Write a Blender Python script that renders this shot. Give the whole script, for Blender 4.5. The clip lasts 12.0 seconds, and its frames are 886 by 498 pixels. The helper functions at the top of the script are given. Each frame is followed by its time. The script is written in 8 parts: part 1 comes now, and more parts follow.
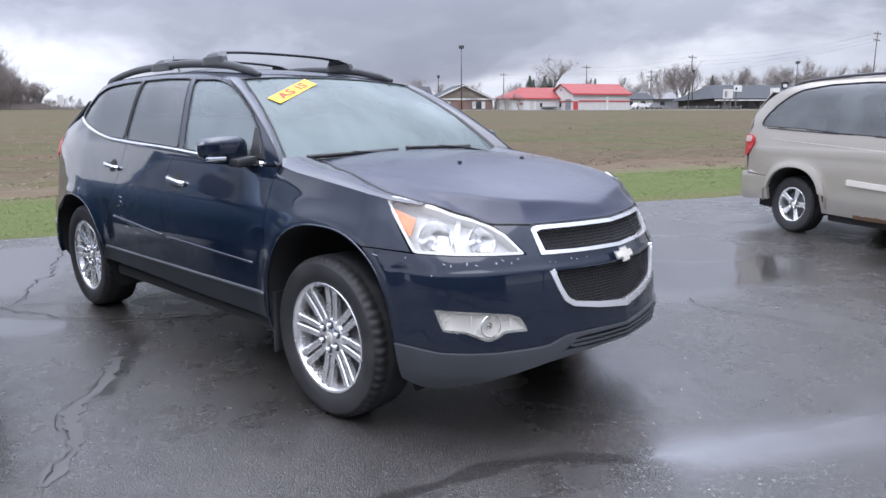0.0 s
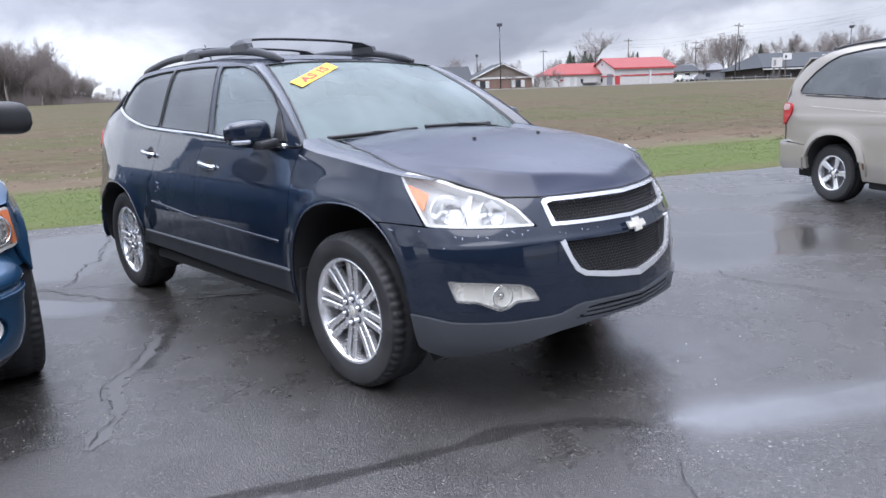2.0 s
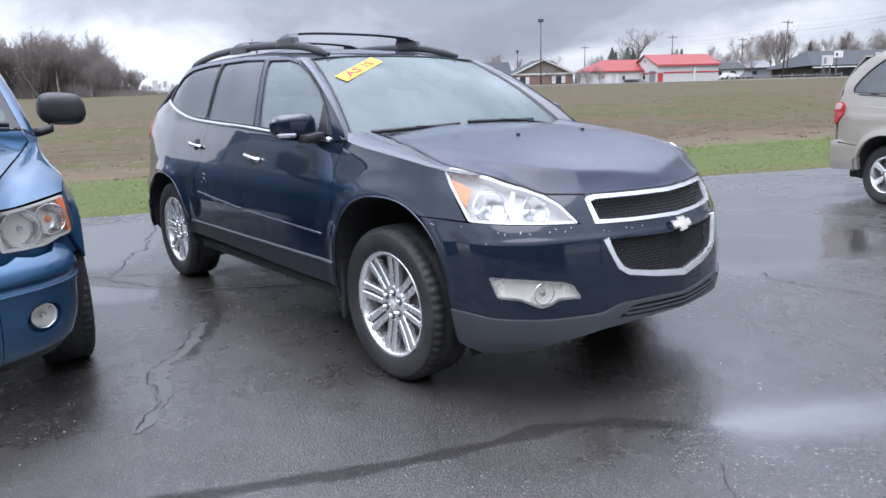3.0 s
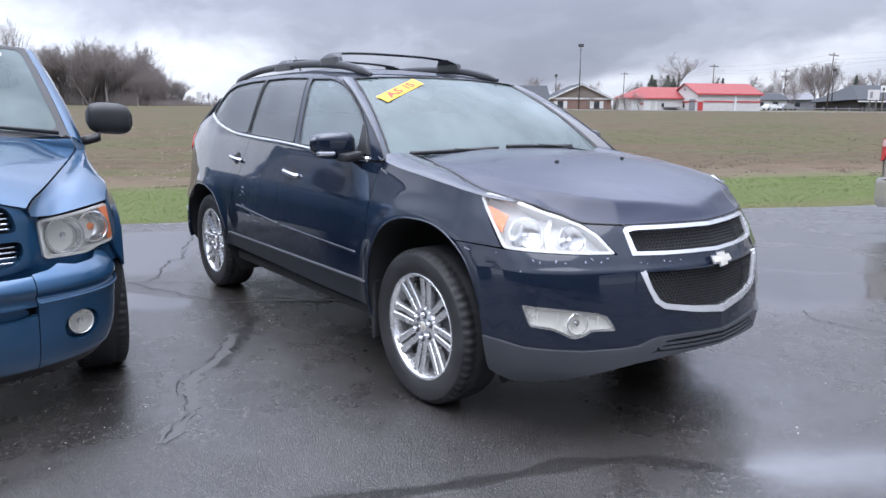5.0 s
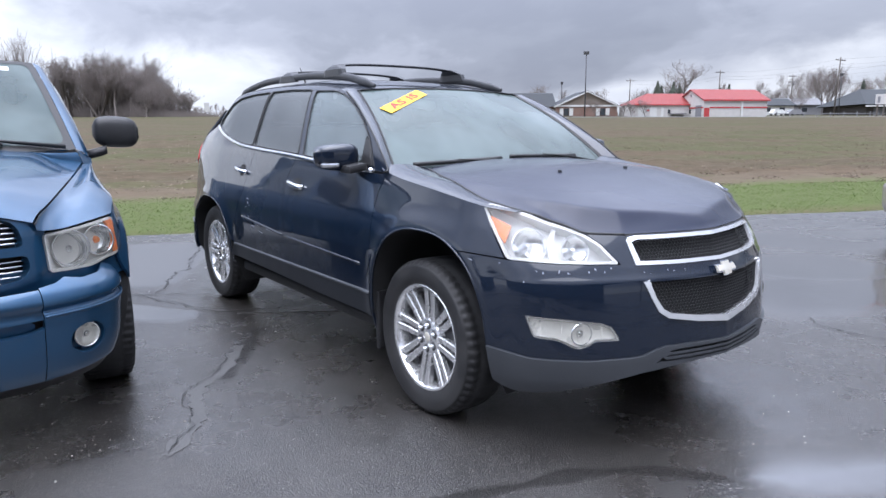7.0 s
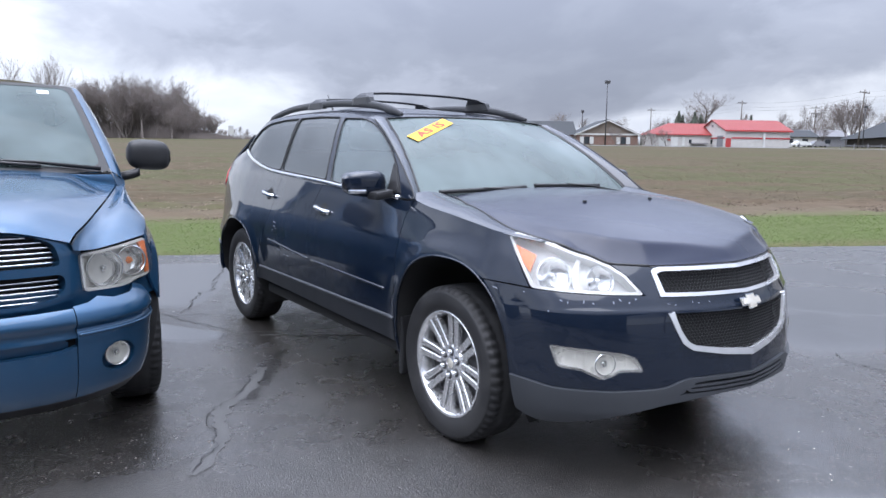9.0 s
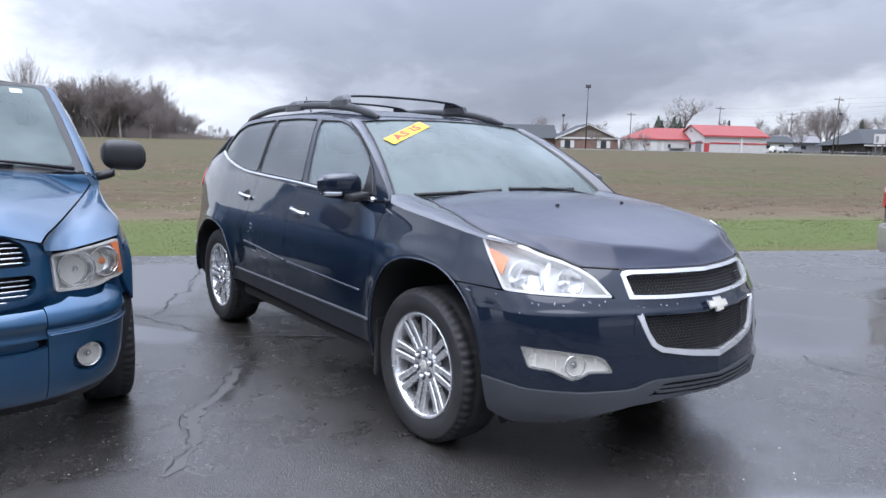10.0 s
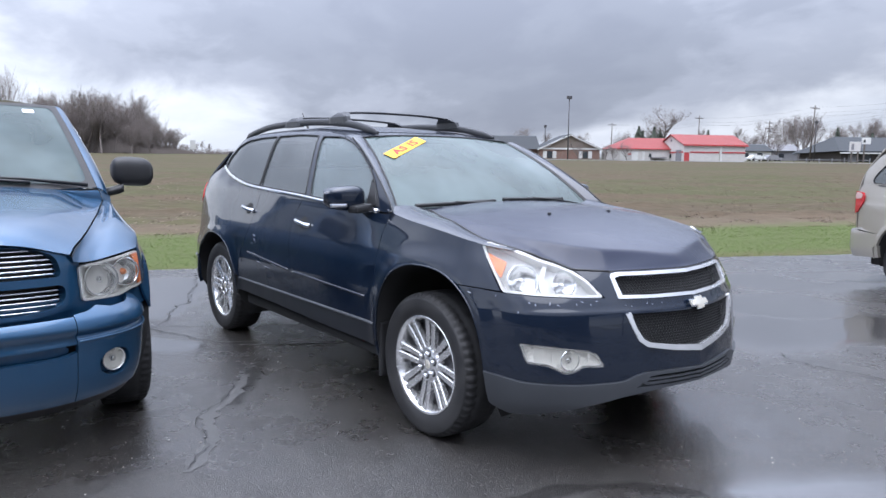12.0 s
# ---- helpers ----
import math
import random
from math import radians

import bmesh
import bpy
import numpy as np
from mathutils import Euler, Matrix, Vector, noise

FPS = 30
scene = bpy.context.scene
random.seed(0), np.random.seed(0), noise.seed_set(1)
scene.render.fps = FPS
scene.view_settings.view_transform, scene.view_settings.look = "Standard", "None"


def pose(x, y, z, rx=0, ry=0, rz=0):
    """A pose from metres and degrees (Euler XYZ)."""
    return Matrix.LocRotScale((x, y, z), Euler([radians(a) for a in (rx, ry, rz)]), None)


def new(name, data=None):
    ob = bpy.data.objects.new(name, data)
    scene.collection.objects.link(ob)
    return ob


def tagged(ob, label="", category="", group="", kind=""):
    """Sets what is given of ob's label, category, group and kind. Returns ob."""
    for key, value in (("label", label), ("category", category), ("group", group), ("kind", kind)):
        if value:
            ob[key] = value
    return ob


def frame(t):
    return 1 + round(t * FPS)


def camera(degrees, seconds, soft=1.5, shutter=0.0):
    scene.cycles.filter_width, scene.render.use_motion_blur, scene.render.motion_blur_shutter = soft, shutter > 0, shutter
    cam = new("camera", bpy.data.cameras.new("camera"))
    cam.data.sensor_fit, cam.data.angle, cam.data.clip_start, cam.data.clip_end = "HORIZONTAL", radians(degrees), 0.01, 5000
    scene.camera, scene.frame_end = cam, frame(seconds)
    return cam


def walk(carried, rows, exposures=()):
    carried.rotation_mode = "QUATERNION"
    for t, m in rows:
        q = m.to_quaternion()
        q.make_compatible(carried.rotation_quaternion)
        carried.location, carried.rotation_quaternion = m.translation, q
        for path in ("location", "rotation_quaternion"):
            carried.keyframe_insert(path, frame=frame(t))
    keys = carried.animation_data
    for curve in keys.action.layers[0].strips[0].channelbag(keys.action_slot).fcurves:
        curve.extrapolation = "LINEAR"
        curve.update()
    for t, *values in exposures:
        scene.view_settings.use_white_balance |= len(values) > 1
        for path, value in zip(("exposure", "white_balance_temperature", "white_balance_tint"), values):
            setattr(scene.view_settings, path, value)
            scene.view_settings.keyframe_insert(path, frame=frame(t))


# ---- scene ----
cam = camera(65.49, 12.0)
# seconds, place, heading, pitch and roll in degrees
ROWS = [
    (0.0, 2.5579, -2.7887, 1.3933, 43.788, -10.657, -0.437),
    (0.5, 2.6899, -2.7290, 1.3730, 40.071, -12.248, -0.624),
    (1.0, 2.7274, -2.7384, 1.3814, 44.683, -11.408, -1.089),
    (1.5, 2.7310, -2.7619, 1.3885, 46.597, -10.291, -3.588),
    (2.0, 2.7196, -2.7701, 1.3762, 47.031, -12.134, -2.387),
    (2.5, 2.7081, -2.7848, 1.3771, 48.226, -12.670, -1.351),
    (3.0, 2.7056, -2.7921, 1.3759, 50.212, -12.375, -1.822),
    (3.5, 2.7095, -2.7861, 1.3914, 51.995, -11.470, -2.231),
    (5.5, 2.6761, -2.7929, 1.3954, 53.258, -10.667, 0.501),
    (6.0, 2.6800, -2.7911, 1.4025, 53.386, -10.536, 0.056),
    (6.5, 2.6883, -2.7811, 1.4053, 53.511, -10.325, -0.295),
    (7.0, 2.6940, -2.7795, 1.4063, 53.731, -10.048, -0.321),
    (9.0, 2.7036, -2.8287, 1.4216, 55.388, -7.955, 0.591),
    (9.5, 2.7192, -2.8247, 1.4265, 55.028, -8.291, 0.835),
    (10.0, 2.7482, -2.8183, 1.4268, 53.871, -7.743, 1.106),
    (10.5, 2.7746, -2.8151, 1.4121, 53.412, -7.331, 1.062),
    (11.0, 2.8201, -2.8281, 1.4192, 53.013, -7.024, 0.751),
    (11.5, 2.8579, -2.8756, 1.4292, 52.952, -6.885, 0.534),
    (12.0, 2.8963, -3.0376, 1.4334, 52.468, -6.755, 0.467),
]
walk(cam, [(t, pose(x, y, z, 90 + pitch, -roll, heading)) for t, x, y, z, heading, pitch, roll in ROWS],
     [(0.0, 0.37, 6280.0, 13.0), (3.0, 0.44, 6220.0, 12.0), (7.0, 0.36, 6170.0, 12.0), (10.0, 0.33, 6150.0, 11.0), (12.0, 0.32, 6150.0, 11.0)])

# ---- sky: broken grey cloud, brighter towards the horizon, and a soft veiled sun ----
SUN_UP, SUN_ROUND = 70.0, 140.0
world = bpy.data.worlds.new("overcast_sky")
scene.world = world
world.use_nodes = True
wt = world.node_tree
wt.nodes.clear()


def wnode(kind, **sets):
    n = wt.nodes.new(kind)
    for k, v in sets.items():
        if k.startswith("i_"):
            n.inputs[int(k[2:])].default_value = v
        else:
            setattr(n, k, v)
    return n


def wmath(op, a, b=None, c=None):
    n = wnode("ShaderNodeMath", operation=op)
    for i, v in enumerate((a, b, c)):
        if v is None:
            continue
        if isinstance(v, (int, float)):
            n.inputs[i].default_value = v
        else:
            wt.links.new(v, n.inputs[i])
    return n.outputs[0]


def wramp(value, stops, mode="EASE"):
    n = wnode("ShaderNodeValToRGB")
    n.color_ramp.interpolation = mode
    while len(n.color_ramp.elements) < len(stops):
        n.color_ramp.elements.new(0.5)
    for e, (p, c) in zip(n.color_ramp.elements, stops):
        e.position, e.color = p, (*c, 1)
    wt.links.new(value, n.inputs[0])
    return n.outputs[0]


coord = wnode("ShaderNodeTexCoord")
sep = wnode("ShaderNodeSeparateXYZ")
wt.links.new(coord.outputs["Generated"], sep.inputs[0])
up = wmath("MAXIMUM", sep.outputs[2], 0.0)
flat = wmath("ADD", up, 0.34)
comb = wnode("ShaderNodeCombineXYZ")
wt.links.new(wmath("DIVIDE", sep.outputs[0], flat), comb.inputs[0])
wt.links.new(wmath("DIVIDE", sep.outputs[1], flat), comb.inputs[1])
comb.inputs[2].default_value = 3.7


def cloud_noise(scale, detail, rough, shift, distort=0.4):
    mp = wnode("ShaderNodeMapping")
    mp.inputs["Location"].default_value = shift
    mp.inputs["Rotation"].default_value = (0, 0, 0.62)
    mp.inputs["Scale"].default_value = (0.85, 1.0, 1.0)
    wt.links.new(comb.outputs[0], mp.inputs[0])
    n = wnode("ShaderNodeTexNoise")
    n.inputs["Scale"].default_value = scale
    n.inputs["Detail"].default_value = detail
    n.inputs["Roughness"].default_value = rough
    n.inputs["Distortion"].default_value = distort
    wt.links.new(mp.outputs[0], n.inputs["Vector"])
    return n.outputs[0]


big = cloud_noise(1.15, 6, 0.5, (2.0, 1.0, 0), 0.25)
fine = cloud_noise(3.6, 8, 0.55, (0.3, 5.0, 2.0), 0.3)
mass = wmath("ADD", wmath("MULTIPLY", big, 0.72), wmath("MULTIPLY", fine, 0.28))
# a heavy deck whose far rim hangs low ahead and stands higher to both sides, with white cloud under it
side = wnode("ShaderNodeVectorMath", operation="DOT_PRODUCT")
wt.links.new(coord.outputs["Generated"], side.inputs[0])
side.inputs[1].default_value = (math.cos(radians(53.51)), math.sin(radians(53.51)), 0)
tilt = wmath("ADD", side.outputs["Value"], -0.03)
span = wmath("MAXIMUM", wmath("MULTIPLY", tilt, -1.0), wmath("MULTIPLY", tilt, 0.66))
rim = wmath("ADD", wmath("MULTIPLY", wmath("POWER", span, 1.2), 0.25), 0.022)
puff = cloud_noise(2.2, 7, 0.55, (4.1, 0.6, 1.0), 0.4)
over = wmath("ADD", wmath("MULTIPLY", wmath("SUBTRACT", up, rim), 15.0), wmath("MULTIPLY", wmath("SUBTRACT", puff, 0.5), 3.0))
deck = wramp(mass, [(0.36, (0.50, 0.525, 0.60)), (0.44, (0.40, 0.425, 0.50)), (0.51, (0.32, 0.343, 0.41)), (0.60, (0.285, 0.306, 0.372))])
white = wramp(mass, [(0.36, (0.80, 0.825, 0.88)), (0.52, (0.66, 0.695, 0.77)), (0.66, (0.45, 0.49, 0.575))])
veil = wnode("ShaderNodeMix", data_type="RGBA")
wt.links.new(wramp(wmath("ADD", over, 0.5), [(0.0, (0, 0, 0)), (1.0, (1, 1, 1))]), veil.inputs[0])
wt.links.new(white, veil.inputs[6])
wt.links.new(deck, veil.inputs[7])
slope = wnode("ShaderNodeVectorMath", operation="SCALE")
wt.links.new(veil.outputs[2], slope.inputs[0])
wt.links.new(wmath("SUBTRACT", 1.0, wmath("MULTIPLY", side.outputs["Value"], 0.28)), slope.inputs["Scale"])
cloud = slope.outputs[0]
clear = wnode("ShaderNodeTexSky", sky_type="NISHITA", sun_disc=False, sun_elevation=radians(SUN_UP), sun_rotation=radians(SUN_ROUND), dust_density=3.0)
dim = wnode("ShaderNodeVectorMath", operation="SCALE")
dim.inputs["Scale"].default_value = 0.1
wt.links.new(clear.outputs[0], dim.inputs[0])
mix = wnode("ShaderNodeMix", data_type="RGBA")
wt.links.new(dim.outputs[0], mix.inputs[6])
wt.links.new(cloud, mix.inputs[7])
mix.inputs[0].default_value = 0.93
back = wnode("ShaderNodeBackground")
back.inputs[1].default_value = 1.0
# an overcast sky grows brighter towards the zenith
lift = wnode("ShaderNodeVectorMath", operation="SCALE")
wt.links.new(mix.outputs[2], lift.inputs[0])
wt.links.new(wmath("ADD", 1.0, wmath("MULTIPLY", wmath("POWER", up, 2.0), 7.6)), lift.inputs["Scale"])
# a bright lobe added to the unseen sky, to brighten the wet asphalt
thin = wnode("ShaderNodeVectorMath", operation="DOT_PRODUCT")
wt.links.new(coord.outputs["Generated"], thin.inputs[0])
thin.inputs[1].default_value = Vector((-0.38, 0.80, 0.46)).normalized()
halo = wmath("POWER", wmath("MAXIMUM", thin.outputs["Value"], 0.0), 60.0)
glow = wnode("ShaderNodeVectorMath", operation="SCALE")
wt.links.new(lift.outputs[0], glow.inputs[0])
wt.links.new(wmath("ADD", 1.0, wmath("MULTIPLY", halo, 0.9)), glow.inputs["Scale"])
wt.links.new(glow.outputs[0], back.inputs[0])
wout = wnode("ShaderNodeOutputWorld")
wt.links.new(back.outputs[0], wout.inputs[0])

sun_data = bpy.data.lights.new("veiled_sun", "SUN")
sun_data.energy, sun_data.angle, sun_data.color = 2.2, radians(75), (0.98, 0.98, 1.0)
sun = new("veiled_sun", sun_data)
sun.matrix_basis = pose(0, 0, 30, 90 - SUN_UP, 0, 180 - SUN_ROUND)
scene.view_settings.exposure = 0.0


# ---- shapes: smooth functions, wrapped skins and panels cut from them ----
def pchip(xs, ys):
    """A smooth function through (xs, ys) that never overshoots."""
    xs, ys = np.array(xs, float), np.array(ys, float)
    h, d = np.diff(xs), np.diff(ys) / np.diff(xs)
    m = np.zeros(len(xs))
    m[0], m[-1] = d[0], d[-1]
    for i in range(1, len(xs) - 1):
        if d[i - 1] * d[i] > 0:
            w1, w2 = 2 * h[i] + h[i - 1], h[i] + 2 * h[i - 1]
            m[i] = (w1 + w2) / (w1 / d[i - 1] + w2 / d[i])

    def f(x):
        x = np.clip(np.asarray(x, float), xs[0], xs[-1])
        i = np.clip(np.searchsorted(xs, x) - 1, 0, len(xs) - 2)
        t = (x - xs[i]) / h[i]
        return ((1 + 2 * t) * (1 - t) ** 2 * ys[i] + t * (1 - t) ** 2 * h[i] * m[i]
                + t * t * (3 - 2 * t) * ys[i + 1] + t * t * (t - 1) * h[i] * m[i + 1])
    return f


def smooth(a, b, x):
    t = np.clip((np.asarray(x, float) - a) / (b - a), 0, 1)
    return t * t * (3 - 2 * t)


def spline(pts, n=24, closed=False):
    """A dense smooth line through points of any dimension."""
    p = np.array(pts, float)
    p = np.vstack([p[-1], p, p[0], p[1]]) if closed else np.vstack([2 * p[0] - p[1], p, 2 * p[-1] - p[-2]])
    out = []
    for i in range(1, len(p) - 2):
        a, b, c, d = p[i - 1:i + 3]
        for t in np.arange(n) / n:
            out.append(0.5 * (2 * b + (c - a) * t + (2 * a - 5 * b + 4 * c - d) * t * t + (3 * b - a - 3 * c + d) * t ** 3))
    if not closed:
        out.append(p[-2])
    return np.array(out)


def along(line, m):
    """m points evenly spaced along a dense line."""
    line = np.asarray(line, float)
    s = np.concatenate([[0], np.cumsum(np.linalg.norm(np.diff(line, axis=0), axis=1))])
    return np.stack([np.interp(np.linspace(0, s[-1], m), s, line[:, k]) for k in range(line.shape[1])], 1)


class Wrap:
    """A vehicle's skin: a plan line from the nose's middle along one flank to the tail's middle, swept upwards with inward or outward steps.
    s: metres along the plan line, plus on the vehicle's right; z: height."""

    def __init__(self, plan, nose, flank, corner, tail, bands, arches=(), flare=0.0):
        self.line = along(spline(plan, 40), 1500)
        seg = np.linalg.norm(np.diff(self.line, axis=0), axis=1)
        self.s = np.concatenate([[0], np.cumsum(seg)])
        t = np.gradient(self.line, axis=0)
        t /= np.linalg.norm(t, axis=1)[:, None]
        self.n = np.stack([t[:, 1], -t[:, 0]], 1)
        self.nose, self.flank, self.corner, self.tail = pchip(*nose), pchip(*flank), pchip(*corner), pchip(*tail)
        self.bands, self.arches, self.flare = bands, arches, flare
        k = np.argmax(self.line[:, 1])
        self.k = k

    def sx(self, x):
        """s on the flank at a place x."""
        lo = self.s[0]
        return np.interp(-np.asarray(x, float), -self.line[:, 0], self.s)

    def sy(self, y):
        """s on the nose at a half-width y."""
        return np.interp(np.asarray(y, float), self.line[:self.k, 1], self.s[:self.k])

    def __call__(self, s, z):
        s, z = np.asarray(s, float), np.asarray(z, float)
        a = np.abs(s)
        x, y = np.interp(a, self.s, self.line[:, 0]), np.interp(a, self.s, self.line[:, 1])
        nx, ny = np.interp(a, self.s, self.n[:, 0]), np.interp(a, self.s, self.n[:, 1])
        f0, f1, r0, r1 = self.bands
        wf, wr = 1 - smooth(f0, f1, a), smooth(r0, r1, a)
        wc = 4 * wf * (1 - wf)
        off = wf * self.nose(z) + wr * self.tail(z) + (1 - wf - wr) * self.flank(z) + wc * self.corner(z)
        for cx, cz, rx, rz, q in self.arches:
            rho = (np.abs((x - cx) / rx) ** q + np.abs((np.maximum(z, cz) - cz) / rz) ** q) ** (1 / q)
            off = off + self.flare * np.exp(-((rho - 1) / 0.13) ** 2) * smooth(0.2, 0.5, z)
        return np.stack([x + nx * off, -np.sign(s + 1e-12) * (y + ny * off * smooth(0.0, 0.10, a)), z + 0 * s], -1)


def arch(cx, cz, rx, rz, q, low, n=36, a0=0.0, a1=180.0):
    """The line of a wheel arch in (x, z), from its rear foot over the top to its front foot."""
    out = []
    for a in np.radians(np.linspace(a0, a1, n)):
        c, s = -math.cos(a), math.sin(a)
        k = (abs(c) ** q + abs(s) ** q) ** (-1 / q)
        out.append((cx + rx * k * c, cz + rz * k * s))
    return ([(out[0][0], low)] if a0 == 0 else []) + out + ([(out[-1][0], low)] if a1 == 180 else [])


def inside(poly, x, y):
    p = np.asarray(poly, float)
    hit = np.zeros(np.shape(x), bool)
    for (x0, y0), (x1, y1) in zip(p, np.roll(p, -1, 0)):
        if y0 != y1:
            hit ^= ((y0 > y) != (y1 > y)) & (x < (x1 - x0) * (y - y0) / (y1 - y0) + x0)
    return hit


def nearest(polys, q):
    best, where = np.full(len(q), 1e9), q.copy()
    for poly in polys:
        p = np.asarray(poly, float)
        for a, b in zip(p, np.roll(p, -1, 0)):
            ab = b - a
            t = np.clip(((q - a) @ ab) / max(ab @ ab, 1e-12), 0, 1)
            c = a + t[:, None] * ab
            d = np.linalg.norm(q - c, axis=1)
            m = d < best
            best[m], where[m] = d[m], c[m]
    return where


def mesh_from(name, verts, faces, mats, normals=None, mat_index=None, flat=False):
    me = bpy.data.meshes.new(name)
    me.from_pydata([tuple(v) for v in verts], [], [tuple(int(i) for i in f) for f in faces])
    for m in mats if isinstance(mats, (list, tuple)) else [mats]:
        me.materials.append(m)
    if not flat:
        me.polygons.foreach_set("use_smooth", [True] * len(me.polygons))
    if mat_index is not None:
        me.polygons.foreach_set("material_index", mat_index)
    if normals is not None:
        me.normals_split_custom_set_from_vertices([tuple(n) for n in normals])
    me.update()
    return me


def panel_data(outline, skin, step=0.02, holes=(), off=0.0, fold=0.014, stretch=1.0):
    """A sheet cut from a skin along an outline in its own (u, v), with holes, lifted by off, its rim folded inwards."""
    o = np.asarray(outline, float)
    (u0, v0), (u1, v1) = o.min(0), o.max(0)
    nu, nv = max(2, int((u1 - u0) / (step * stretch)) + 1), max(2, int((v1 - v0) / step) + 1)
    U, V = np.meshgrid(np.linspace(u0, u1, nu + 1), np.linspace(v0, v1, nv + 1), indexing="ij")
    cu, cv = (U[:-1, :-1] + U[1:, 1:]) / 2, (V[:-1, :-1] + V[1:, 1:]) / 2
    keep = inside(o, cu, cv)
    for h in holes:
        keep &= ~inside(h, cu, cv)
    ids = np.arange(U.size).reshape(U.shape)
    quads = np.stack([ids[:-1, :-1], ids[1:, :-1], ids[1:, 1:], ids[:-1, 1:]], -1)[keep]
    used, quads = np.unique(quads, return_inverse=True)
    quads = quads.reshape(-1, 4)
    uv = np.stack([U.ravel()[used], V.ravel()[used]], 1)
    edges = {}
    for q in quads:
        for a, b in zip(q, np.roll(q, -1)):
            edges[(a, b)] = 1
    rim = [(a, b) for a, b in edges if (b, a) not in edges]
    border = np.array(sorted({i for e in rim for i in e}), int)
    uv[border] = nearest([o, *holes], uv[border])
    for poly in (o, *holes):
        p = np.asarray(poly, float)
        e0, e1 = p - np.roll(p, 1, 0), np.roll(p, -1, 0) - p
        ang = np.abs(np.arctan2(e0[:, 0] * e1[:, 1] - e0[:, 1] * e1[:, 0], (e0 * e1).sum(1)))
        for c in p[ang > 0.5]:
            j = border[np.argmin(np.linalg.norm(uv[border] - c, axis=1))]
            uv[j] = c
    e = 1e-3
    P = skin(uv[:, 0], uv[:, 1])
    N = np.cross(skin(uv[:, 0] + e, uv[:, 1]) - skin(uv[:, 0] - e, uv[:, 1]), skin(uv[:, 0], uv[:, 1] + e) - skin(uv[:, 0], uv[:, 1] - e))
    N /= np.maximum(np.linalg.norm(N, axis=1), 1e-9)[:, None]
    return P, N, quads, rim, uv


def panel_mesh(name, mat, outline, skin, step=0.02, holes=(), off=0.0, fold=0.014, flip=False, stretch=1.0, shape=None):
    P, N, quads, rim, uv = panel_data(outline, skin, step, holes, off, fold, stretch)
    if flip:
        N = -N
    if shape is not None:
        off = off + shape(uv[:, 0], uv[:, 1])[:, None]
    P = P + N * off
    faces = [tuple(q[::-1]) if flip else tuple(q) for q in quads]
    V, NN = [P], [N]
    if fold:
        n0 = len(P)
        idx, k = {}, 0
        top, low, nn = [], [], []
        for a, b in rim:
            d = P[b] - P[a]
            out = np.cross(d, N[a])
            out = out / max(np.linalg.norm(out), 1e-9) * (-1 if flip else 1)
            base = n0 + k
            top += [P[a], P[b], P[b] - N[b] * fold, P[a] - N[a] * fold]
            nn += [out] * 4
            faces.append((base + 1, base, base + 3, base + 2) if not flip else (base, base + 1, base + 2, base + 3))
            k += 4
        V.append(np.array(top)), NN.append(np.array(nn))
    return mesh_from(name, np.vstack(V), faces, mat, np.vstack(NN))


def grid_mesh(name, mat, P, closed_u=False, closed_v=False, flip=False, normals=True):
    """A smooth sheet through a grid of points P[i, j]."""
    P = np.asarray(P, float)
    nu, nv = P.shape[:2]
    ids = np.arange(nu * nv).reshape(nu, nv)
    a = np.vstack([ids, ids[:1]]) if closed_u else ids
    a = np.hstack([a, a[:, :1]]) if closed_v else a
    f = np.stack([a[:-1, :-1], a[1:, :-1], a[1:, 1:], a[:-1, 1:]], -1).reshape(-1, 4)
    return mesh_from(name, P.reshape(-1, 3), f[:, ::-1] if flip else f, mat)


def tube_data(path, radius, sides=8, closed=False, squash=1.0):
    p = np.asarray(path, float)
    n = len(p)
    t = np.roll(p, -1, 0) - np.roll(p, 1, 0)
    if not closed:
        t[0], t[-1] = p[1] - p[0], p[-1] - p[-2]
    t /= np.maximum(np.linalg.norm(t, axis=1), 1e-9)[:, None]
    up = np.array([0, 0, 1.0]) if abs(t[:, 2]).mean() < 0.8 else np.array([1.0, 0, 0])
    r = np.broadcast_to(np.asarray(radius, float), (n,))
    a = np.cross(t, up)
    a /= np.maximum(np.linalg.norm(a, axis=1), 1e-9)[:, None]
    b = np.cross(a, t)
    ang = np.arange(sides) / sides * 2 * math.pi
    V = (p[:, None] + r[:, None, None] * (np.cos(ang)[None, :, None] * a[:, None] + squash * np.sin(ang)[None, :, None] * b[:, None])).reshape(-1, 3)
    F = []
    for i in range(n if closed else n - 1):
        j = (i + 1) % n
        for k in range(sides):
            m = (k + 1) % sides
            F.append((i * sides + k, i * sides + m, j * sides + m, j * sides + k))
    if not closed:
        F.append(tuple(range(sides))[::-1])
        F.append(tuple((n - 1) * sides + k for k in range(sides)))
    return V, F


def tube_mesh(name, mat, path, radius, sides=8, closed=False, squash=1.0):
    return mesh_from(name, *tube_data(path, radius, sides, closed, squash), mat)


def lathe_mesh(name, mat, profile, seg=48, axis="y", bump=None):
    """profile: (radius, place along the axis); bump(angle index, profile index) adds to the radius."""
    pr = np.asarray(profile, float)
    V, n = [], len(pr)
    for i in range(seg):
        a = 2 * math.pi * i / seg
        r = pr[:, 0] + (np.array([bump(i, j) for j in range(n)]) if bump else 0)
        x, z = r * math.cos(a), r * math.sin(a)
        V.append(np.stack([x, pr[:, 1], z], 1) if axis == "y" else np.stack([x, z, pr[:, 1]], 1))
    return grid_mesh(name, mat, np.array(V), closed_u=True, flip=(axis == "y"))


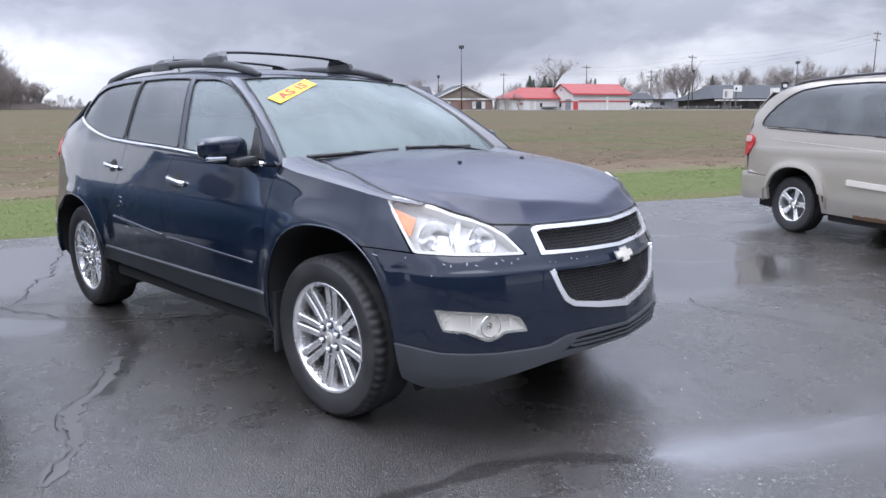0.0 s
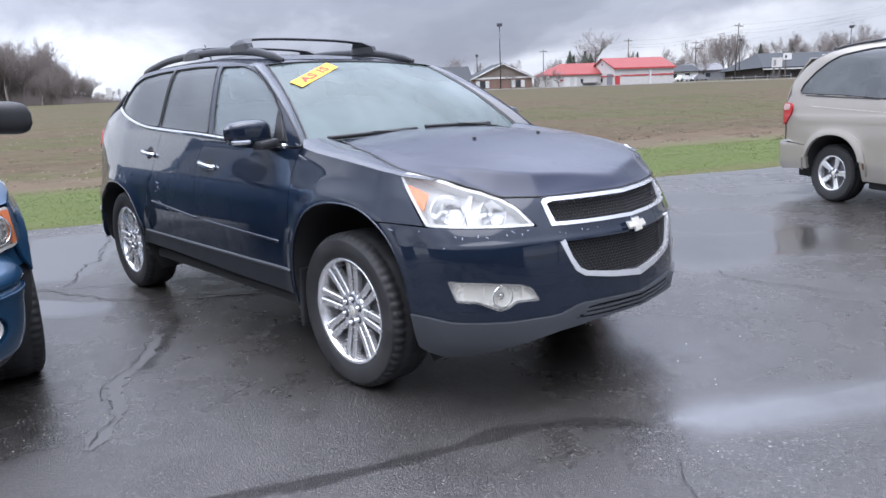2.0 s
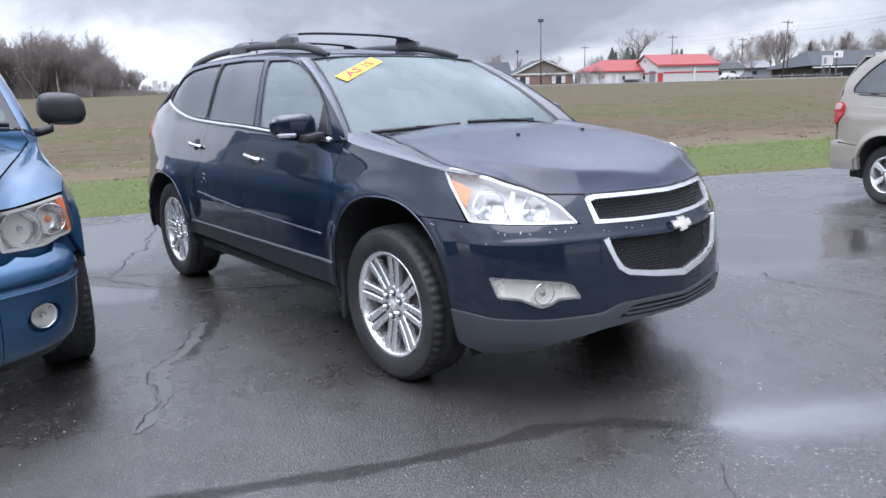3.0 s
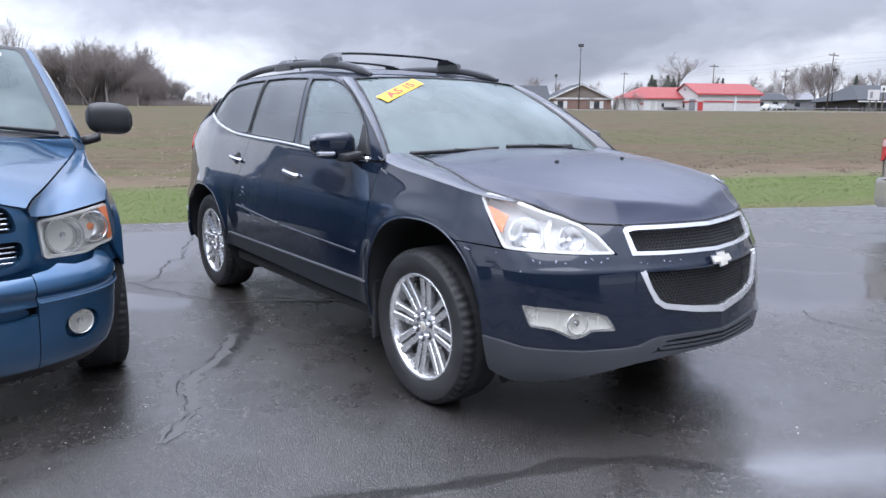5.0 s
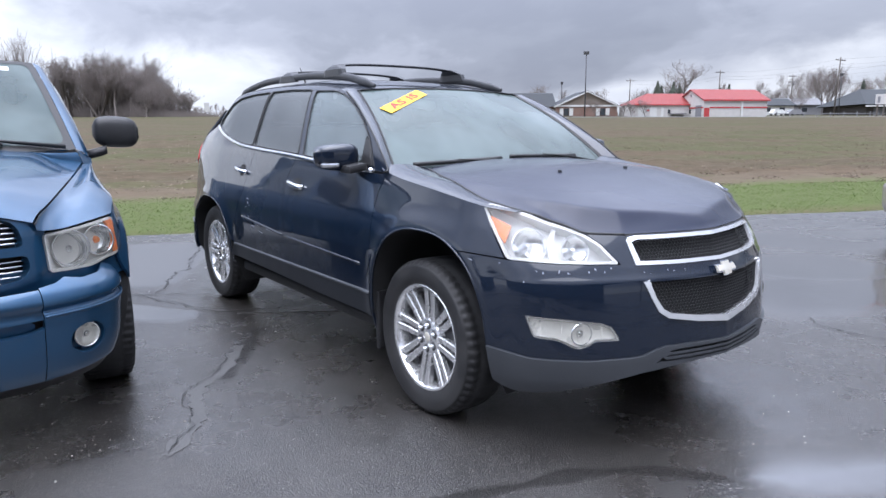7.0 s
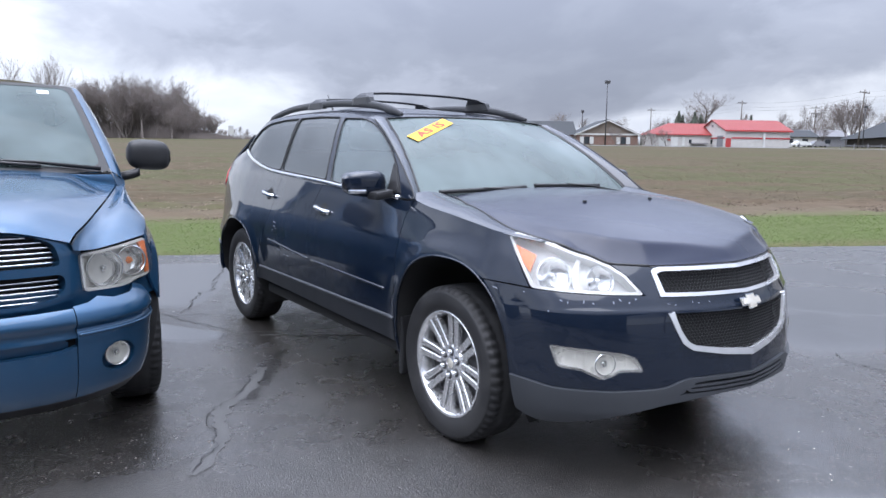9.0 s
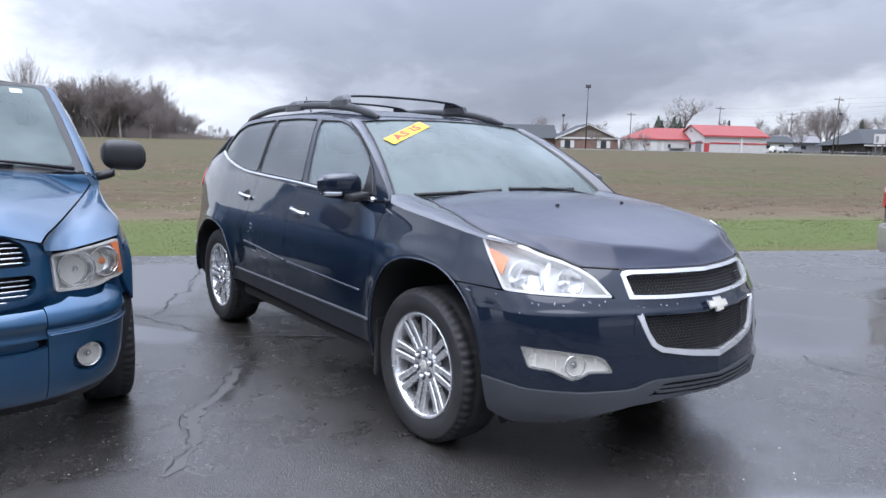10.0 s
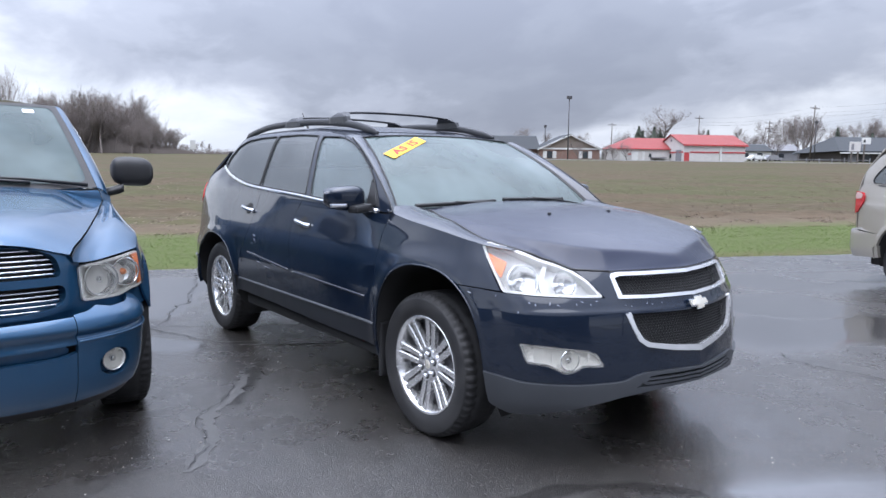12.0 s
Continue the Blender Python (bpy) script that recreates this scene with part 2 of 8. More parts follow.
def box_data(x0, x1, y0, y1, z0, z1, bevel=0.0):
    bm = bmesh.new()
    bmesh.ops.create_cube(bm, size=1)
    for v in bm.verts:
        v.co = ((x0 + x1) / 2 + v.co.x * (x1 - x0), (y0 + y1) / 2 + v.co.y * (y1 - y0), (z0 + z1) / 2 + v.co.z * (z1 - z0))
    if bevel:
        bmesh.ops.bevel(bm, geom=bm.edges[:], offset=bevel, segments=2, affect="EDGES", profile=0.6)
    return bm


def bm_mesh(name, bm, mat, smooth_faces=False):
    me = bpy.data.meshes.new(name)
    bmesh.ops.recalc_face_normals(bm, faces=bm.faces[:])
    bm.to_mesh(me)
    bm.free()
    me.materials.append(mat)
    if smooth_faces:
        me.polygons.foreach_set("use_smooth", [True] * len(me.polygons))
    return me


def box_mesh(name, mat, x0, x1, y0, y1, z0, z1, bevel=0.0):
    return bm_mesh(name, box_data(x0, x1, y0, y1, z0, z1, bevel), mat)


def loft_mesh(name, mat, rings, cap=True, smooth_faces=True, closed=True):
    """A skin over closed rings of equal count."""
    R = np.asarray(rings, float)
    n, m = R.shape[:2]
    F = []
    for i in range(n - 1):
        for k in range(m if closed else m - 1):
            j = (k + 1) % m
            F.append((i * m + k, i * m + j, (i + 1) * m + j, (i + 1) * m + k))
    if cap and closed:
        F += [tuple(range(m))[::-1], tuple((n - 1) * m + k for k in range(m))]
    bm = bmesh.new()
    vs = [bm.verts.new(tuple(p)) for p in R.reshape(-1, 3)]
    for f in F:
        try:
            bm.faces.new([vs[i] for i in f])
        except ValueError:
            pass
    return bm_mesh(name, bm, mat, smooth_faces)


def part(name, me, parent, label="", m=None):
    """Links a mesh as one object under a thing or a part."""
    ob = new(name, me)
    ob.parent = parent
    if m is not None:
        ob.matrix_basis = m
    if label:
        ob["label"] = label
    return ob


def thing(name, label, category, group="", kind="", m=None, me=None):
    ob = tagged(new(name, me), label, category, group, kind)
    if m is not None:
        ob.matrix_basis = m
    return ob


# ---- materials ----
class Mat:
    """A short way to write a node material."""

    def __init__(self, name):
        self.m = bpy.data.materials.new(name)
        self.m.use_nodes = True
        self.t = self.m.node_tree
        self.p = self.t.nodes["Principled BSDF"]
        self.c = self.t.nodes.new("ShaderNodeTexCoord").outputs["Object"]

    def link(self, a, b):
        self.t.links.new(a, b)

    def set(self, **kw):
        for k, v in kw.items():
            s = self.p.inputs[k.replace("_", " ")]
            if hasattr(v, "is_linked"):
                self.link(v, s)
            else:
                s.default_value = (*v, 1) if isinstance(v, tuple) and len(v) == 3 and s.type == "RGBA" else v
        return self

    def world_coord(self):
        g = self.t.nodes.new("ShaderNodeNewGeometry")
        self.c = g.outputs["Position"]
        return self

    def noise(self, scale, detail=4, rough=0.5, stretch=None, distort=0.0):
        n = self.t.nodes.new("ShaderNodeTexNoise")
        n.inputs["Scale"].default_value, n.inputs["Detail"].default_value = scale, detail
        n.inputs["Roughness"].default_value, n.inputs["Distortion"].default_value = rough, distort
        v = self.c
        if stretch:
            mp = self.t.nodes.new("ShaderNodeMapping")
            mp.inputs["Scale"].default_value = stretch
            self.link(v, mp.inputs[0])
            v = mp.outputs[0]
        self.link(v, n.inputs["Vector"])
        return n.outputs[0]

    def cells(self, scale, feature="F1", out=0):
        n = self.t.nodes.new("ShaderNodeTexVoronoi")
        n.feature = feature
        n.inputs["Scale"].default_value = scale
        self.link(self.c, n.inputs["Vector"])
        return n.outputs[out]

    def ramp(self, v, stops, mode="LINEAR"):
        n = self.t.nodes.new("ShaderNodeValToRGB")
        n.color_ramp.interpolation = mode
        while len(n.color_ramp.elements) < len(stops):
            n.color_ramp.elements.new(0.5)
        for e, (p, c) in zip(n.color_ramp.elements, stops):
            e.position, e.color = p, ((c, c, c, 1) if isinstance(c, (int, float)) else (*c, 1))
        self.link(v, n.inputs[0])
        return n.outputs[0]

    def mix(self, f, a, b, blend="MIX"):
        n = self.t.nodes.new("ShaderNodeMix")
        n.data_type, n.blend_type = "RGBA", blend
        for s, v in ((n.inputs[0], f), (n.inputs[6], a), (n.inputs[7], b)):
            if hasattr(v, "is_linked"):
                self.link(v, s)
            else:
                s.default_value = v if isinstance(v, (int, float)) else (*v, 1)
        return n.outputs[2]

    def math(self, op, a, b=0.0):
        n = self.t.nodes.new("ShaderNodeMath")
        n.operation = op
        for i, v in enumerate((a, b)):
            if hasattr(v, "is_linked"):
                self.link(v, n.inputs[i])
            else:
                n.inputs[i].default_value = v
        return n.outputs[0]

    def random(self):
        return self.t.nodes.new("ShaderNodeObjectInfo").outputs["Random"]

    def island(self):
        return self.t.nodes.new("ShaderNodeNewGeometry").outputs["Random Per Island"]

    def bump(self, h, strength=0.3, distance=0.01):
        n = self.t.nodes.new("ShaderNodeBump")
        n.inputs["Strength"].default_value, n.inputs["Distance"].default_value = strength, distance
        self.link(h, n.inputs["Height"])
        self.link(n.outputs[0], self.p.inputs["Normal"])
        return self


def car_paint(name, base, dust_or_sheen, rough=0.32, coat_rough=0.03, metallic=0.35, dull=0.0, film_top=0.03, coat=1.0, coat_ior=1.65):
    k = Mat(name)
    flake = k.noise(900, 2, 0.6)
    grime = k.noise(2.2, 6, 0.6)
    spots = k.noise(60, 4, 0.7)
    col = k.mix(k.ramp(flake, [(0.35, 0.0), (0.7, 0.6)]), base, tuple(min(1, c * 1.9 + 0.004) for c in base))
    film = k.math("MULTIPLY", k.ramp(grime, [(0.45, 0.0), (0.8, film_top)]), k.ramp(spots, [(0.3, 0.3), (0.7, 1.0)]))
    k.set(Base_Color=k.mix(film, col, dust_or_sheen), Metallic=metallic, Roughness=k.ramp(grime, [(0.3, rough), (0.8, rough + 0.15)]), Coat_Weight=coat,
          Coat_Roughness=k.ramp(k.math("ADD", grime, k.math("MULTIPLY", spots, 0.3)), [(0.4, coat_rough + dull), (0.9, coat_rough + 0.05 + dull)]), Coat_IOR=coat_ior, Specular_IOR_Level=0.12)
    return k.m


def plastic(name, col, rough=0.5, grain=700, strength=0.08, fade=None):
    k = Mat(name)
    n = k.noise(grain, 3, 0.6)
    w = k.noise(3.0, 5, 0.6)
    k.set(Base_Color=k.mix(k.ramp(w, [(0.35, 0.0), (0.75, 0.7)]), col, fade or tuple(c * 1.5 + 0.01 for c in col)), Roughness=k.ramp(w, [(0.3, rough), (0.8, min(1, rough + 0.15))]))
    k.bump(n, strength, 0.002)
    return k.m


def metal(name, col, rough, wear=0.1, metallic=1.0):
    k = Mat(name)
    n = k.noise(14, 5, 0.6)
    k.set(Base_Color=k.mix(k.ramp(n, [(0.4, 0.0), (0.8, 0.5)]), col, tuple(c * 0.75 for c in col)), Metallic=metallic, Roughness=k.ramp(n, [(0.3, rough), (0.75, rough + wear)]))
    return k.m


def pane(name, tint, haze=0.0, gloss_rough=0.01, gloss=1.85, dust_or_sheen=(0.62, 0.68, 0.68)):
    """Thin glass: clear with a tint, a mirror film by the glancing angle, and a pale diffuse film for dust and
    painted-in sheen.
    """
    m = bpy.data.materials.new(name)
    m.use_nodes = True
    t = m.node_tree
    t.nodes.clear()
    tr, gl, df = t.nodes.new("ShaderNodeBsdfTransparent"), t.nodes.new("ShaderNodeBsdfGlossy"), t.nodes.new("ShaderNodeBsdfDiffuse")
    tr.inputs[0].default_value = (*tint, 1)
    gl.inputs["Roughness"].default_value = gloss_rough
    df.inputs[0].default_value = (*dust_or_sheen, 1)
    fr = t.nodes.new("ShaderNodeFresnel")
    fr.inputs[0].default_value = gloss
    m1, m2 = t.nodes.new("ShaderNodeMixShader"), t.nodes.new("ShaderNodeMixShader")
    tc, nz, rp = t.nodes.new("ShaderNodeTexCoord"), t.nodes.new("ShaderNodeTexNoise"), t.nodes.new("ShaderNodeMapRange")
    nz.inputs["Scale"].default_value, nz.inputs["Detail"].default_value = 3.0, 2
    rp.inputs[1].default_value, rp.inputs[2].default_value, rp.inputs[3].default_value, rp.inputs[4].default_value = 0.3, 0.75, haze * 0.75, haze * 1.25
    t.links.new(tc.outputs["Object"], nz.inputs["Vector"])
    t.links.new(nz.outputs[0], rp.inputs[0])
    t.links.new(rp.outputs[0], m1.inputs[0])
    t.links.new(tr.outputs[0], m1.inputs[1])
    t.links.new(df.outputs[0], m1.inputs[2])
    t.links.new(fr.outputs[0], m2.inputs[0])
    t.links.new(m1.outputs[0], m2.inputs[1])
    t.links.new(gl.outputs[0], m2.inputs[2])
    out = t.nodes.new("ShaderNodeOutputMaterial")
    t.links.new(m2.outputs[0], out.inputs[0])
    return m


def rubber(name, col=(0.015, 0.015, 0.016)):
    k = Mat(name)
    w, n = k.noise(9, 5, 0.65), k.noise(160, 3, 0.6)
    k.set(Base_Color=k.mix(k.ramp(w, [(0.4, 0.0), (0.8, 0.8)]), col, (0.042, 0.041, 0.040)), Roughness=k.ramp(w, [(0.3, 0.55), (0.8, 0.85)]))
    k.bump(n, 0.15, 0.003)
    return k.m


NAVY = car_paint("navy_paint", (0.0012, 0.0054, 0.0150), (0.16, 0.16, 0.17), rough=0.35, coat_rough=0.006, metallic=0.1, film_top=0.010, coat_ior=1.62)
NAVY_HOOD = car_paint("navy_paint_weathered", (0.0026, 0.0056, 0.0200), (0.17, 0.165, 0.17), rough=0.45, coat_rough=0.08, dull=0.05, metallic=0.05, film_top=0.014, coat=1.0, coat_ior=1.38)
BLUE = car_paint("blue_paint", (0.014, 0.056, 0.116), (0.2, 0.22, 0.25), rough=0.34, metallic=0.5, coat_ior=1.55)
TAN = car_paint("champagne_paint", (0.252, 0.233, 0.203), (0.28, 0.26, 0.23), rough=0.36, metallic=0.4, coat_ior=1.5)
CLAD = plastic("grey_cladding", (0.042, 0.046, 0.053), 0.42, 900, 0.06, (0.058, 0.063, 0.070))
SILL = plastic("dark_sill_plastic", (0.012, 0.014, 0.018), 0.36, 900, 0.05, (0.020, 0.022, 0.027))
BLACK = plastic("black_plastic", (0.013, 0.013, 0.014), 0.42)
LINER = plastic("wheel_well_liner", (0.010, 0.010, 0.010), 0.85)
RAILS = plastic("satin_black_rail", (0.022, 0.023, 0.026), 0.36)
SEAL = plastic("rubber_seal", (0.010, 0.010, 0.011), 0.5)
CHROME = metal("chrome", (0.86, 0.87, 0.89), 0.06, 0.06)
ALLOY = metal("machined_alloy", (0.86, 0.86, 0.86), 0.19, 0.12, 0.8)
STEEL = metal("dark_steel", (0.10, 0.10, 0.105), 0.5, 0.2, 0.8)
RUST = metal("rusty_steel", (0.13, 0.075, 0.040), 0.8, 0.1, 0.2)
TYRE = rubber("tyre_rubber")
GLASS = pane("clear_glass", (0.84, 0.90, 0.89), 0.20)
# the windscreens' pale film paints in reflected sky as well as fogging
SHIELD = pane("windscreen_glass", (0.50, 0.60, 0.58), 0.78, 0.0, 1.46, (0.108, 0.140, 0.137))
# pale film painted in for light seen through the cabin
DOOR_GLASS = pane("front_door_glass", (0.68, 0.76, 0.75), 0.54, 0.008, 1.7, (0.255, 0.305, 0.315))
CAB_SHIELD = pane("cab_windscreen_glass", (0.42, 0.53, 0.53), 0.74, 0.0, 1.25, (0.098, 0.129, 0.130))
# a little diffuse film painted in for sky mirrored on the dark panes
PRIVACY = pane("privacy_glass", (0.13, 0.14, 0.15), 0.12, 0.01, 2.0)
LENS = pane("lamp_lens", (0.98, 0.985, 0.98), 0.07, 0.01, 1.42, (0.78, 0.785, 0.78))
LENS_AGED = pane("yellowed_lamp_lens", (0.97, 0.96, 0.92), 0.06, 0.03, 1.5, (0.72, 0.70, 0.64))
RED_LENS = plastic("red_lamp_lens", (0.36, 0.012, 0.018), 0.12, 90, 0.2, (0.42, 0.03, 0.03))
PINK_LENS = plastic("clear_lens_over_red", (0.46, 0.30, 0.28), 0.15, 90, 0.1, (0.52, 0.38, 0.36))
AMBER = plastic("amber_reflector", (0.80, 0.20, 0.035), 0.25, 260, 0.3, (0.9, 0.28, 0.06))
REFLECTOR = metal("lamp_reflector", (0.86, 0.87, 0.88), 0.10, 0.08)
BEZEL = plastic("lamp_bezel", (0.68, 0.68, 0.67), 0.22, 200, 0.05, (0.62, 0.62, 0.61))
FOG_SHELL = metal("silvered_plastic", (0.95, 0.95, 0.93), 0.25, 0.1, 0.3)
CABIN = plastic("grey_interior", (0.16, 0.16, 0.165), 0.75, 300, 0.15)
SEAT = plastic("seat_cloth", (0.11, 0.11, 0.115), 0.9, 600, 0.03)
YELLOW = plastic("yellow_sticker", (0.86, 0.46, 0.02), 0.5, 100, 0.02, (0.88, 0.50, 0.04))
RED_INK = plastic("red_print", (0.62, 0.035, 0.02), 0.5, 100, 0.02, (0.66, 0.05, 0.03))
BRIGHT = metal("bright_grille_trim", (0.90, 0.91, 0.93), 0.14, 0.08, 0.7)
GOLD = metal("gold_badge", (0.84, 0.80, 0.70), 0.25, 0.1, 0.6)
FOG_SILVER = metal("fog_lamp_reflector", (0.90, 0.90, 0.88), 0.25, 0.1, 0.35)
PIANO = plastic("gloss_black_trim", (0.012, 0.012, 0.013), 0.07, 200, 0.01)
PALE_STRIP = plastic("champagne_plastic", (0.52, 0.49, 0.44), 0.4, 300, 0.05, (0.56, 0.53, 0.48))
WHITE_PAPER = plastic("white_sticker", (0.75, 0.77, 0.78), 0.6, 100, 0.02)


# ---- ground: one sheet of grass and field that rises away from the lot, and the wet asphalt on it ----
# x to the right, y ahead of the lot's far side
LOT = pose(2.69, -2.78, 0, 0, 0, 53.51)


def beyond(x, y):
    """Metres past the asphalt's far edge."""
    return (np.asarray(y, float) - 9.92 - 0.2017 * np.asarray(x, float)) * 0.980


_land = pchip([-900, -1, 0.0, 1.0, 4.5, 60, 120, 160, 220, 900], [-0.05, -0.05, -0.035, 0.01, 0.09, 1.50, 3.05, 4.05, 4.6, 6.0])


def land(x, y):
    return _land(beyond(x, y))


def field_material():
    k = Mat("grass_and_field")
    dot = k.t.nodes.new("ShaderNodeVectorMath")
    dot.operation = "DOT_PRODUCT"
    dot.inputs[1].default_value = (-0.1977 - 0.035, 0.980, 0)
    k.link(k.c, dot.inputs[0])
    d = k.math("SUBTRACT", dot.outputs["Value"], 9.72)
    wob = k.noise(0.22, 5, 0.6)
    wob2 = k.noise(2.2, 4, 0.6)
    d1 = k.math("ADD", d, k.math("ADD", k.math("MULTIPLY", k.math("SUBTRACT", wob2, 0.5), 0.9), k.math("MULTIPLY", k.math("SUBTRACT", wob, 0.5), k.math("MULTIPLY", d, 0.22))))
    base = k.ramp(k.math("DIVIDE", d1, 160.0), [
        (0.0, (0.11, 0.10, 0.05)), (0.0022, (0.070, 0.108, 0.026)), (0.0245, (0.074, 0.111, 0.029)), (0.030, (0.128, 0.097, 0.075)), (0.060, (0.132, 0.101, 0.079)), (0.085, (0.112, 0.108, 0.055)),
        (0.12, (0.108, 0.106, 0.054)), (0.19, (0.145, 0.110, 0.080)), (0.30, (0.138, 0.110, 0.078)), (0.50, (0.138, 0.108, 0.080)), (0.77, (0.130, 0.106, 0.072)), (0.83, (0.088, 0.120, 0.046))])
    tuft = k.noise(6.0, 6, 0.7)
    rows = k.noise(1.4, 5, 0.65, (0.35, 2.6, 1.0))
    fine = k.noise(38, 4, 0.7)
    bands = k.noise(0.30, 6, 0.62, (0.22, 1.0, 1.0), 0.6)
    far = k.ramp(k.math("DIVIDE", d, 60.0), [(0.072, 0.0), (0.13, 1.0)])
    base = k.mix(k.math("MULTIPLY", far, k.ramp(bands, [(0.43, 1.0), (0.50, 0.0)])), base, (0.084, 0.108, 0.036))
    base = k.mix(k.math("MULTIPLY", far, k.ramp(bands, [(0.52, 0.0), (0.58, 1.0)])), base, (0.140, 0.094, 0.070))
    col = k.mix(k.ramp(tuft, [(0.35, 0.0), (0.7, 0.6)]), base, k.mix(0.4, base, (0.205, 0.165, 0.120)))
    col = k.mix(k.ramp(rows, [(0.40, 0.4), (0.62, 0.0)]), col, k.mix(0.55, col, (0.07, 0.055, 0.035)))
    col = k.mix(k.ramp(fine, [(0.3, 0.5), (0.7, 0.0)]), col, k.mix(0.5, col, (0.05, 0.045, 0.025)))
    clods = k.noise(2.6, 9, 0.78, (0.6, 1.5, 1.0))
    col = k.mix(k.math("MULTIPLY", far, k.ramp(clods, [(0.40, 0.62), (0.56, 0.0)])), col, (0.040, 0.030, 0.016))
    col = k.mix(k.math("MULTIPLY", far, k.ramp(clods, [(0.56, 0.0), (0.72, 0.5)])), col, (0.24, 0.19, 0.13))
    col = k.mix(k.math("ADD", 0.10, k.math("MULTIPLY", far, 0.36)), col, (0.034, 0.026, 0.010))
    col = k.mix(1.0, col, (0.92, 0.90, 0.83), "MULTIPLY")
    k.set(Base_Color=col, Roughness=0.95, Specular_IOR_Level=0.2)
    k.bump(k.math("ADD", tuft, k.math("MULTIPLY", fine, 0.5)), 0.4, 0.02)
    return k.m


FIELD = field_material()
xs = np.concatenate([[-1500, -700, -400, -250], np.arange(-180, -20, 8.0), np.arange(-20, 30, 0.6), np.arange(30, 220, 8.0), [300, 450, 800, 1500]])
ds = np.concatenate([[-900, -300, -80, -20, -5, -1.5], np.arange(-0.9, 12, 0.3), np.arange(12, 40, 1.2), np.arange(40, 170, 6.0), [200, 260, 400, 700, 1400]])
X, D = np.meshgrid(xs, ds, indexing="ij")
Y = D / 0.980 + 9.92 + 0.2017 * X
rough = np.random.default_rng(4).normal(0, 1, X.shape) * np.where((D > 4.3) & (D < 40), 0.030, np.where((D > 0.4) & (D < 4.3), 0.003, 0.0))
ground = thing("ground", "green verge and rough brown field rising to the skyline", "ground", kind="structure", m=LOT,
               me=grid_mesh("ground", FIELD, np.stack([X, Y, _land(D) + rough], -1)))


def asphalt_material(name="wet_asphalt", pooled=False):
    """Damp chip asphalt; a pool's own depth (an attribute of its mesh) drowns the chips, its damp side darkens them."""
    k = Mat(name).world_coord()
    stones = k.cells(135.0)
    chips = k.cells(135.0, out=1)
    sepc = k.t.nodes.new("ShaderNodeSeparateColor")
    k.link(chips, sepc.inputs[0])
    grit = k.noise(420, 3, 0.7)
    patch = k.noise(0.42, 6, 0.60, distort=0.4)
    fine = k.noise(4.0, 6, 0.65)
    stain = k.noise(1.3, 5, 0.7)
    col = k.ramp(sepc.outputs[0], [(0.0, (0.008, 0.008, 0.008)), (0.45, (0.026, 0.024, 0.022)), (0.82, (0.072, 0.066, 0.060)), (0.975, (0.105, 0.097, 0.089)), (1.0, (0.23, 0.22, 0.21))])
    col = k.mix(k.ramp(grit, [(0.35, 0.45), (0.65, 0.0)]), col, (0.024, 0.024, 0.025))
    col = k.mix(k.ramp(stain, [(0.42, 0.0), (0.72, 0.5)]), col, (0.080, 0.075, 0.070))
    col = k.mix(1.0, col, (0.66, 0.645, 0.635), "MULTIPLY")
    wet = k.math("ADD", k.math("MULTIPLY", patch, 0.72), k.math("MULTIPLY", fine, 0.28))
    rough = k.ramp(wet, [(0.38, 0.14), (0.47, 0.25), (0.60, 0.40)])
    lumps = k.ramp(wet, [(0.38, 0.22), (0.60, 0.70)])
    ior = 1.62
    gloss = k.ramp(wet, [(0.36, (0.95, 0.95, 0.95)), (0.62, (0.62, 0.62, 0.62))])
    if pooled:
        at = k.t.nodes.new("ShaderNodeAttribute")
        at.attribute_name = "depth"
        mottle = k.math("MULTIPLY", k.math("SUBTRACT", k.math("ADD", k.math("MULTIPLY", stain, 0.6), k.math("MULTIPLY", fine, 0.4)), 0.5), k.math("MULTIPLY", at.outputs["Fac"], 1.5))
        deep = k.math("ADD", at.outputs["Fac"], mottle)
        drown = k.ramp(deep, [(0.20, 0.0), (0.80, 1.0)], "EASE")
        ior = k.math("ADD", k.math("ADD", 1.62, k.math("MULTIPLY", drown, 0.45)), k.math("MULTIPLY", k.ramp(deep, [(0.90, 0.0), (1.0, 1.0)]), 0.35))
        calm = k.ramp(deep, [(0.06, 0.0), (0.75, 1.0)], "EASE")
        dat = k.t.nodes.new("ShaderNodeAttribute")
        dat.attribute_name = "damp"
        soak = k.ramp(k.math("ADD", dat.outputs["Fac"], k.math("MULTIPLY", k.math("SUBTRACT", fine, 0.5), k.math("MULTIPLY", dat.outputs["Fac"], 1.8))), [(0.2, 0.0), (0.75, 1.0)])
        col = k.mix(k.math("MULTIPLY", calm, 0.75), col, (0.050, 0.048, 0.047))
        col = k.mix(soak, col, k.mix(0.5, col, (0.012, 0.012, 0.012)))
        gloss = k.mix(soak, gloss, (0.18, 0.18, 0.18))
        gloss = k.mix(drown, gloss, (1.0, 1.0, 1.0))
        rough = k.mix(drown, rough, (0.09, 0.09, 0.09))
        lumps = k.mix(calm, lumps, (0.010, 0.010, 0.010))
    k.set(Base_Color=col, Roughness=rough, IOR=ior, Specular_IOR_Level=gloss)
    h = k.math("ADD", k.math("MULTIPLY", stones, -0.6), k.math("MULTIPLY", grit, 0.4))
    damp = k.t.nodes.new("ShaderNodeBump")
    damp.inputs["Distance"].default_value = 0.006
    k.link(lumps, damp.inputs["Strength"])
    k.link(h, damp.inputs["Height"])
    k.link(damp.outputs[0], k.p.inputs["Normal"])
    return k.m


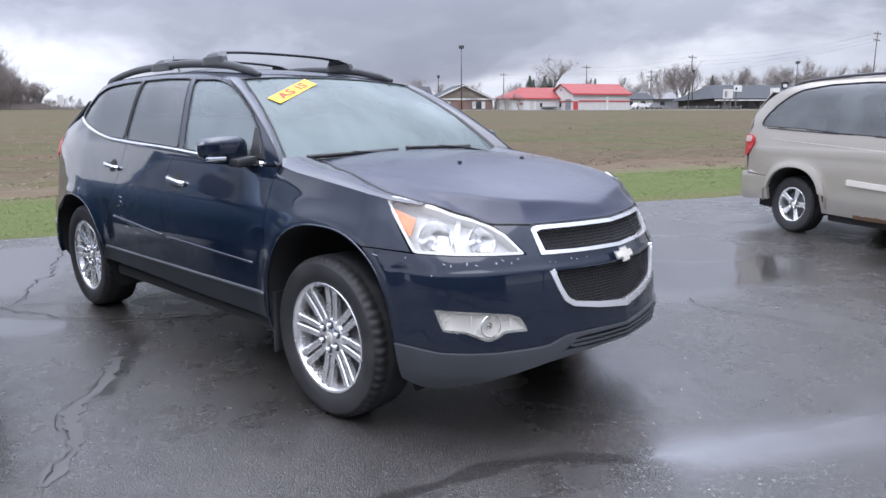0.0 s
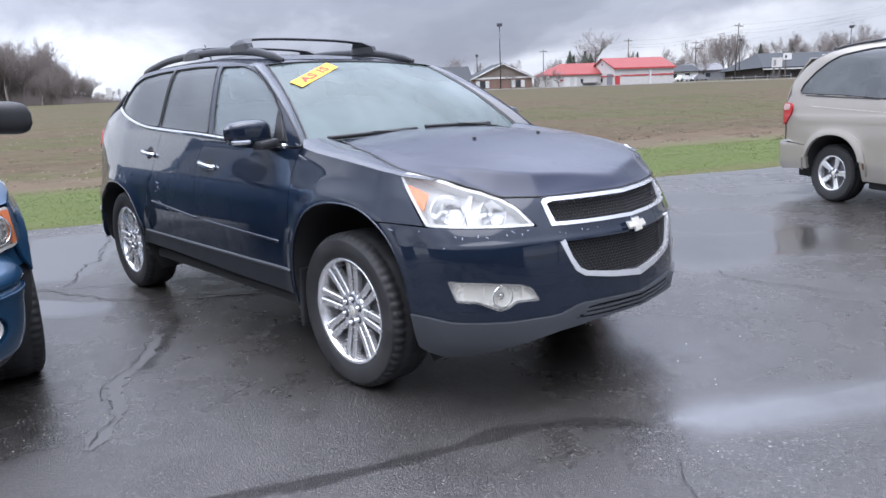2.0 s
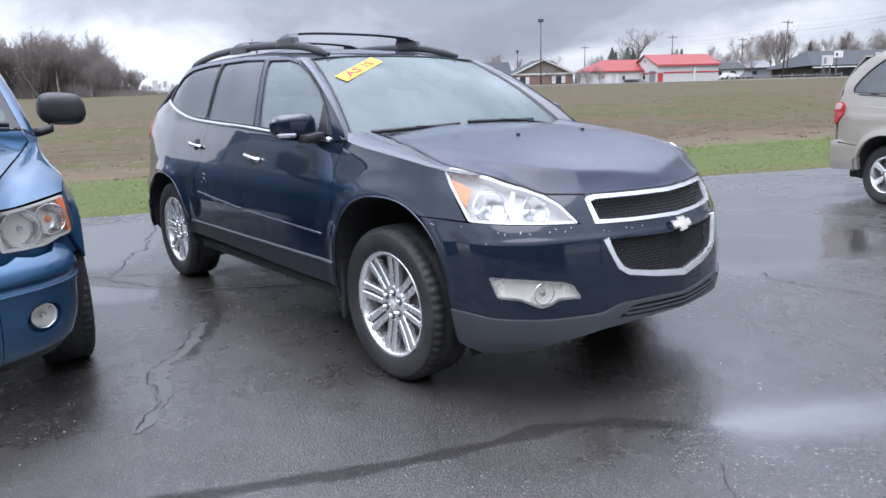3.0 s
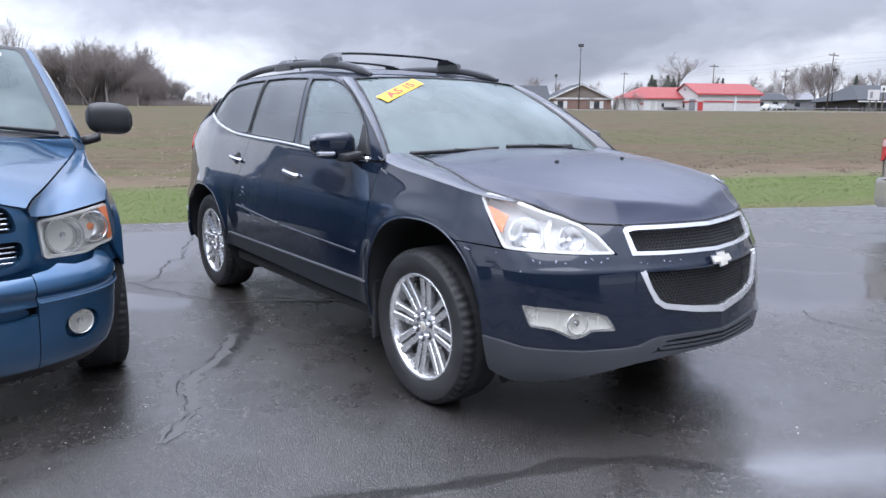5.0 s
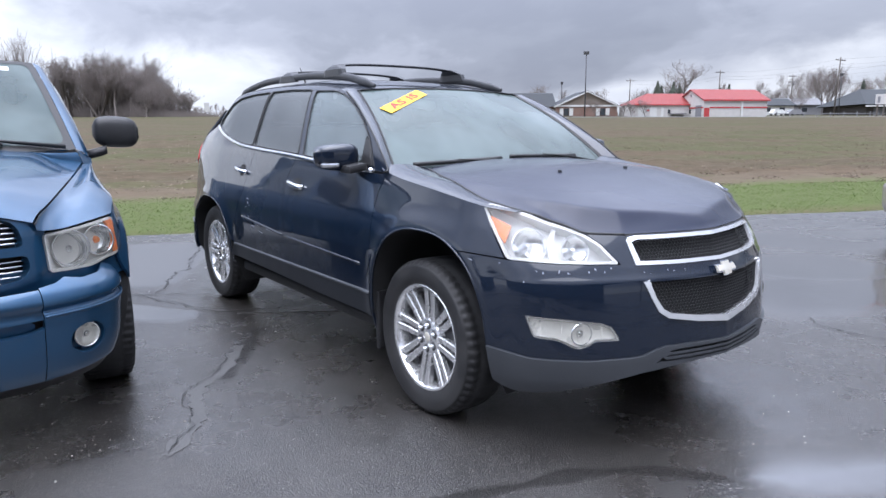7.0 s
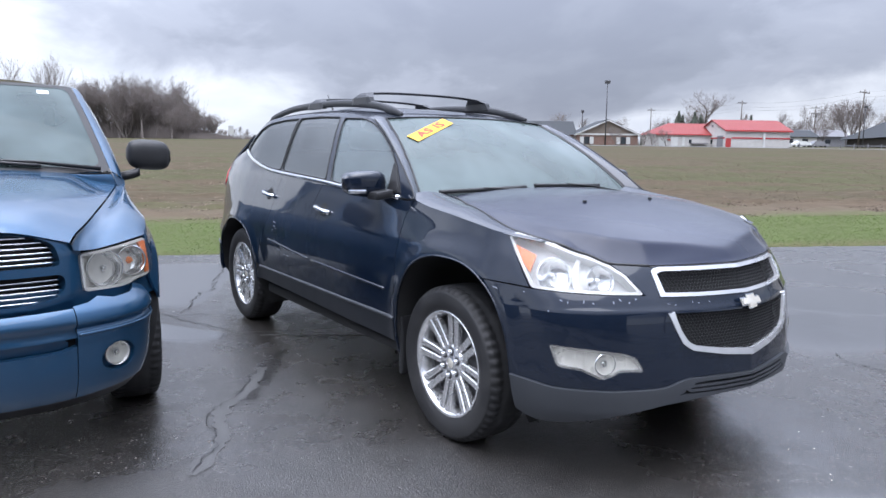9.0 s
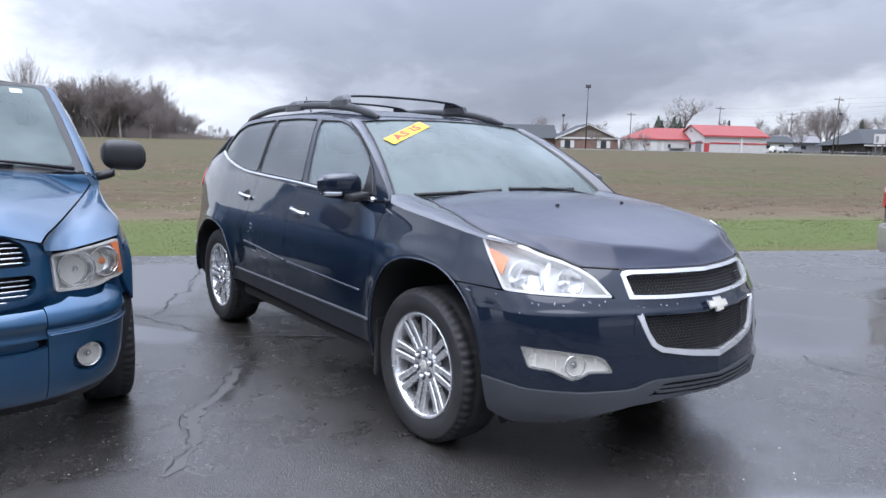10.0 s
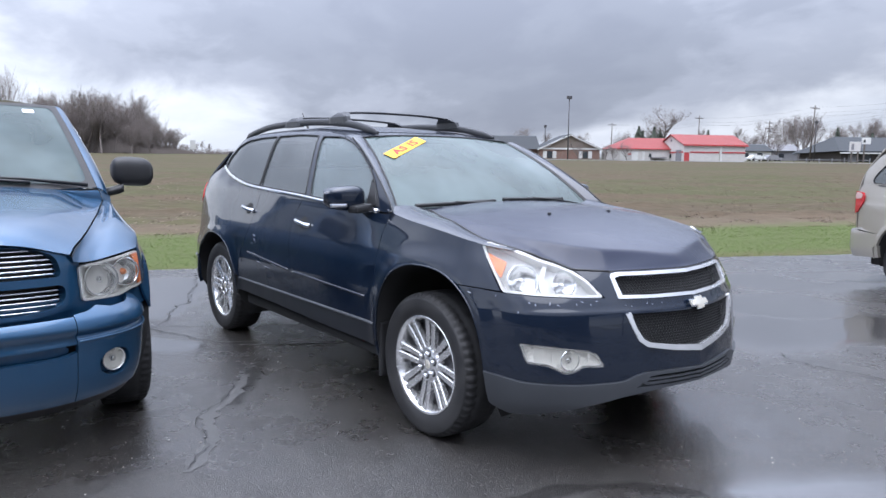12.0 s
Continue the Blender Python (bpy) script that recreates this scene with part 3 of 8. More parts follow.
ASPHALT = asphalt_material()
rng = np.random.default_rng(11)
ex = np.concatenate([[-300, -120, -40], np.arange(-14, 24, 0.08), [60, 160, 400]])
wave = np.array([noise.noise((x * 1.7, 3.1, 0)) * 0.07 + noise.noise((x * 7, 9.1, 0)) * 0.025 for x in ex])
edge_y = 9.92 + 0.2017 * ex + wave
rows = [np.stack([ex, edge_y + 0.02, np.full(len(ex), -0.06)], 1), np.stack([ex, edge_y + 0.012, np.full(len(ex), -0.012)], 1), np.stack([ex, edge_y, np.zeros(len(ex))], 1),
        np.stack([ex, np.full(len(ex), -120.0) + 0.2 * ex, np.zeros(len(ex))], 1)]
me = grid_mesh("asphalt_lot", ASPHALT, np.array(rows))
me.polygons.foreach_set("use_smooth", [False] * len(me.polygons))
thing("asphalt_lot", "wet dark grey asphalt car park with cracks", "car park", kind="structure", m=LOT, me=me)


WATER = asphalt_material("pooled_asphalt", True)
SILT_OR_SHEEN = plastic("pale_silt_or_sheen", (0.056, 0.055, 0.054), 0.36, 110, 0.8, (0.085, 0.083, 0.080))
DARK_JOINT = plastic("dark_crack", (0.008, 0.008, 0.008), 0.55, 300, 0.2, (0.016, 0.016, 0.016))


def puddle(outline, seed, z=0.0025, spread=0.26, deep=1.0, damp=0.0, name="puddle", label="shallow rain puddle mirroring the sky on the asphalt", category="puddle", group="puddles"):
    """A shallow pool that thins out towards a ragged rim."""
    z += 0.0004 * seed
    line = along(spline(np.array(outline + outline[:1], float), 16), 120)[:-1]
    n = len(line)
    area = sum(line[i][0] * line[(i + 1) % n][1] - line[(i + 1) % n][0] * line[i][1] for i in range(n))
    if area < 0:
        line = line[::-1]
    t = np.roll(line, -1, 0) - np.roll(line, 1, 0)
    t /= np.maximum(np.linalg.norm(t, axis=1), 1e-6)[:, None]
    out = np.stack([t[:, 1], -t[:, 0]], 1)
    wob = np.array([1 + 0.7 * noise.noise((p[0] * 3, p[1] * 3, seed)) for p in line])[:, None]
    mid = line.mean(0)
    rings = [(line + out * spread * wob, 0.0), (line + out * spread * 0.4 * wob, 0.45), (line, 0.8), (line + (mid - line) * 0.3, 1.0), (line + (mid - line) * 0.7, 1.0)]
    verts = [(*p, z if i else -0.0008) for i, (r, _) in enumerate(rings) for p in r] + [(*mid, z)]
    depth = [d for r, d in rings for _ in r] + [1.0]
    faces = [(a * n + i, a * n + (i + 1) % n, (a + 1) * n + (i + 1) % n, (a + 1) * n + i) for a in range(len(rings) - 1) for i in range(n)]
    faces += [((len(rings) - 1) * n + i, (len(rings) - 1) * n + (i + 1) % n, len(rings) * n) for i in range(n)]
    me = mesh_from("puddle", verts, faces, WATER)
    for key, f in (("depth", deep), ("damp", damp)):
        me.attributes.new(key, "FLOAT", "POINT").data.foreach_set("value", [d * f for d in depth])
    thing(name, label, category, group, "structure", me=me)


puddle([(1.36, -0.24), (1.52, 0.13), (1.75, 0.53), (1.98, 1.02), (2.14, 1.12), (2.09, 0.70), (1.84, 0.29), (1.60, -0.05)], 1, spread=0.24, deep=0.70)
puddle([(-3.25, -1.70), (-2.96, -1.52), (-2.74, -1.38), (-2.63, -1.31), (-2.53, -1.36), (-2.57, -1.52), (-2.73, -1.70), (-3.0, -1.85)], 2, spread=0.10, deep=1.4)
puddle([(-6.21, -0.9), (-5.95, -0.35), (-5.24, -0.31), (-4.81, -0.63), (-3.9, -1.15), (-4.1, -1.45), (-4.9, -1.29)], 3)
puddle([(-1.95, 5.5), (-1.85, 6.3), (-1.5, 7.0), (-1.0, 7.2), (-0.72, 6.75), (-0.70, 6.2), (-0.95, 5.6), (-1.45, 5.2)], 4, spread=0.70, deep=0.95)
puddle([(-0.5, 3.1), (-0.38, 3.7), (-0.08, 4.2), (0.28, 4.3), (0.46, 3.8), (0.42, 3.2), (0.15, 2.6), (-0.2, 2.5)], 5, spread=0.60, deep=0.9)


puddle([(-1.72, 6.62), (-1.14, 7.50), (-0.90, 6.90), (-1.38, 6.32)], 7, spread=0.45, deep=0.7)
puddle([(-1.07, 4.24), (-0.82, 4.84), (-0.36, 4.70), (-0.17, 4.13), (-0.67, 3.62)], 8, spread=0.45, deep=1.1)
puddle([(2.00, 1.20), (2.05, 1.45), (2.22, 1.70), (2.42, 1.50), (2.30, 1.15), (2.16, 1.08)], 9, spread=0.10, deep=0.0, damp=1.0, name="damp_patch", label="dark damp patch on the asphalt", category="damp asphalt", group="damp streaks")


def streak(points, width, seed):
    """A damp run in the asphalt, fading out to both sides."""
    line = along(spline(points, 12), 90)
    t = np.gradient(line, axis=0)
    t /= np.linalg.norm(t, axis=1)[:, None]
    nrm = np.stack([-t[:, 1], t[:, 0]], 1)
    rows, val = [], []
    for u, d in ((-1.6, 0.0), (-0.8, 0.7), (0.0, 1.0), (0.8, 0.7), (1.6, 0.0)):
        w = np.array([width * max(0.3, 0.8 + 0.7 * noise.noise((p[0] * 4, p[1] * 4, seed))) for p in line])
        rows.append(np.hstack([line + nrm * (u * w)[:, None], np.full((len(line), 1), 0.0018 if abs(u) < 1.5 else -0.0008)]))
        val += list(d * np.clip(np.minimum(np.arange(90) / 14, (89 - np.arange(90)) / 6), 0, 1))
    me = grid_mesh("damp_streak", WATER, np.array(rows), flip=True)
    for key, f in (("depth", 0.0), ("damp", 1.0)):
        me.attributes.new(key, "FLOAT", "POINT").data.foreach_set("value", [d * f for d in val])
    thing("damp_streak", "dark damp streak on the asphalt", "damp asphalt", "damp streaks", "structure", me=me)


def crack(points, width, seed, mat=DARK_JOINT, jag=0.03, z=0.0075):
    line = along(spline(points, 12), max(20, int(np.linalg.norm(np.diff(np.array(points), axis=0), axis=1).sum() / 0.03)))
    t = np.gradient(line, axis=0)
    t /= np.linalg.norm(t, axis=1)[:, None]
    nrm = np.stack([-t[:, 1], t[:, 0]], 1)
    a, b = [], []
    for i, (p, q) in enumerate(zip(line, nrm)):
        off = jag * (noise.noise((p[0] * 6, p[1] * 6, seed)) + 0.5 * noise.noise((p[0] * 19, p[1] * 19, seed)))
        w = width * (0.35 + 1.1 * abs(noise.noise((p[0] * 9, p[1] * 9, seed + 7))))
        a.append((*(p + q * (off + w)), z))
        b.append((*(p + q * (off - w)), z))
    me = grid_mesh("crack", mat, np.array([a, b]))
    thing("crack", "ragged crack or pale line in the wet asphalt", "crack", "asphalt cracks", "structure", me=me)


crack([(-6.43, -0.07), (-5.04, -0.56), (-4.39, -0.82), (-3.97, -1.09), (-3.46, -1.35)], 0.010, 1.0, jag=0.10)
crack([(-1.92, -1.03), (-1.55, -1.35), (-1.2, -1.57), (-1.02, -1.78), (-0.82, -1.87), (-0.63, -1.87), (-0.4, -2.02), (-0.3, -2.09)], 0.0038, 2.0, jag=0.05)
crack([(-1.60, -1.29), (-1.2, -1.53), (-1.03, -1.72), (-0.82, -1.81), (-0.60, -1.86), (-0.40, -2.00), (-0.28, -2.10)], 0.056, 3.0, SILT_OR_SHEEN, 0.02, 0.0022)
# pale line painted under the car for sky mirrored in the wet
crack([(-2.40, -1.02), (-2.33, -0.90), (-2.13, -0.62), (-1.95, -0.31), (-1.80, 0.0)], 0.022, 10.0, SILT_OR_SHEEN, 0.02, 0.0022)
crack([(-3.51, -1.5), (-2.6, -1.14), (-2.38, -0.81), (-1.88, -0.19), (-1.5, 0.4)], 0.009, 4.0, jag=0.03)
crack([(-4.0, -1.95), (-3.5, -1.5), (-2.96, -0.67), (-2.94, -0.38), (-2.5, -0.05)], 0.008, 5.0)
crack([(0.33, 2.31), (0.47, 2.15), (0.72, 2.155), (0.93, 2.18), (1.09, 2.195), (1.24, 2.174)], 0.007, 6.0, jag=0.03)
streak([(0.05, -2.8), (0.20, -2.5), (0.50, -1.85), (0.68, -1.48), (0.83, -1.06), (0.90, -0.80), (1.05, -0.55), (1.22, -0.40), (1.40, -0.27)], 0.048, 6)
streak([(-2.0, -0.95), (-1.62, -1.22), (-1.35, -1.40), (-1.15, -1.55), (-1.0, -1.60)], 0.07, 7)
streak([(0.45, -2.7), (0.80, -2.25), (1.05, -1.95)], 0.05, 8)
crack([(1.52, -0.50), (1.58, -0.58), (1.7, -0.71), (1.9, -0.86)], 0.003, 8.0, jag=0.02)
crack([(1.98, 1.15), (2.07, 1.52), (2.22, 1.73), (2.6, 2.2)], 0.005, 9.0, jag=0.05)

# loose grit on the asphalt, and grass on the verge
rng = np.random.default_rng(5)
V, F = [], []
for i in range(1500):
    x, y = rng.uniform(-1.0, 2.6), rng.uniform(-2.6, 2.6)
    if -0.95 < y < 1.0 and x < 0.9:
        continue
    r = rng.uniform(0.0012, 0.0036) if i % 60 else rng.uniform(0.005, 0.008)
    base = len(V)
    for dx, dy, dz in ((-1, -0.6, 0), (0.9, -0.8, 0), (1, 0.7, 0), (-0.8, 0.9, 0), (0.1, -0.1, 1.0)):
        V.append((x + dx * r * rng.uniform(0.7, 1.2), y + dy * r * rng.uniform(0.7, 1.2), dz * r * 1.0))
    F += [(base, base + 1, base + 4), (base + 1, base + 2, base + 4), (base + 2, base + 3, base + 4), (base + 3, base, base + 4)]
kg = Mat("loose_grit")
kg.set(Base_Color=kg.ramp(kg.island(), [(0.0, (0.05, 0.045, 0.04)), (0.6, (0.10, 0.09, 0.08)), (1.0, (0.34, 0.32, 0.29))]), Roughness=0.6)
thing("loose_grit", "small pale stones scattered on the asphalt", "grit", kind="stuff", me=mesh_from("loose_grit", V, F, kg.m, flat=True))

n = 90000
gx = rng.uniform(-11, 19, n)
gd = rng.uniform(0.0, 4.35, n) ** 1.0
gd = np.where(rng.random(n) < 0.15, np.abs(rng.normal(0, 0.12, n)), gd)
gy = gd / 0.980 + 9.92 + 0.2017 * gx
gz = _land(gd)
ht = rng.uniform(0.006, 0.020, n) * (0.9 + 0.12 * np.sin(gx * 1.3) * np.sin(gd * 2.1)) + 0.012
an, wd = rng.uniform(0, 2 * math.pi, n), rng.uniform(0.003, 0.007, n)
lx, ly = rng.normal(0, 0.045, n), rng.normal(0, 0.045, n)
P = np.empty((n, 3, 3))
P[:, 0] = np.stack([gx - wd * np.cos(an), gy - wd * np.sin(an), gz - 0.015], 1)
P[:, 1] = np.stack([gx + wd * np.cos(an), gy + wd * np.sin(an), gz - 0.015], 1)
P[:, 2] = np.stack([gx + lx, gy + ly, gz + ht], 1)
me = bpy.data.meshes.new("verge_grass")
me.vertices.add(n * 3)
me.vertices.foreach_set("co", P.ravel())
me.loops.add(n * 3)
me.loops.foreach_set("vertex_index", np.arange(n * 3))
me.polygons.add(n)
me.polygons.foreach_set("loop_start", np.arange(0, n * 3, 3))
me.update(calc_edges=True)
kg = Mat("grass_blades")
kg.set(Base_Color=kg.ramp(kg.island(), [(0.0, (0.082, 0.126, 0.028)), (0.6, (0.087, 0.132, 0.030)), (0.9, (0.096, 0.138, 0.035)), (1.0, (0.125, 0.135, 0.048))]), Roughness=0.85, Specular_IOR_Level=0.2)
me.materials.append(kg.m)
thing("verge_grass", "short green grass on the verge", "grass", kind="stuff", m=LOT, me=me)

# straw and clods on the near field
V, F = [], []
for i in range(42000):
    d = 4.2 + 48 * rng.random() ** 2.0
    x = rng.uniform(-14, 26) * (1 + d / 40)
    y = d / 0.980 + 9.92 + 0.2017 * x
    z = float(_land(d))
    a, l = rng.uniform(0, math.pi), rng.uniform(0.03, 0.13)
    h = rng.uniform(0.005, 0.026)
    b = len(V)
    V += [(x, y, z - 0.01), (x + l * math.cos(a), y + l * math.sin(a), z + h), (x + l * 0.6 * math.cos(a) + 0.015, y + l * 0.6 * math.sin(a), z - 0.01)]
    F.append((b, b + 1, b + 2))
ks = Mat("straw")
ks.set(Base_Color=ks.ramp(ks.island(), [(0.0, (0.060, 0.046, 0.034)), (0.35, (0.105, 0.080, 0.060)), (0.65, (0.175, 0.138, 0.104)), (0.88, (0.27, 0.225, 0.175)), (1.0, (0.10, 0.13, 0.04))]), Roughness=0.9)
thing("field_stubble", "dry straw and clods on the field", "stubble", kind="stuff", m=LOT, me=mesh_from("field_stubble", V, F, ks.m, flat=True))


# ---- the dark blue sport utility: skin ----
SUV_PLAN = [(1.035, 0), (1.008, 0.2), (0.955, 0.40), (0.885, 0.56), (0.79, 0.722), (0.66, 0.852), (0.47, 0.925), (0.25, 0.957), (-0.1, 0.972), (-0.8, 0.978),
            (-1.6, 0.98), (-2.4, 0.982), (-3.0, 0.982), (-3.45, 0.958), (-3.80, 0.885), (-4.04, 0.73), (-4.13, 0.43), (-4.15, 0)]
FRONT_ARCH, REAR_ARCH = (0.045, 0.40, 0.445, 0.53, 2.5), (-3.02, 0.40, 0.50, 0.465, 2.4)
SUV = Wrap(SUV_PLAN,
           nose=([0.15, 0.20, 0.27, 0.35, 0.45, 0.56, 0.70, 0.768, 0.79, 0.83, 0.945, 1.1], [-0.20, -0.11, -0.04, 0.0, 0.012, 0.006, -0.008, -0.019, -0.030, -0.048, -0.105, -0.2]),
           flank=([0.20, 0.28, 0.36, 0.45, 0.55, 0.72, 0.85, 0.95, 1.05, 1.15, 1.25, 1.35, 1.45, 1.55, 1.62, 1.68, 1.72],
                  [-0.10, -0.045, -0.02, -0.006, 0.002, 0.009, 0.008, -0.006, -0.034, -0.064, -0.096, -0.134, -0.175, -0.219, -0.256, -0.305, -0.36]),
           corner=([0.2, 0.5, 0.70, 0.80, 0.90, 1.0, 1.08, 1.2], [-0.02, 0, 0, -0.008, -0.028, -0.055, -0.08, -0.1]),
           tail=([0.2, 0.3, 0.42, 0.7, 0.8, 1.0, 1.2, 1.3, 1.5, 1.65, 1.72], [-0.12, -0.04, 0, 0, -0.03, -0.055, -0.09, -0.13, -0.27, -0.40, -0.47]),
           bands=(0.50, 1.35, 4.45, 5.35), arches=(FRONT_ARCH, REAR_ARCH), flare=0.016)


# ---- the dark blue sport utility: parts ----
def skin_left(s, z):
    return SUV(-np.asarray(s, float), z)


def on_flank(pts):
    p = np.array(pts, float)
    return np.stack([SUV.sx(p[:, 0]), p[:, 1]], 1)


def both(name, mat, outline, parent, holes=(), label="", labels=("", ""), **kw):
    """The same panel on the right and on the left flank."""
    r = part(name, panel_mesh(name, mat, outline, SUV, holes=holes, flip=True, **kw), parent, label or labels[0])
    l = part(name, panel_mesh(name, mat, outline, skin_left, holes=holes, flip=False, **kw), parent, label or labels[1])
    return r, l


def mirrored(half):
    """A closed (s, z) outline from its right half, given from the middle's top round to the middle's bottom."""
    h = np.array(half, float)
    m = h[::-1] * (-1, 1)
    return np.vstack([h, m[np.abs(m[:, 0]) > 1e-6]])


def round_corners(poly, r=0.02, n=4):
    p = np.asarray(poly, float)
    out = []
    for a, b, c in zip(np.roll(p, 1, 0), p, np.roll(p, -1, 0)):
        u, w = a - b, c - b
        lu, lw = np.linalg.norm(u), np.linalg.norm(w)
        k = min(r, lu * 0.45, lw * 0.45)
        p0, p1 = b + u / lu * k, b + w / lw * k
        for t in np.linspace(0, 1, n + 1):
            out.append((1 - t) ** 2 * p0 + 2 * t * (1 - t) * b + t * t * p1)
    return np.array(out)


def grow(poly, d):
    """An outline moved outwards by d (inwards when minus)."""
    p = np.asarray(poly, float)
    area = 0.5 * np.sum(p[:, 0] * np.roll(p[:, 1], -1) - np.roll(p[:, 0], -1) * p[:, 1])
    t = np.roll(p, -1, 0) - np.roll(p, 1, 0)
    t /= np.maximum(np.linalg.norm(t, axis=1), 1e-9)[:, None]
    n = np.stack([t[:, 1], -t[:, 0]], 1) * (1 if area > 0 else -1)
    return p + n * d


suv = thing("sport_utility_vehicle", "dark navy sport utility vehicle with roof rails on wet asphalt", "car")

belt = pchip([-3.236, -3.025, -2.818, -2.635, -2.452, -2.215, -1.51, -1.123, -0.657, -0.40], [1.426, 1.371, 1.327, 1.296, 1.275, 1.261, 1.227, 1.204, 1.182, 1.178])
roof_edge = pchip([-3.85, -3.6, -3.2, -3.06, -2.86, -2.34, -1.825, -1.47, -1.216, -1.084], [1.52, 1.575, 1.640, 1.665, 1.685, 1.700, 1.690, 1.669, 1.643, 1.618])
PILLAR = [(-1.084, 1.618), (-0.905, 1.544), (-0.698, 1.431), (-0.497, 1.304), (-0.353, 1.194)]
belt_line = [(x, float(belt(x))) for x in np.linspace(-0.40, -3.236, 40)]

seam_front = [(-0.345, 1.178), (-0.392, 1.08), (-0.405, 0.90), (-0.412, 0.70), (-0.412, 0.545)]
seam_mid = [(-1.468, 1.228), (-1.535, 1.10), (-1.545, 0.95), (-1.50, 0.72), (-1.405, 0.545)]
seam_rear = [(-2.20, 1.262), (-2.225, 1.10), (-2.26, 0.95), (-2.36, 0.82), (-2.445, 0.70), (-2.47, 0.60), (-2.46, 0.548)]
front_arch = arch(*FRONT_ARCH, 0.29)
rear_arch = arch(*REAR_ARCH, 0.30)
G = 0.0022


def shifted(line, d):
    return [(x + d, z) for x, z in line]


# front wings
wing = [p for p in front_arch if p[0] < 0.285] + [(0.30, 0.874), (0.385, 0.871), (0.545, 0.860), (0.495, 0.93), (0.422, 1.045), (0.405, 1.066), (0.37, 1.076),
        (0.2, 1.102), (0.0, 1.128), (-0.2, 1.152), (-0.345 + G, 1.176)] + shifted(seam_front, G)[1:] + [(-0.412 + G, 0.29)]
wings = both("front_wing", NAVY, on_flank(wing), suv, step=0.018)
# doors
door_f = [(x, z - 0.012) for x, z in belt_line if -1.46 < x] + shifted(seam_mid, G)[:1] + shifted(seam_mid, G)[1:] + [(-0.412 - G, 0.545)] + shifted(seam_front, -G)[::-1][1:]
doors_f = both("front_door", NAVY, on_flank(door_f), suv, step=0.02)
door_r = [(x, z - 0.012) for x, z in belt_line if -2.19 < x < -1.475] + shifted(seam_rear, G) + shifted(seam_mid, -G)[::-1]
doors_r = both("rear_door", NAVY, on_flank(door_r), suv, step=0.02, labels=("dented and scuffed near the rear edge", ""))
# quarter panels
quarter = shifted(seam_rear, -G)[::-1] + [(x, z - 0.001) for x, z in belt_line if x < -2.21] + [(-3.30, 1.425), (-3.50, 1.385), (-3.74, 1.29), (-3.71, 1.05), (-3.72, 0.80), (-3.78, 0.62)] + \
    [(-3.56, 0.60)] + [p for p in rear_arch if p[1] > 0.548]
both("quarter_panel", NAVY, on_flank(quarter), suv, step=0.022)
# sills
sill = [(-0.415, 0.542), (-0.9, 0.540), (-1.405, 0.540), (-2.0, 0.543), (-2.462, 0.543), (-2.505, 0.46), (-2.51, 0.445), (-1.9, 0.436), (-1.0, 0.416), (-0.412, 0.412)]
both("sill", SILL, on_flank(sill), suv, off=0.004, fold=0.05, step=0.02, label="dark plastic sill")
# crease strips along the doors
for a, b in ((-0.52, -1.48), (-1.54, -2.26)):
    xs = np.linspace(a, b, 20)
    zc = np.interp(-xs, [0.52, 1.5, 2.26], [0.683, 0.712, 0.768])
    for skin, ob in zip((SUV, skin_left), doors_f if a > -1 else doors_r):
        part("door_moulding", tube_mesh("door_moulding", NAVY, skin(SUV.sx(xs), zc), 0.0085, 8), ob)
xs = np.linspace(-0.418, -2.455, 60)
for skin in (SUV, skin_left):
    part("sill_edge", tube_mesh("sill_edge", CLAD, skin(SUV.sx(xs), np.full(60, 0.536)) + (0, 0, 0), 0.0115, 8), suv)

# window openings, in (x, z)
win_f = round_corners(on_flank([(-1.520, 1.643), (-1.238, 1.631), (-1.074, 1.598), (-0.903, 1.53), (-0.741, 1.439), (-0.603, 1.334), (-0.526, 1.204), (-0.76, 1.2), (-1.065, 1.215), (-1.378, 1.236)]), 0.035)
win_r = round_corners(on_flank([(-2.278, 1.667), (-1.933, 1.668), (-1.585, 1.652), (-1.448, 1.240), (-1.831, 1.259), (-2.243, 1.279)]), 0.025)
win_q = round_corners(on_flank([(-2.306, 1.667), (-2.601, 1.663), (-2.859, 1.645), (-3.07, 1.597), (-3.20, 1.516), (-3.222, 1.435), (-3.035, 1.384), (-2.826, 1.340), (-2.644, 1.310), (-2.461, 1.290), (-2.264, 1.282)]), 0.03)
frame_out = [(x, z + 0.0005) for x, z in belt_line if x > -3.2] + [(-3.26, 1.432), (-3.285, 1.47), (-3.27, 1.54), (-3.20, 1.605)] + \
    [(x, float(roof_edge(x))) for x in np.linspace(-3.08, -1.084, 40)] + PILLAR[1:] + [(-0.36, 1.180)]
both("window_frame", NAVY, on_flank(frame_out), suv, holes=(win_f, win_r, win_q), step=0.0175, fold=0.008)
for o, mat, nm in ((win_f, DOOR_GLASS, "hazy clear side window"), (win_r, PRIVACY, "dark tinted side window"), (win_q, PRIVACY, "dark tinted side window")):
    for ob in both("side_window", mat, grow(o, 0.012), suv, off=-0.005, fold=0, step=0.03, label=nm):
        ob.visible_shadow = False
    ring = along(np.vstack([o, o[:1]]), 140)[:-1]
    for skin in (SUV, skin_left):
        P = skin(ring[:, 0], ring[:, 1])
        P = P + np.stack([0 * P[:, 0], 0.003 * np.sign(P[:, 1]), 0 * P[:, 0] + 0.001], 1)
        part("window_seal", tube_mesh("window_seal", SEAL, P, 0.0042, 6, closed=True), suv)
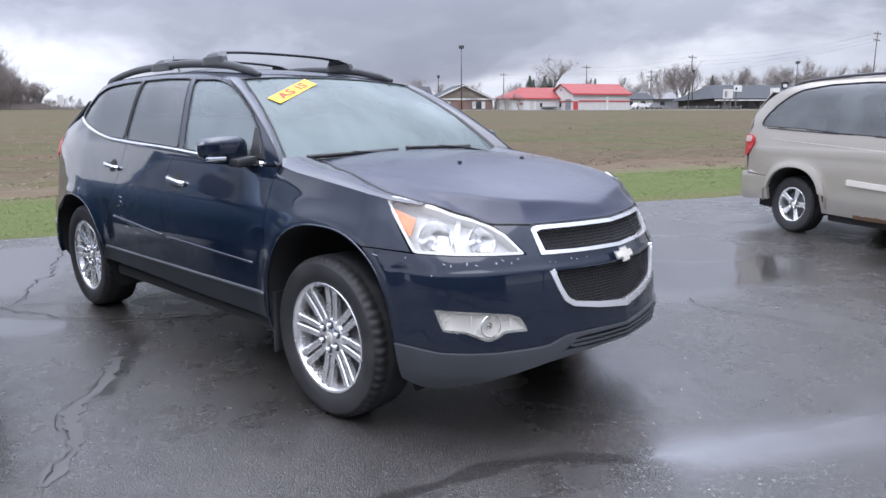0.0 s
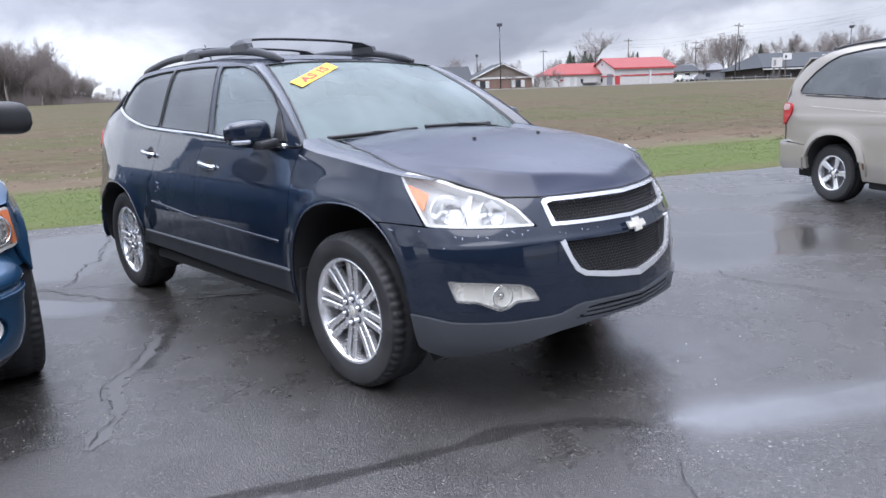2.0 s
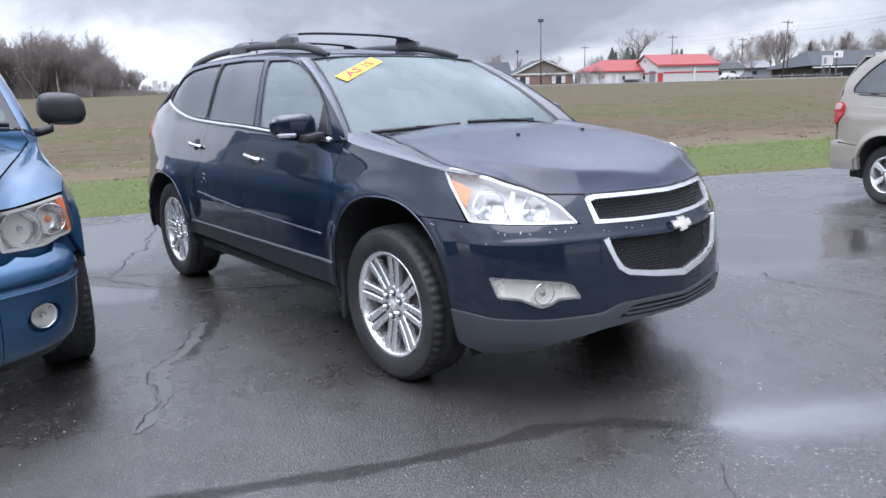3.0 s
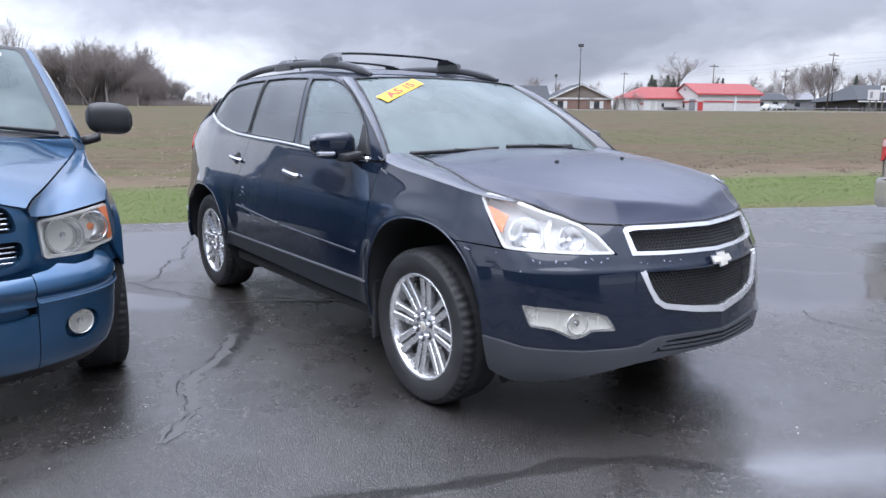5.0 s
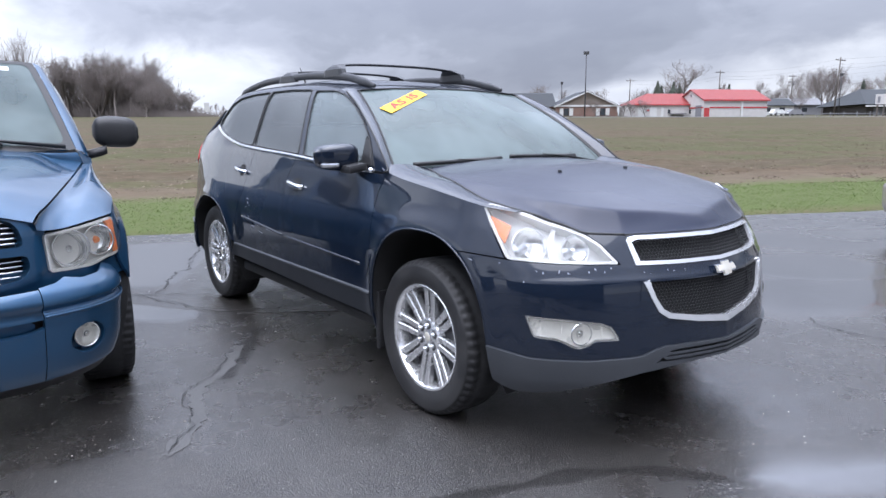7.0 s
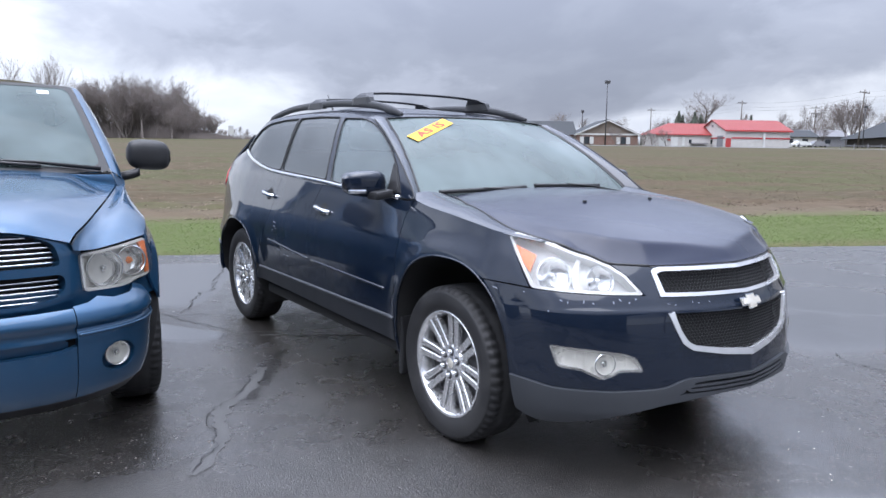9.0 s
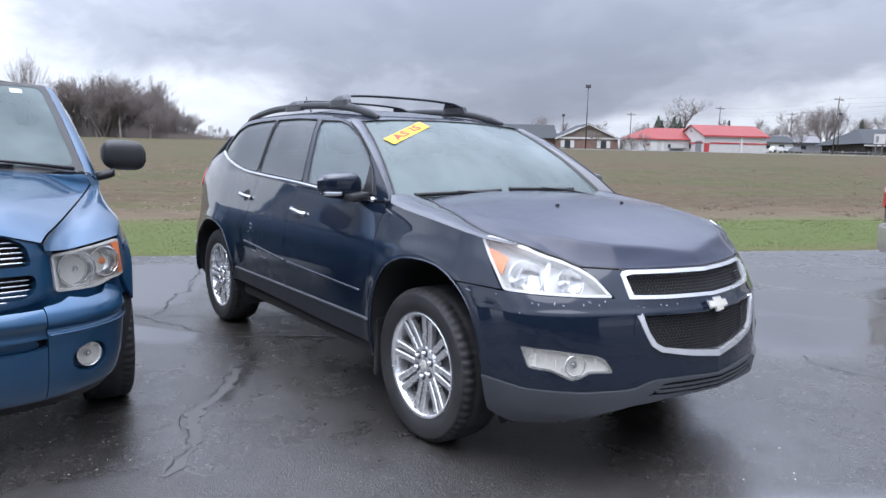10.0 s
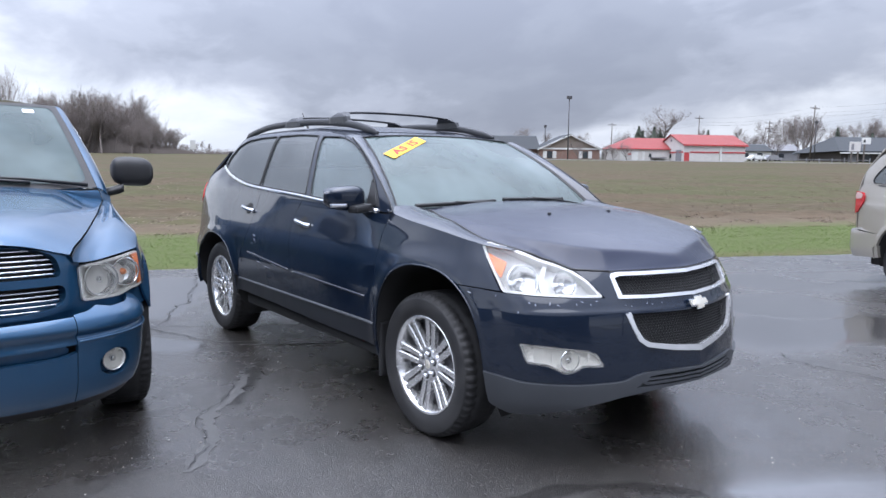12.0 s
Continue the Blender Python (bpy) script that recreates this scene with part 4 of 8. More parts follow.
# black centre pillars and the sail piece in front of the mirror
both("centre_pillar", NAVY, on_flank([(-1.527, 1.649), (-1.578, 1.653), (-1.440, 1.240), (-1.386, 1.236)]), suv, off=0.0035, step=0.03, label="navy centre pillar")
both("divider", PIANO, on_flank([(-2.282, 1.671), (-2.302, 1.672), (-2.260, 1.282), (-2.247, 1.279)]), suv, off=0.0035, step=0.009)
both("mirror_sail", BLACK, on_flank([(-0.658, 1.359), (-0.565, 1.299), (-0.491, 1.204), (-0.631, 1.202)]), suv, off=0.004, step=0.02)
# chrome strip under the windows
xs = np.linspace(-0.50, -3.23, 90)
zs = belt(xs)
for skin in (SUV, skin_left):
    P0 = skin(SUV.sx(xs), zs)
    part("belt_moulding", tube_mesh("belt_moulding", CHROME, P0, 0.0155, 6, squash=0.95), suv, "thin chrome strip under the side windows")

# nose: painted bumper skin, openings
up_out = mirrored([(0, 0.9415), (0.47, 0.9455), (0.502, 0.940), (0.512, 0.928), (0.486, 0.829), (0.30, 0.824), (0, 0.8205)])
up_in = mirrored([(0, 0.925), (0.455, 0.929), (0.488, 0.920), (0.462, 0.844), (0.30, 0.839), (0, 0.836)])
lo_out = mirrored([(0, 0.757), (0.462, 0.764), (0.425, 0.69), (0.392, 0.632), (0.345, 0.602), (0.18, 0.572), (0, 0.549)])
lo_in = mirrored([(0, 0.765), (0.437, 0.770), (0.402, 0.69), (0.368, 0.642), (0.33, 0.622), (0.18, 0.598), (0, 0.578)])
lo_open = mirrored([(0, 0.755), (0.448, 0.762), (0.41, 0.69), (0.38, 0.638), (0.335, 0.612), (0.18, 0.585), (0, 0.564)])
up_open = mirrored([(0, 0.934), (0.465, 0.938), (0.5, 0.926), (0.474, 0.836), (0.30, 0.831), (0, 0.828)])
fog = round_corners([(0.972, 0.632), (0.80, 0.619), (0.655, 0.602), (0.605, 0.583), (0.566, 0.522), (0.675, 0.523), (0.703, 0.503), (0.752, 0.490), (0.795, 0.510), (0.84, 0.529), (0.935, 0.539)], 0.012)
clad_top = [(0, 0.474), (0.10, 0.478), (0.2, 0.483), (0.36, 0.484), (0.405, 0.475), (0.47, 0.452), (0.52, 0.447), (0.70, 0.442), (0.954, 0.449), (1.142, 0.475)]
nose_arch = [(float(SUV.sx(x)), z) for x, z in front_arch if x > 0.29 and z > 0.475]
bumper_half = [(0, 0.946), (0.40, 0.950), (0.53, 0.949), (0.612, 0.953), (0.688, 0.956), (0.626, 0.917), (0.551, 0.834), (0.70, 0.836), (0.843, 0.842), (1.075, 0.853), (1.245, 0.866), (1.332, 0.869)] + \
    nose_arch + [(s, z + 0.003) for s, z in clad_top[::-1]]
bumper = part("front_bumper", panel_mesh("front_bumper", NAVY, mirrored(bumper_half), SUV, step=0.016, holes=(up_open, lo_open, fog, fog * (-1, 1)), flip=True, fold=0.02), suv,
              "navy bumper with pale scuffs below the headlights")
SCUFF = plastic("bare_scuffed_primer", (0.26, 0.28, 0.33), 0.55, 300, 0.1)


def scuffs(places, parent, seed, skin=SUV, label="pale scratch"):
    """Chips and scratches, each a thin ragged fleck on the skin: (s, z, length, height, tilt)."""
    r = np.random.default_rng(seed)
    for s0, z0, ln, ht, tilt in places:
        n, ht = 9, ht * 0.75
        t = np.linspace(-1, 1, n)
        top = [(s0 + ln / 2 * a, z0 + tilt * a + ht / 2 * (1 - a * a) * r.uniform(0.3, 1.2)) for a in t]
        low = [(s0 + ln / 2 * a, z0 + tilt * a - ht / 2 * (1 - a * a) * r.uniform(0.3, 1.2)) for a in t[::-1][1:-1]]
        q = np.array(top + low)
        P = skin(q[:, 0], q[:, 1])
        N = skin(q[:, 0], q[:, 1] - 0.02) - P
        T = skin(q[:, 0] + 0.02, q[:, 1]) - P
        nn = np.cross(T, N)
        nn /= np.linalg.norm(nn, axis=1)[:, None]
        nn *= np.sign((nn * (P - np.array((-1.5, 0, 0.6)))).sum(1))[:, None]
        P = P + nn * 0.0024
        part("scuff", mesh_from("scuff", P, [tuple(range(len(q)))], SCUFF, flat=True), parent, label)


scuffs([(1.235, 0.842, 0.030, 0.008, 0.004), (1.10, 0.838, 0.005, 0.014, 0.0), (0.93, 0.815, 0.014, 0.006, 0.004), (0.90, 0.808, 0.006, 0.020, 0.0), (0.83, 0.812, 0.008, 0.022, -0.004),
        (0.79, 0.806, 0.016, 0.006, 0.003), (0.70, 0.810, 0.006, 0.018, 0.0), (0.67, 0.820, 0.018, 0.006, 0.006), (0.63, 0.808, 0.006, 0.016, 0.0), (0.60, 0.822, 0.010, 0.008, 0.0), (0.98, 0.770, 0.007, 0.010, 0.0),
        (0.45, 0.800, 0.010, 0.004, 0.002), (0.33, 0.802, 0.006, 0.014, 0.0), (0.30, 0.797, 0.014, 0.005, 0.0), (0.24, 0.800, 0.006, 0.008, 0.0), (0.42, 0.795, 0.005, 0.007, 0.0)], bumper, 3)
for o, i, nm in ((up_out, up_in, "upper_grille"), (lo_out, lo_in, "lower_grille")):
    g = part(nm, panel_mesh("grille_back", LINER, grow(o, -0.004), SUV, off=-0.055, fold=0, step=0.03, flip=True), suv, "black mesh grille in a chrome surround")
    part("surround", panel_mesh("surround", BRIGHT, o, SUV, holes=(i,), off=0.012, fold=0.035, step=0.0075, flip=True,
                                shape=lambda u, v, o=o, i=i: -0.006 * np.clip(np.linalg.norm(np.stack([u, v], 1) - nearest([o], np.stack([u, v], 1)), axis=1) / 0.008 - 1, -1, 1) ** 2), g)
    V, F, c = [], [], 0
    (s0, z0), (s1, z1) = i.min(0), i.max(0)
    pitch, high = 0.0185, 0.0130
    lines = []
    for r, zr in enumerate(np.arange(z0, z1 + high, high)):
        sk = np.arange(s0 - pitch, s1 + pitch, pitch / 2)
        zig = np.where(np.arange(len(sk)) % 2 == r % 2, 0.0034, -0.0034)
        lines.append((sk, zr + zig))
        for u in sk[np.arange(len(sk)) % 2 == r % 2]:
            lines.append((np.full(3, u), np.linspace(zr + 0.0034, zr + high - 0.0034, 3)))
    for ss, zz in lines:
        ok = inside(i, ss, zz)
        runs = np.split(np.arange(len(ss)), np.where(np.diff(ok.astype(int)) != 0)[0] + 1)
        for run in runs:
            if len(run) < 2 or not ok[run[0]]:
                continue
            v, f = tube_data(SUV(ss[run], zz[run]) + np.array([-0.010, 0, 0]), 0.0021, 4)
            V.append(v)
            F += [tuple(q + c for q in ff) for ff in f]
            c += len(v)
    part("mesh_insert", mesh_from("mesh_insert", np.vstack(V), F, BLACK), g)
# emblem: a plain slanted cross on the bar between the grilles
em = part("emblem", panel_mesh("emblem", GOLD, [(-0.069, 0.7708), (-0.024, 0.7708), (-0.024, 0.7572), (0.024, 0.7572), (0.024, 0.7708), (0.064, 0.7708), (0.069, 0.7932), (0.024, 0.7932),
                                                (0.024, 0.8068), (-0.024, 0.8068), (-0.024, 0.7932), (-0.064, 0.7932)], SUV, off=0.022, fold=0.02, step=0.008, flip=True), suv, "pale gold cross-shaped emblem")
part("emblem_rim", panel_mesh("emblem_rim", CHROME, [(-0.074, 0.7660), (-0.029, 0.7660), (-0.029, 0.7524), (0.029, 0.7524), (0.029, 0.7660), (0.069, 0.7660), (0.074, 0.7980), (0.029, 0.7980),
                                                     (0.029, 0.8116), (-0.029, 0.8116), (-0.029, 0.7980), (-0.069, 0.7980)], SUV, off=0.017, fold=0.016, step=0.008, flip=True), em)
# lower grey cladding with air slots
clad_low = [(1.138, 0.312), (1.10, 0.288), (1.04, 0.272), (0.90, 0.282), (0.78, 0.305), (0.60, 0.345), (0.47, 0.374), (0.30, 0.392), (0.177, 0.400), (0, 0.402)]
slots = [mirrored([(0, 0.462), (0.28, 0.466), (0.33, 0.461), (0.34, 0.454), (0, 0.450)]), mirrored([(0, 0.440), (0.34, 0.443), (0.37, 0.436), (0, 0.430)]),
         mirrored([(0, 0.420), (0.38, 0.423), (0.41, 0.415), (0, 0.411)])]
chin = part("bumper_cladding", panel_mesh("bumper_cladding", CLAD, mirrored(clad_top + clad_low), SUV, holes=slots, off=0.006, fold=0.05, step=0.0105, flip=True, stretch=1.6,
            shape=lambda u, v: 0.006 * smooth(0.03, 0.0, np.interp(np.abs(u), [p[0] for p in clad_top], [p[1] for p in clad_top]) - v)), suv, "textured dark grey plastic chin with air slots")
part("slot_back", panel_mesh("slot_back", LINER, mirrored([(0, 0.47), (0.5, 0.47), (0.52, 0.40), (0, 0.40)]), SUV, off=-0.012, fold=0, step=0.03, flip=True), chin)
part("air_dam", panel_mesh("air_dam", CLAD, mirrored([(0, 0.41), (0.30, 0.40), (0.26, 0.325), (0.10, 0.305), (0, 0.305)]), SUV, off=-0.09, fold=0.02, step=0.03, flip=True), chin)

# headlights and fog lamps
lamp = round_corners([(1.226, 1.060), (1.200, 1.083), (0.978, 1.030), (0.80, 0.990), (0.703, 0.960), (0.632, 0.920), (0.558, 0.838), (0.70, 0.841), (0.843, 0.847), (1.071, 0.857)], 0.014)
amber = [(1.206, 1.040), (1.150, 1.020), (1.086, 0.995), (1.098, 0.922), (1.150, 0.975)]


def bowl(name, radius, depth, mat, seg=36, fluted=False):
    prof = [(radius * math.sin(a), -depth * math.cos(a)) for a in np.linspace(0.02, math.pi / 2, 12)]
    flute = (lambda i, j: -0.022 * radius if i % 2 and 3 < j < 11 else 0.0) if fluted else None
    return lathe_mesh(name, mat, prof, 72 if fluted else seg, "z", flute)


def lamp_cup(skin, s, z, radius, parent, off, mat=REFLECTOR):
    """A round reflector with its bulb, facing ahead, set in a skin."""
    p = skin(np.array([s]), np.array([z]))[0]
    y = p[1]
    d_s, d_z = 0.02, 0.02
    nrm_ = np.cross(skin(np.array([s + d_s]), np.array([z]))[0] - p, skin(np.array([s]), np.array([z + d_z]))[0] - p)
    nrm_ = nrm_ / np.linalg.norm(nrm_) * (1 if nrm_[0] > 0 else -1)
    aim = Vector(nrm_ * 0.55 + np.array((0.45, 0, 0.02))).normalized()
    m = Matrix.Translation(Vector(p) + Vector(nrm_) * off) @ aim.to_track_quat("Z", "Y").to_matrix().to_4x4()
    cup = part("reflector", bowl("reflector", radius, radius * 0.50, mat, fluted=True), parent, "fluted chrome reflector", m)
    rim = [(radius + 0.0025 * math.cos(a), 0.0025 * math.sin(a)) for a in np.linspace(0, 2 * math.pi, 9)]
    part("reflector_rim", lathe_mesh("reflector_rim", CHROME, rim, 36, "z"), parent, "", m)
    bulb = [(0.001, -radius * 0.10), (0.013, -radius * 0.14), (0.017, -radius * 0.30), (0.014, -radius * 0.34), (0.010, -radius * 0.62)]
    part("bulb", lathe_mesh("bulb", CHROME, bulb, 16, "z"), parent, "", m)


for skin, fl in ((SUV, True), (skin_left, False)):
    h = part("headlight", panel_mesh("headlight_housing", BEZEL, grow(lamp, -0.003), skin, off=-0.065, fold=0, step=0.02, flip=fl), suv, "large swept-back headlight with a clear lens")
    part("housing_wall", panel_mesh("housing_wall", BEZEL, lamp, skin, holes=(grow(lamp, -0.012),), off=-0.004, fold=0.085, step=0.006, flip=fl), h)
    part("amber_reflector", panel_mesh("amber_reflector", AMBER, amber, skin, off=-0.018, fold=0.01, step=0.01, flip=fl), h, "amber side reflector")
    lamp_cup(skin, 0.980, 0.922, 0.076, h, -0.028)
    lamp_cup(skin, 0.745, 0.905, 0.064, h, -0.028)
    part("bezel_fin", panel_mesh("bezel_fin", BEZEL, [(0.86, 0.992), (0.835, 0.985), (0.855, 0.93), (0.84, 0.87), (0.87, 0.868), (0.885, 0.93)], skin, off=-0.03, fold=0.03, step=0.012, flip=fl), h)
    ln = part("lens", panel_mesh("lens", LENS, lamp, skin, off=0.002, fold=0, step=0.02, flip=fl), h, "slightly hazy clear lens")
    ln.visible_shadow = False
    f = part("fog_lamp", panel_mesh("fog_housing", FOG_SHELL, grow(fog, -0.004), skin, off=-0.010, fold=0, step=0.012, flip=fl,
                                    shape=lambda u, v: -0.018 * np.clip(1 - ((v - 0.575) / 0.06) ** 2, 0, 1)), suv, "clear fog lamp in a chrome bezel")
    part("bezel", panel_mesh("fog_bezel", CHROME, grow(fog, 0.004), skin, holes=(grow(fog, -0.009),), off=-0.003, fold=0.022, step=0.0055, flip=fl), f)
    lamp_cup(skin, 0.735, 0.556, 0.046, f, -0.004, FOG_SILVER)
    for s_rib in (0.815, 0.86, 0.905, 0.645):
        part("rib", panel_mesh("fog_rib", FOG_SHELL, [(s_rib - 0.003, 0.545), (s_rib + 0.003, 0.545), (s_rib + 0.003, 0.606), (s_rib - 0.003, 0.606)], skin, off=-0.008, fold=0.008, step=0.01, flip=fl), f)
    fl_l = part("lens", panel_mesh("fog_lens", LENS_AGED, fog, skin, off=-0.001, fold=0, step=0.015, flip=fl,
                                   shape=lambda u, v: 0.012 * np.exp(-((u - 0.745) ** 2 + (v - 0.556) ** 2) / 0.0016)), f)
    fl_l.visible_shadow = False
    # rear lamps
    t = part("rear_lamp", panel_mesh("rear_lamp", RED_LENS, round_corners([(5.40, 1.13), (5.46, 1.235), (5.62, 1.285), (5.80, 1.265), (5.82, 1.07), (5.62, 1.06)], 0.03), skin, off=0.010, fold=0.03, step=0.02, flip=fl), suv, "red rear lamp")

# shoulders between wings and bonnet
SH_A = spline([(x, -float(SUV(SUV.sx(x), z)[1]), z) for x, z in ((0.53, 1.046), (0.395, 1.068), (0.2, 1.102), (0.0, 1.128), (-0.2, 1.152), (-0.345, 1.178), (-0.42, 1.200))])
BON = spline([(-0.335, 0.655, 1.188), (-0.235, 0.69, 1.179), (-0.11, 0.735, 1.164), (0.05, 0.772, 1.145), (0.29, 0.806, 1.091), (0.42, 0.802, 1.070), *[tuple(SUV(s_, z_) * (1, -1, 1)) for s_, z_ in ((0.978, 1.035), (0.88, 1.013), (0.80, 0.995), (0.703, 0.965), (0.612, 0.958), (0.512, 0.953))]])
k = int(np.argmin(np.abs(BON[:, 0] - 0.53)))
edge_b = np.vstack([along(BON[:k + 1][::-1], 60)])
edge_a = along(SH_A, 60)
for sg in (-1, 1):
    rows = []
    for t in np.linspace(0, 1, 9):
        q = edge_a * (1 - t) + edge_b * t
        q[:, 2] += 0.022 * math.sin(math.pi * t) * np.linspace(0.2, 1, 60)
        q[:, 1] += 0.010 * math.sin(math.pi * t)
        rows.append(q * (1, sg, 1))
    part("wing_top", grid_mesh("wing_top", NAVY, np.array(rows), flip=sg > 0), suv)

# bonnet
bon_e = along(BON, 110)[::-1]
bon_c = along(spline([(0.924, 0, 0.950), (0.907, 0, 0.976), (0.888, 0, 0.999), (0.84, 0, 1.021), (0.74, 0, 1.060), (0.55, 0, 1.119), (0.24, 0, 1.186), (-0.05, 0, 1.214), (-0.33, 0, 1.226)]), 110)
spine = pchip([-0.40, -0.33, -0.05, 0.24, 0.55, 0.74, 0.84, 0.888, 0.94], [1.229, 1.226, 1.214, 1.186, 1.119, 1.060, 1.021, 0.999, 0.975])
bevel = pchip([-0.40, -0.33, 0.03, 0.35, 0.62, 0.80, 0.90, 0.95], [0.012, 0.018, 0.055, 0.078, 0.088, 0.078, 0.045, 0.036])
mix_a = np.linspace(0, 1, 60)[:, None]
lip_line = bon_c[0] * (1 - mix_a) + bon_e[0] * mix_a
lip_line[:, 0] = bon_c[0, 0] + (bon_e[0, 0] - bon_c[0, 0]) * mix_a[:, 0] ** 1.5
rim_line = along(np.vstack([lip_line, bon_e[1:]]), 420)
# a crowned sheet that falls along its rim: the crease runs beside the lamps and the grille
rows = []
for v in np.linspace(-1, 1, 121):
    a = abs(v)
    q = bon_c * (1 - a) + bon_e * a
    q[:, 0] = bon_c[:, 0] + (bon_e[:, 0] - bon_c[:, 0]) * a ** 1.5
    gap = np.linalg.norm(q[:, None, :2] - rim_line[None, :, :2], axis=2)
    near_i = np.argmin(gap, axis=1)
    low, f = rim_line[near_i, 2], np.clip(gap[np.arange(len(q)), near_i] / bevel(q[:, 0]), 0, 1)
    crown = spine(q[:, 0]) - 0.038 * (q[:, 1] / 0.66) ** 2.2
    q[:, 2] = low + (np.maximum(crown, low + 0.002) - low) * f
    rows.append(q * (1, 1 if v > 0 else -1, 1))
sheet = np.array(rows)
for _ in range(3):
    z_in = sheet[:, :, 2]
    z_in[1:-1, 1:-1] += 0.5 * ((z_in[:-2, 1:-1] + z_in[2:, 1:-1] + z_in[1:-1, :-2] + z_in[1:-1, 2:]) / 4 - z_in[1:-1, 1:-1])
bonnet = part("bonnet", grid_mesh("bonnet", NAVY_HOOD, sheet), suv, "weathered navy bonnet")
for sg in (-1, 1):
    noz = part("washer_nozzle", bm_mesh("washer_nozzle", box_data(-0.010, 0.008, -0.007, 0.007, -0.01, 0.007, 0.003), BLACK), bonnet, "", Matrix.Translation((0.24, 0.252 * sg, 1.184)))
# dark gap under the bonnet's rim
for sg in (-1, 1):
    part("bonnet_gap", tube_mesh("bonnet_gap", SEAL, along(BON, 80) * (1, sg, 1) - (0, 0, 0.001), 0.006, 6), bonnet)
front_rim = np.array([bon_c[0] * (1 - a) + bon_e[0] * a for a in np.linspace(0, 1, 20)])
front_rim[:, 0] = bon_c[0, 0] + (bon_e[0, 0] - bon_c[0, 0]) * np.linspace(0, 1, 20) ** 1.5
part("bonnet_gap", tube_mesh("bonnet_gap", SEAL, np.vstack([front_rim[::-1] * (1, -1, 1), front_rim[1:]]) - (0.0, 0, 0.007), 0.006, 6), bonnet)

# windscreen, in (u across -1..1, v up 0..1)
def screen(u, v):
    u, v = np.asarray(u, float), np.asarray(v, float)
    half = 0.825 + (0.632 - 0.825) * v
    y = u * half
    cx, cz = -0.34 + (-1.09 + 0.34) * v, 1.165 + (1.652 - 1.165) * v
    bulge = 0.035 * np.sin(np.pi * np.clip(v, 0, 1))
    x = cx - 0.05 * np.abs(u) ** 2.2 * (1 - 0.7 * v) + 0.54 * bulge
    z = cz - 0.022 * np.abs(u) ** 2.2 * v + 0.84 * bulge
    return np.stack([x, y, z], -1)


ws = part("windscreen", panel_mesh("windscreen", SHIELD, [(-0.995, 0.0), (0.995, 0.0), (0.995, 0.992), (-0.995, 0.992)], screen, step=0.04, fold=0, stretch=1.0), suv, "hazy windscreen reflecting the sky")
ws.visible_shadow = False
part("black_border", panel_mesh("black_border", SEAL, round_corners([(-0.998, 0.0), (0.998, 0.0), (0.998, 0.995), (-0.998, 0.995)], 0.02), screen,
                                holes=(round_corners([(-0.93, 0.10), (0.93, 0.10), (0.925, 0.935), (-0.925, 0.935)], 0.08),), off=-0.004, fold=0, step=0.025), ws)
top_edge = screen(np.linspace(-1, 1, 50), np.full(50, 1.0))
part("screen_seal", tube_mesh("screen_seal", SEAL, top_edge, 0.008, 6), ws)

# front pillars: from the flank's pillar line to the windscreen's side edge
pl = along(spline([(x, -float(SUV(SUV.sx(x), z)[1]), z) for x, z in PILLAR] + [(-0.33, 0.932, 1.178)]), 40)
for sg in (-1, 1):
    ed = screen(np.full(40, 1.0), np.linspace(1.0, 0.02, 40))
    rows = []
    for t in np.linspace(0, 1, 9):
        q = pl * (1 - t) + ed * t
        b = math.sin(math.pi * t ** 1.25) * 0.028
        q = q + np.array([0.55, 0.75, 0.25]) * b * 0.8 + np.array([0.001, 0.004, 0.003]) * (1 - t)
        rows.append(q * (1, sg, 1))
    part("front_pillar", grid_mesh("front_pillar", NAVY, np.array(rows[:8]), flip=sg > 0), suv)
    part("pillar_seam", tube_mesh("pillar_seam", SEAL, pl * (1, sg, 1) + (0.001, 0.003 * sg, 0.003), 0.0052, 6), suv)
    part("pillar_trim", grid_mesh("pillar_trim", SEAL, np.array(rows[7:]), flip=sg > 0), suv, "black trim beside the windscreen")
    part("pillar_seal", tube_mesh("pillar_seal", SEAL, screen(np.full(30, sg * 1.0), np.linspace(1.0, 0.0, 30)), 0.006, 6), suv)
# cowl under the windscreen
rows = []
for u in np.linspace(-1, 1, 41):
    a = abs(u)
    pa = screen(u, 0.03)
    yb = 0.655 * u
    pb = np.array([-0.325 + 0.0 * a, yb, 1.200 - 0.022 * a ** 2.5])
    rows.append([pa + (0, 0, 0.0), (pa + pb) / 2 + (0, 0, -0.018), pb + (0.02, 0, -0.016)])
part("cowl", grid_mesh("cowl", BLACK, np.array(rows), flip=True), suv, "black plastic cowl grille")
for sg in (-1, 1):
    a0, a1, b0, b1 = pl[-1] * (1, sg, 1), np.array((-0.345, 0.95 * sg, 1.178)), screen(sg * 1.0, 0.02), np.array((-0.335, 0.655 * sg, 1.186))
    rows = [[a0 * (1 - t) + np.array(SH_A[-1]) * (1, sg, 1) * t, (a0 * (1 - t) + np.array(SH_A[-1]) * (1, sg, 1) * t) * 0.5 + (b0 * (1 - t) + b1 * t) * 0.5 + (0, 0, 0.006), b0 * (1 - t) + b1 * t] for t in np.linspace(0, 1, 8)]
    part("cowl_corner", grid_mesh("cowl_corner", NAVY, np.array(rows), flip=sg > 0), suv)

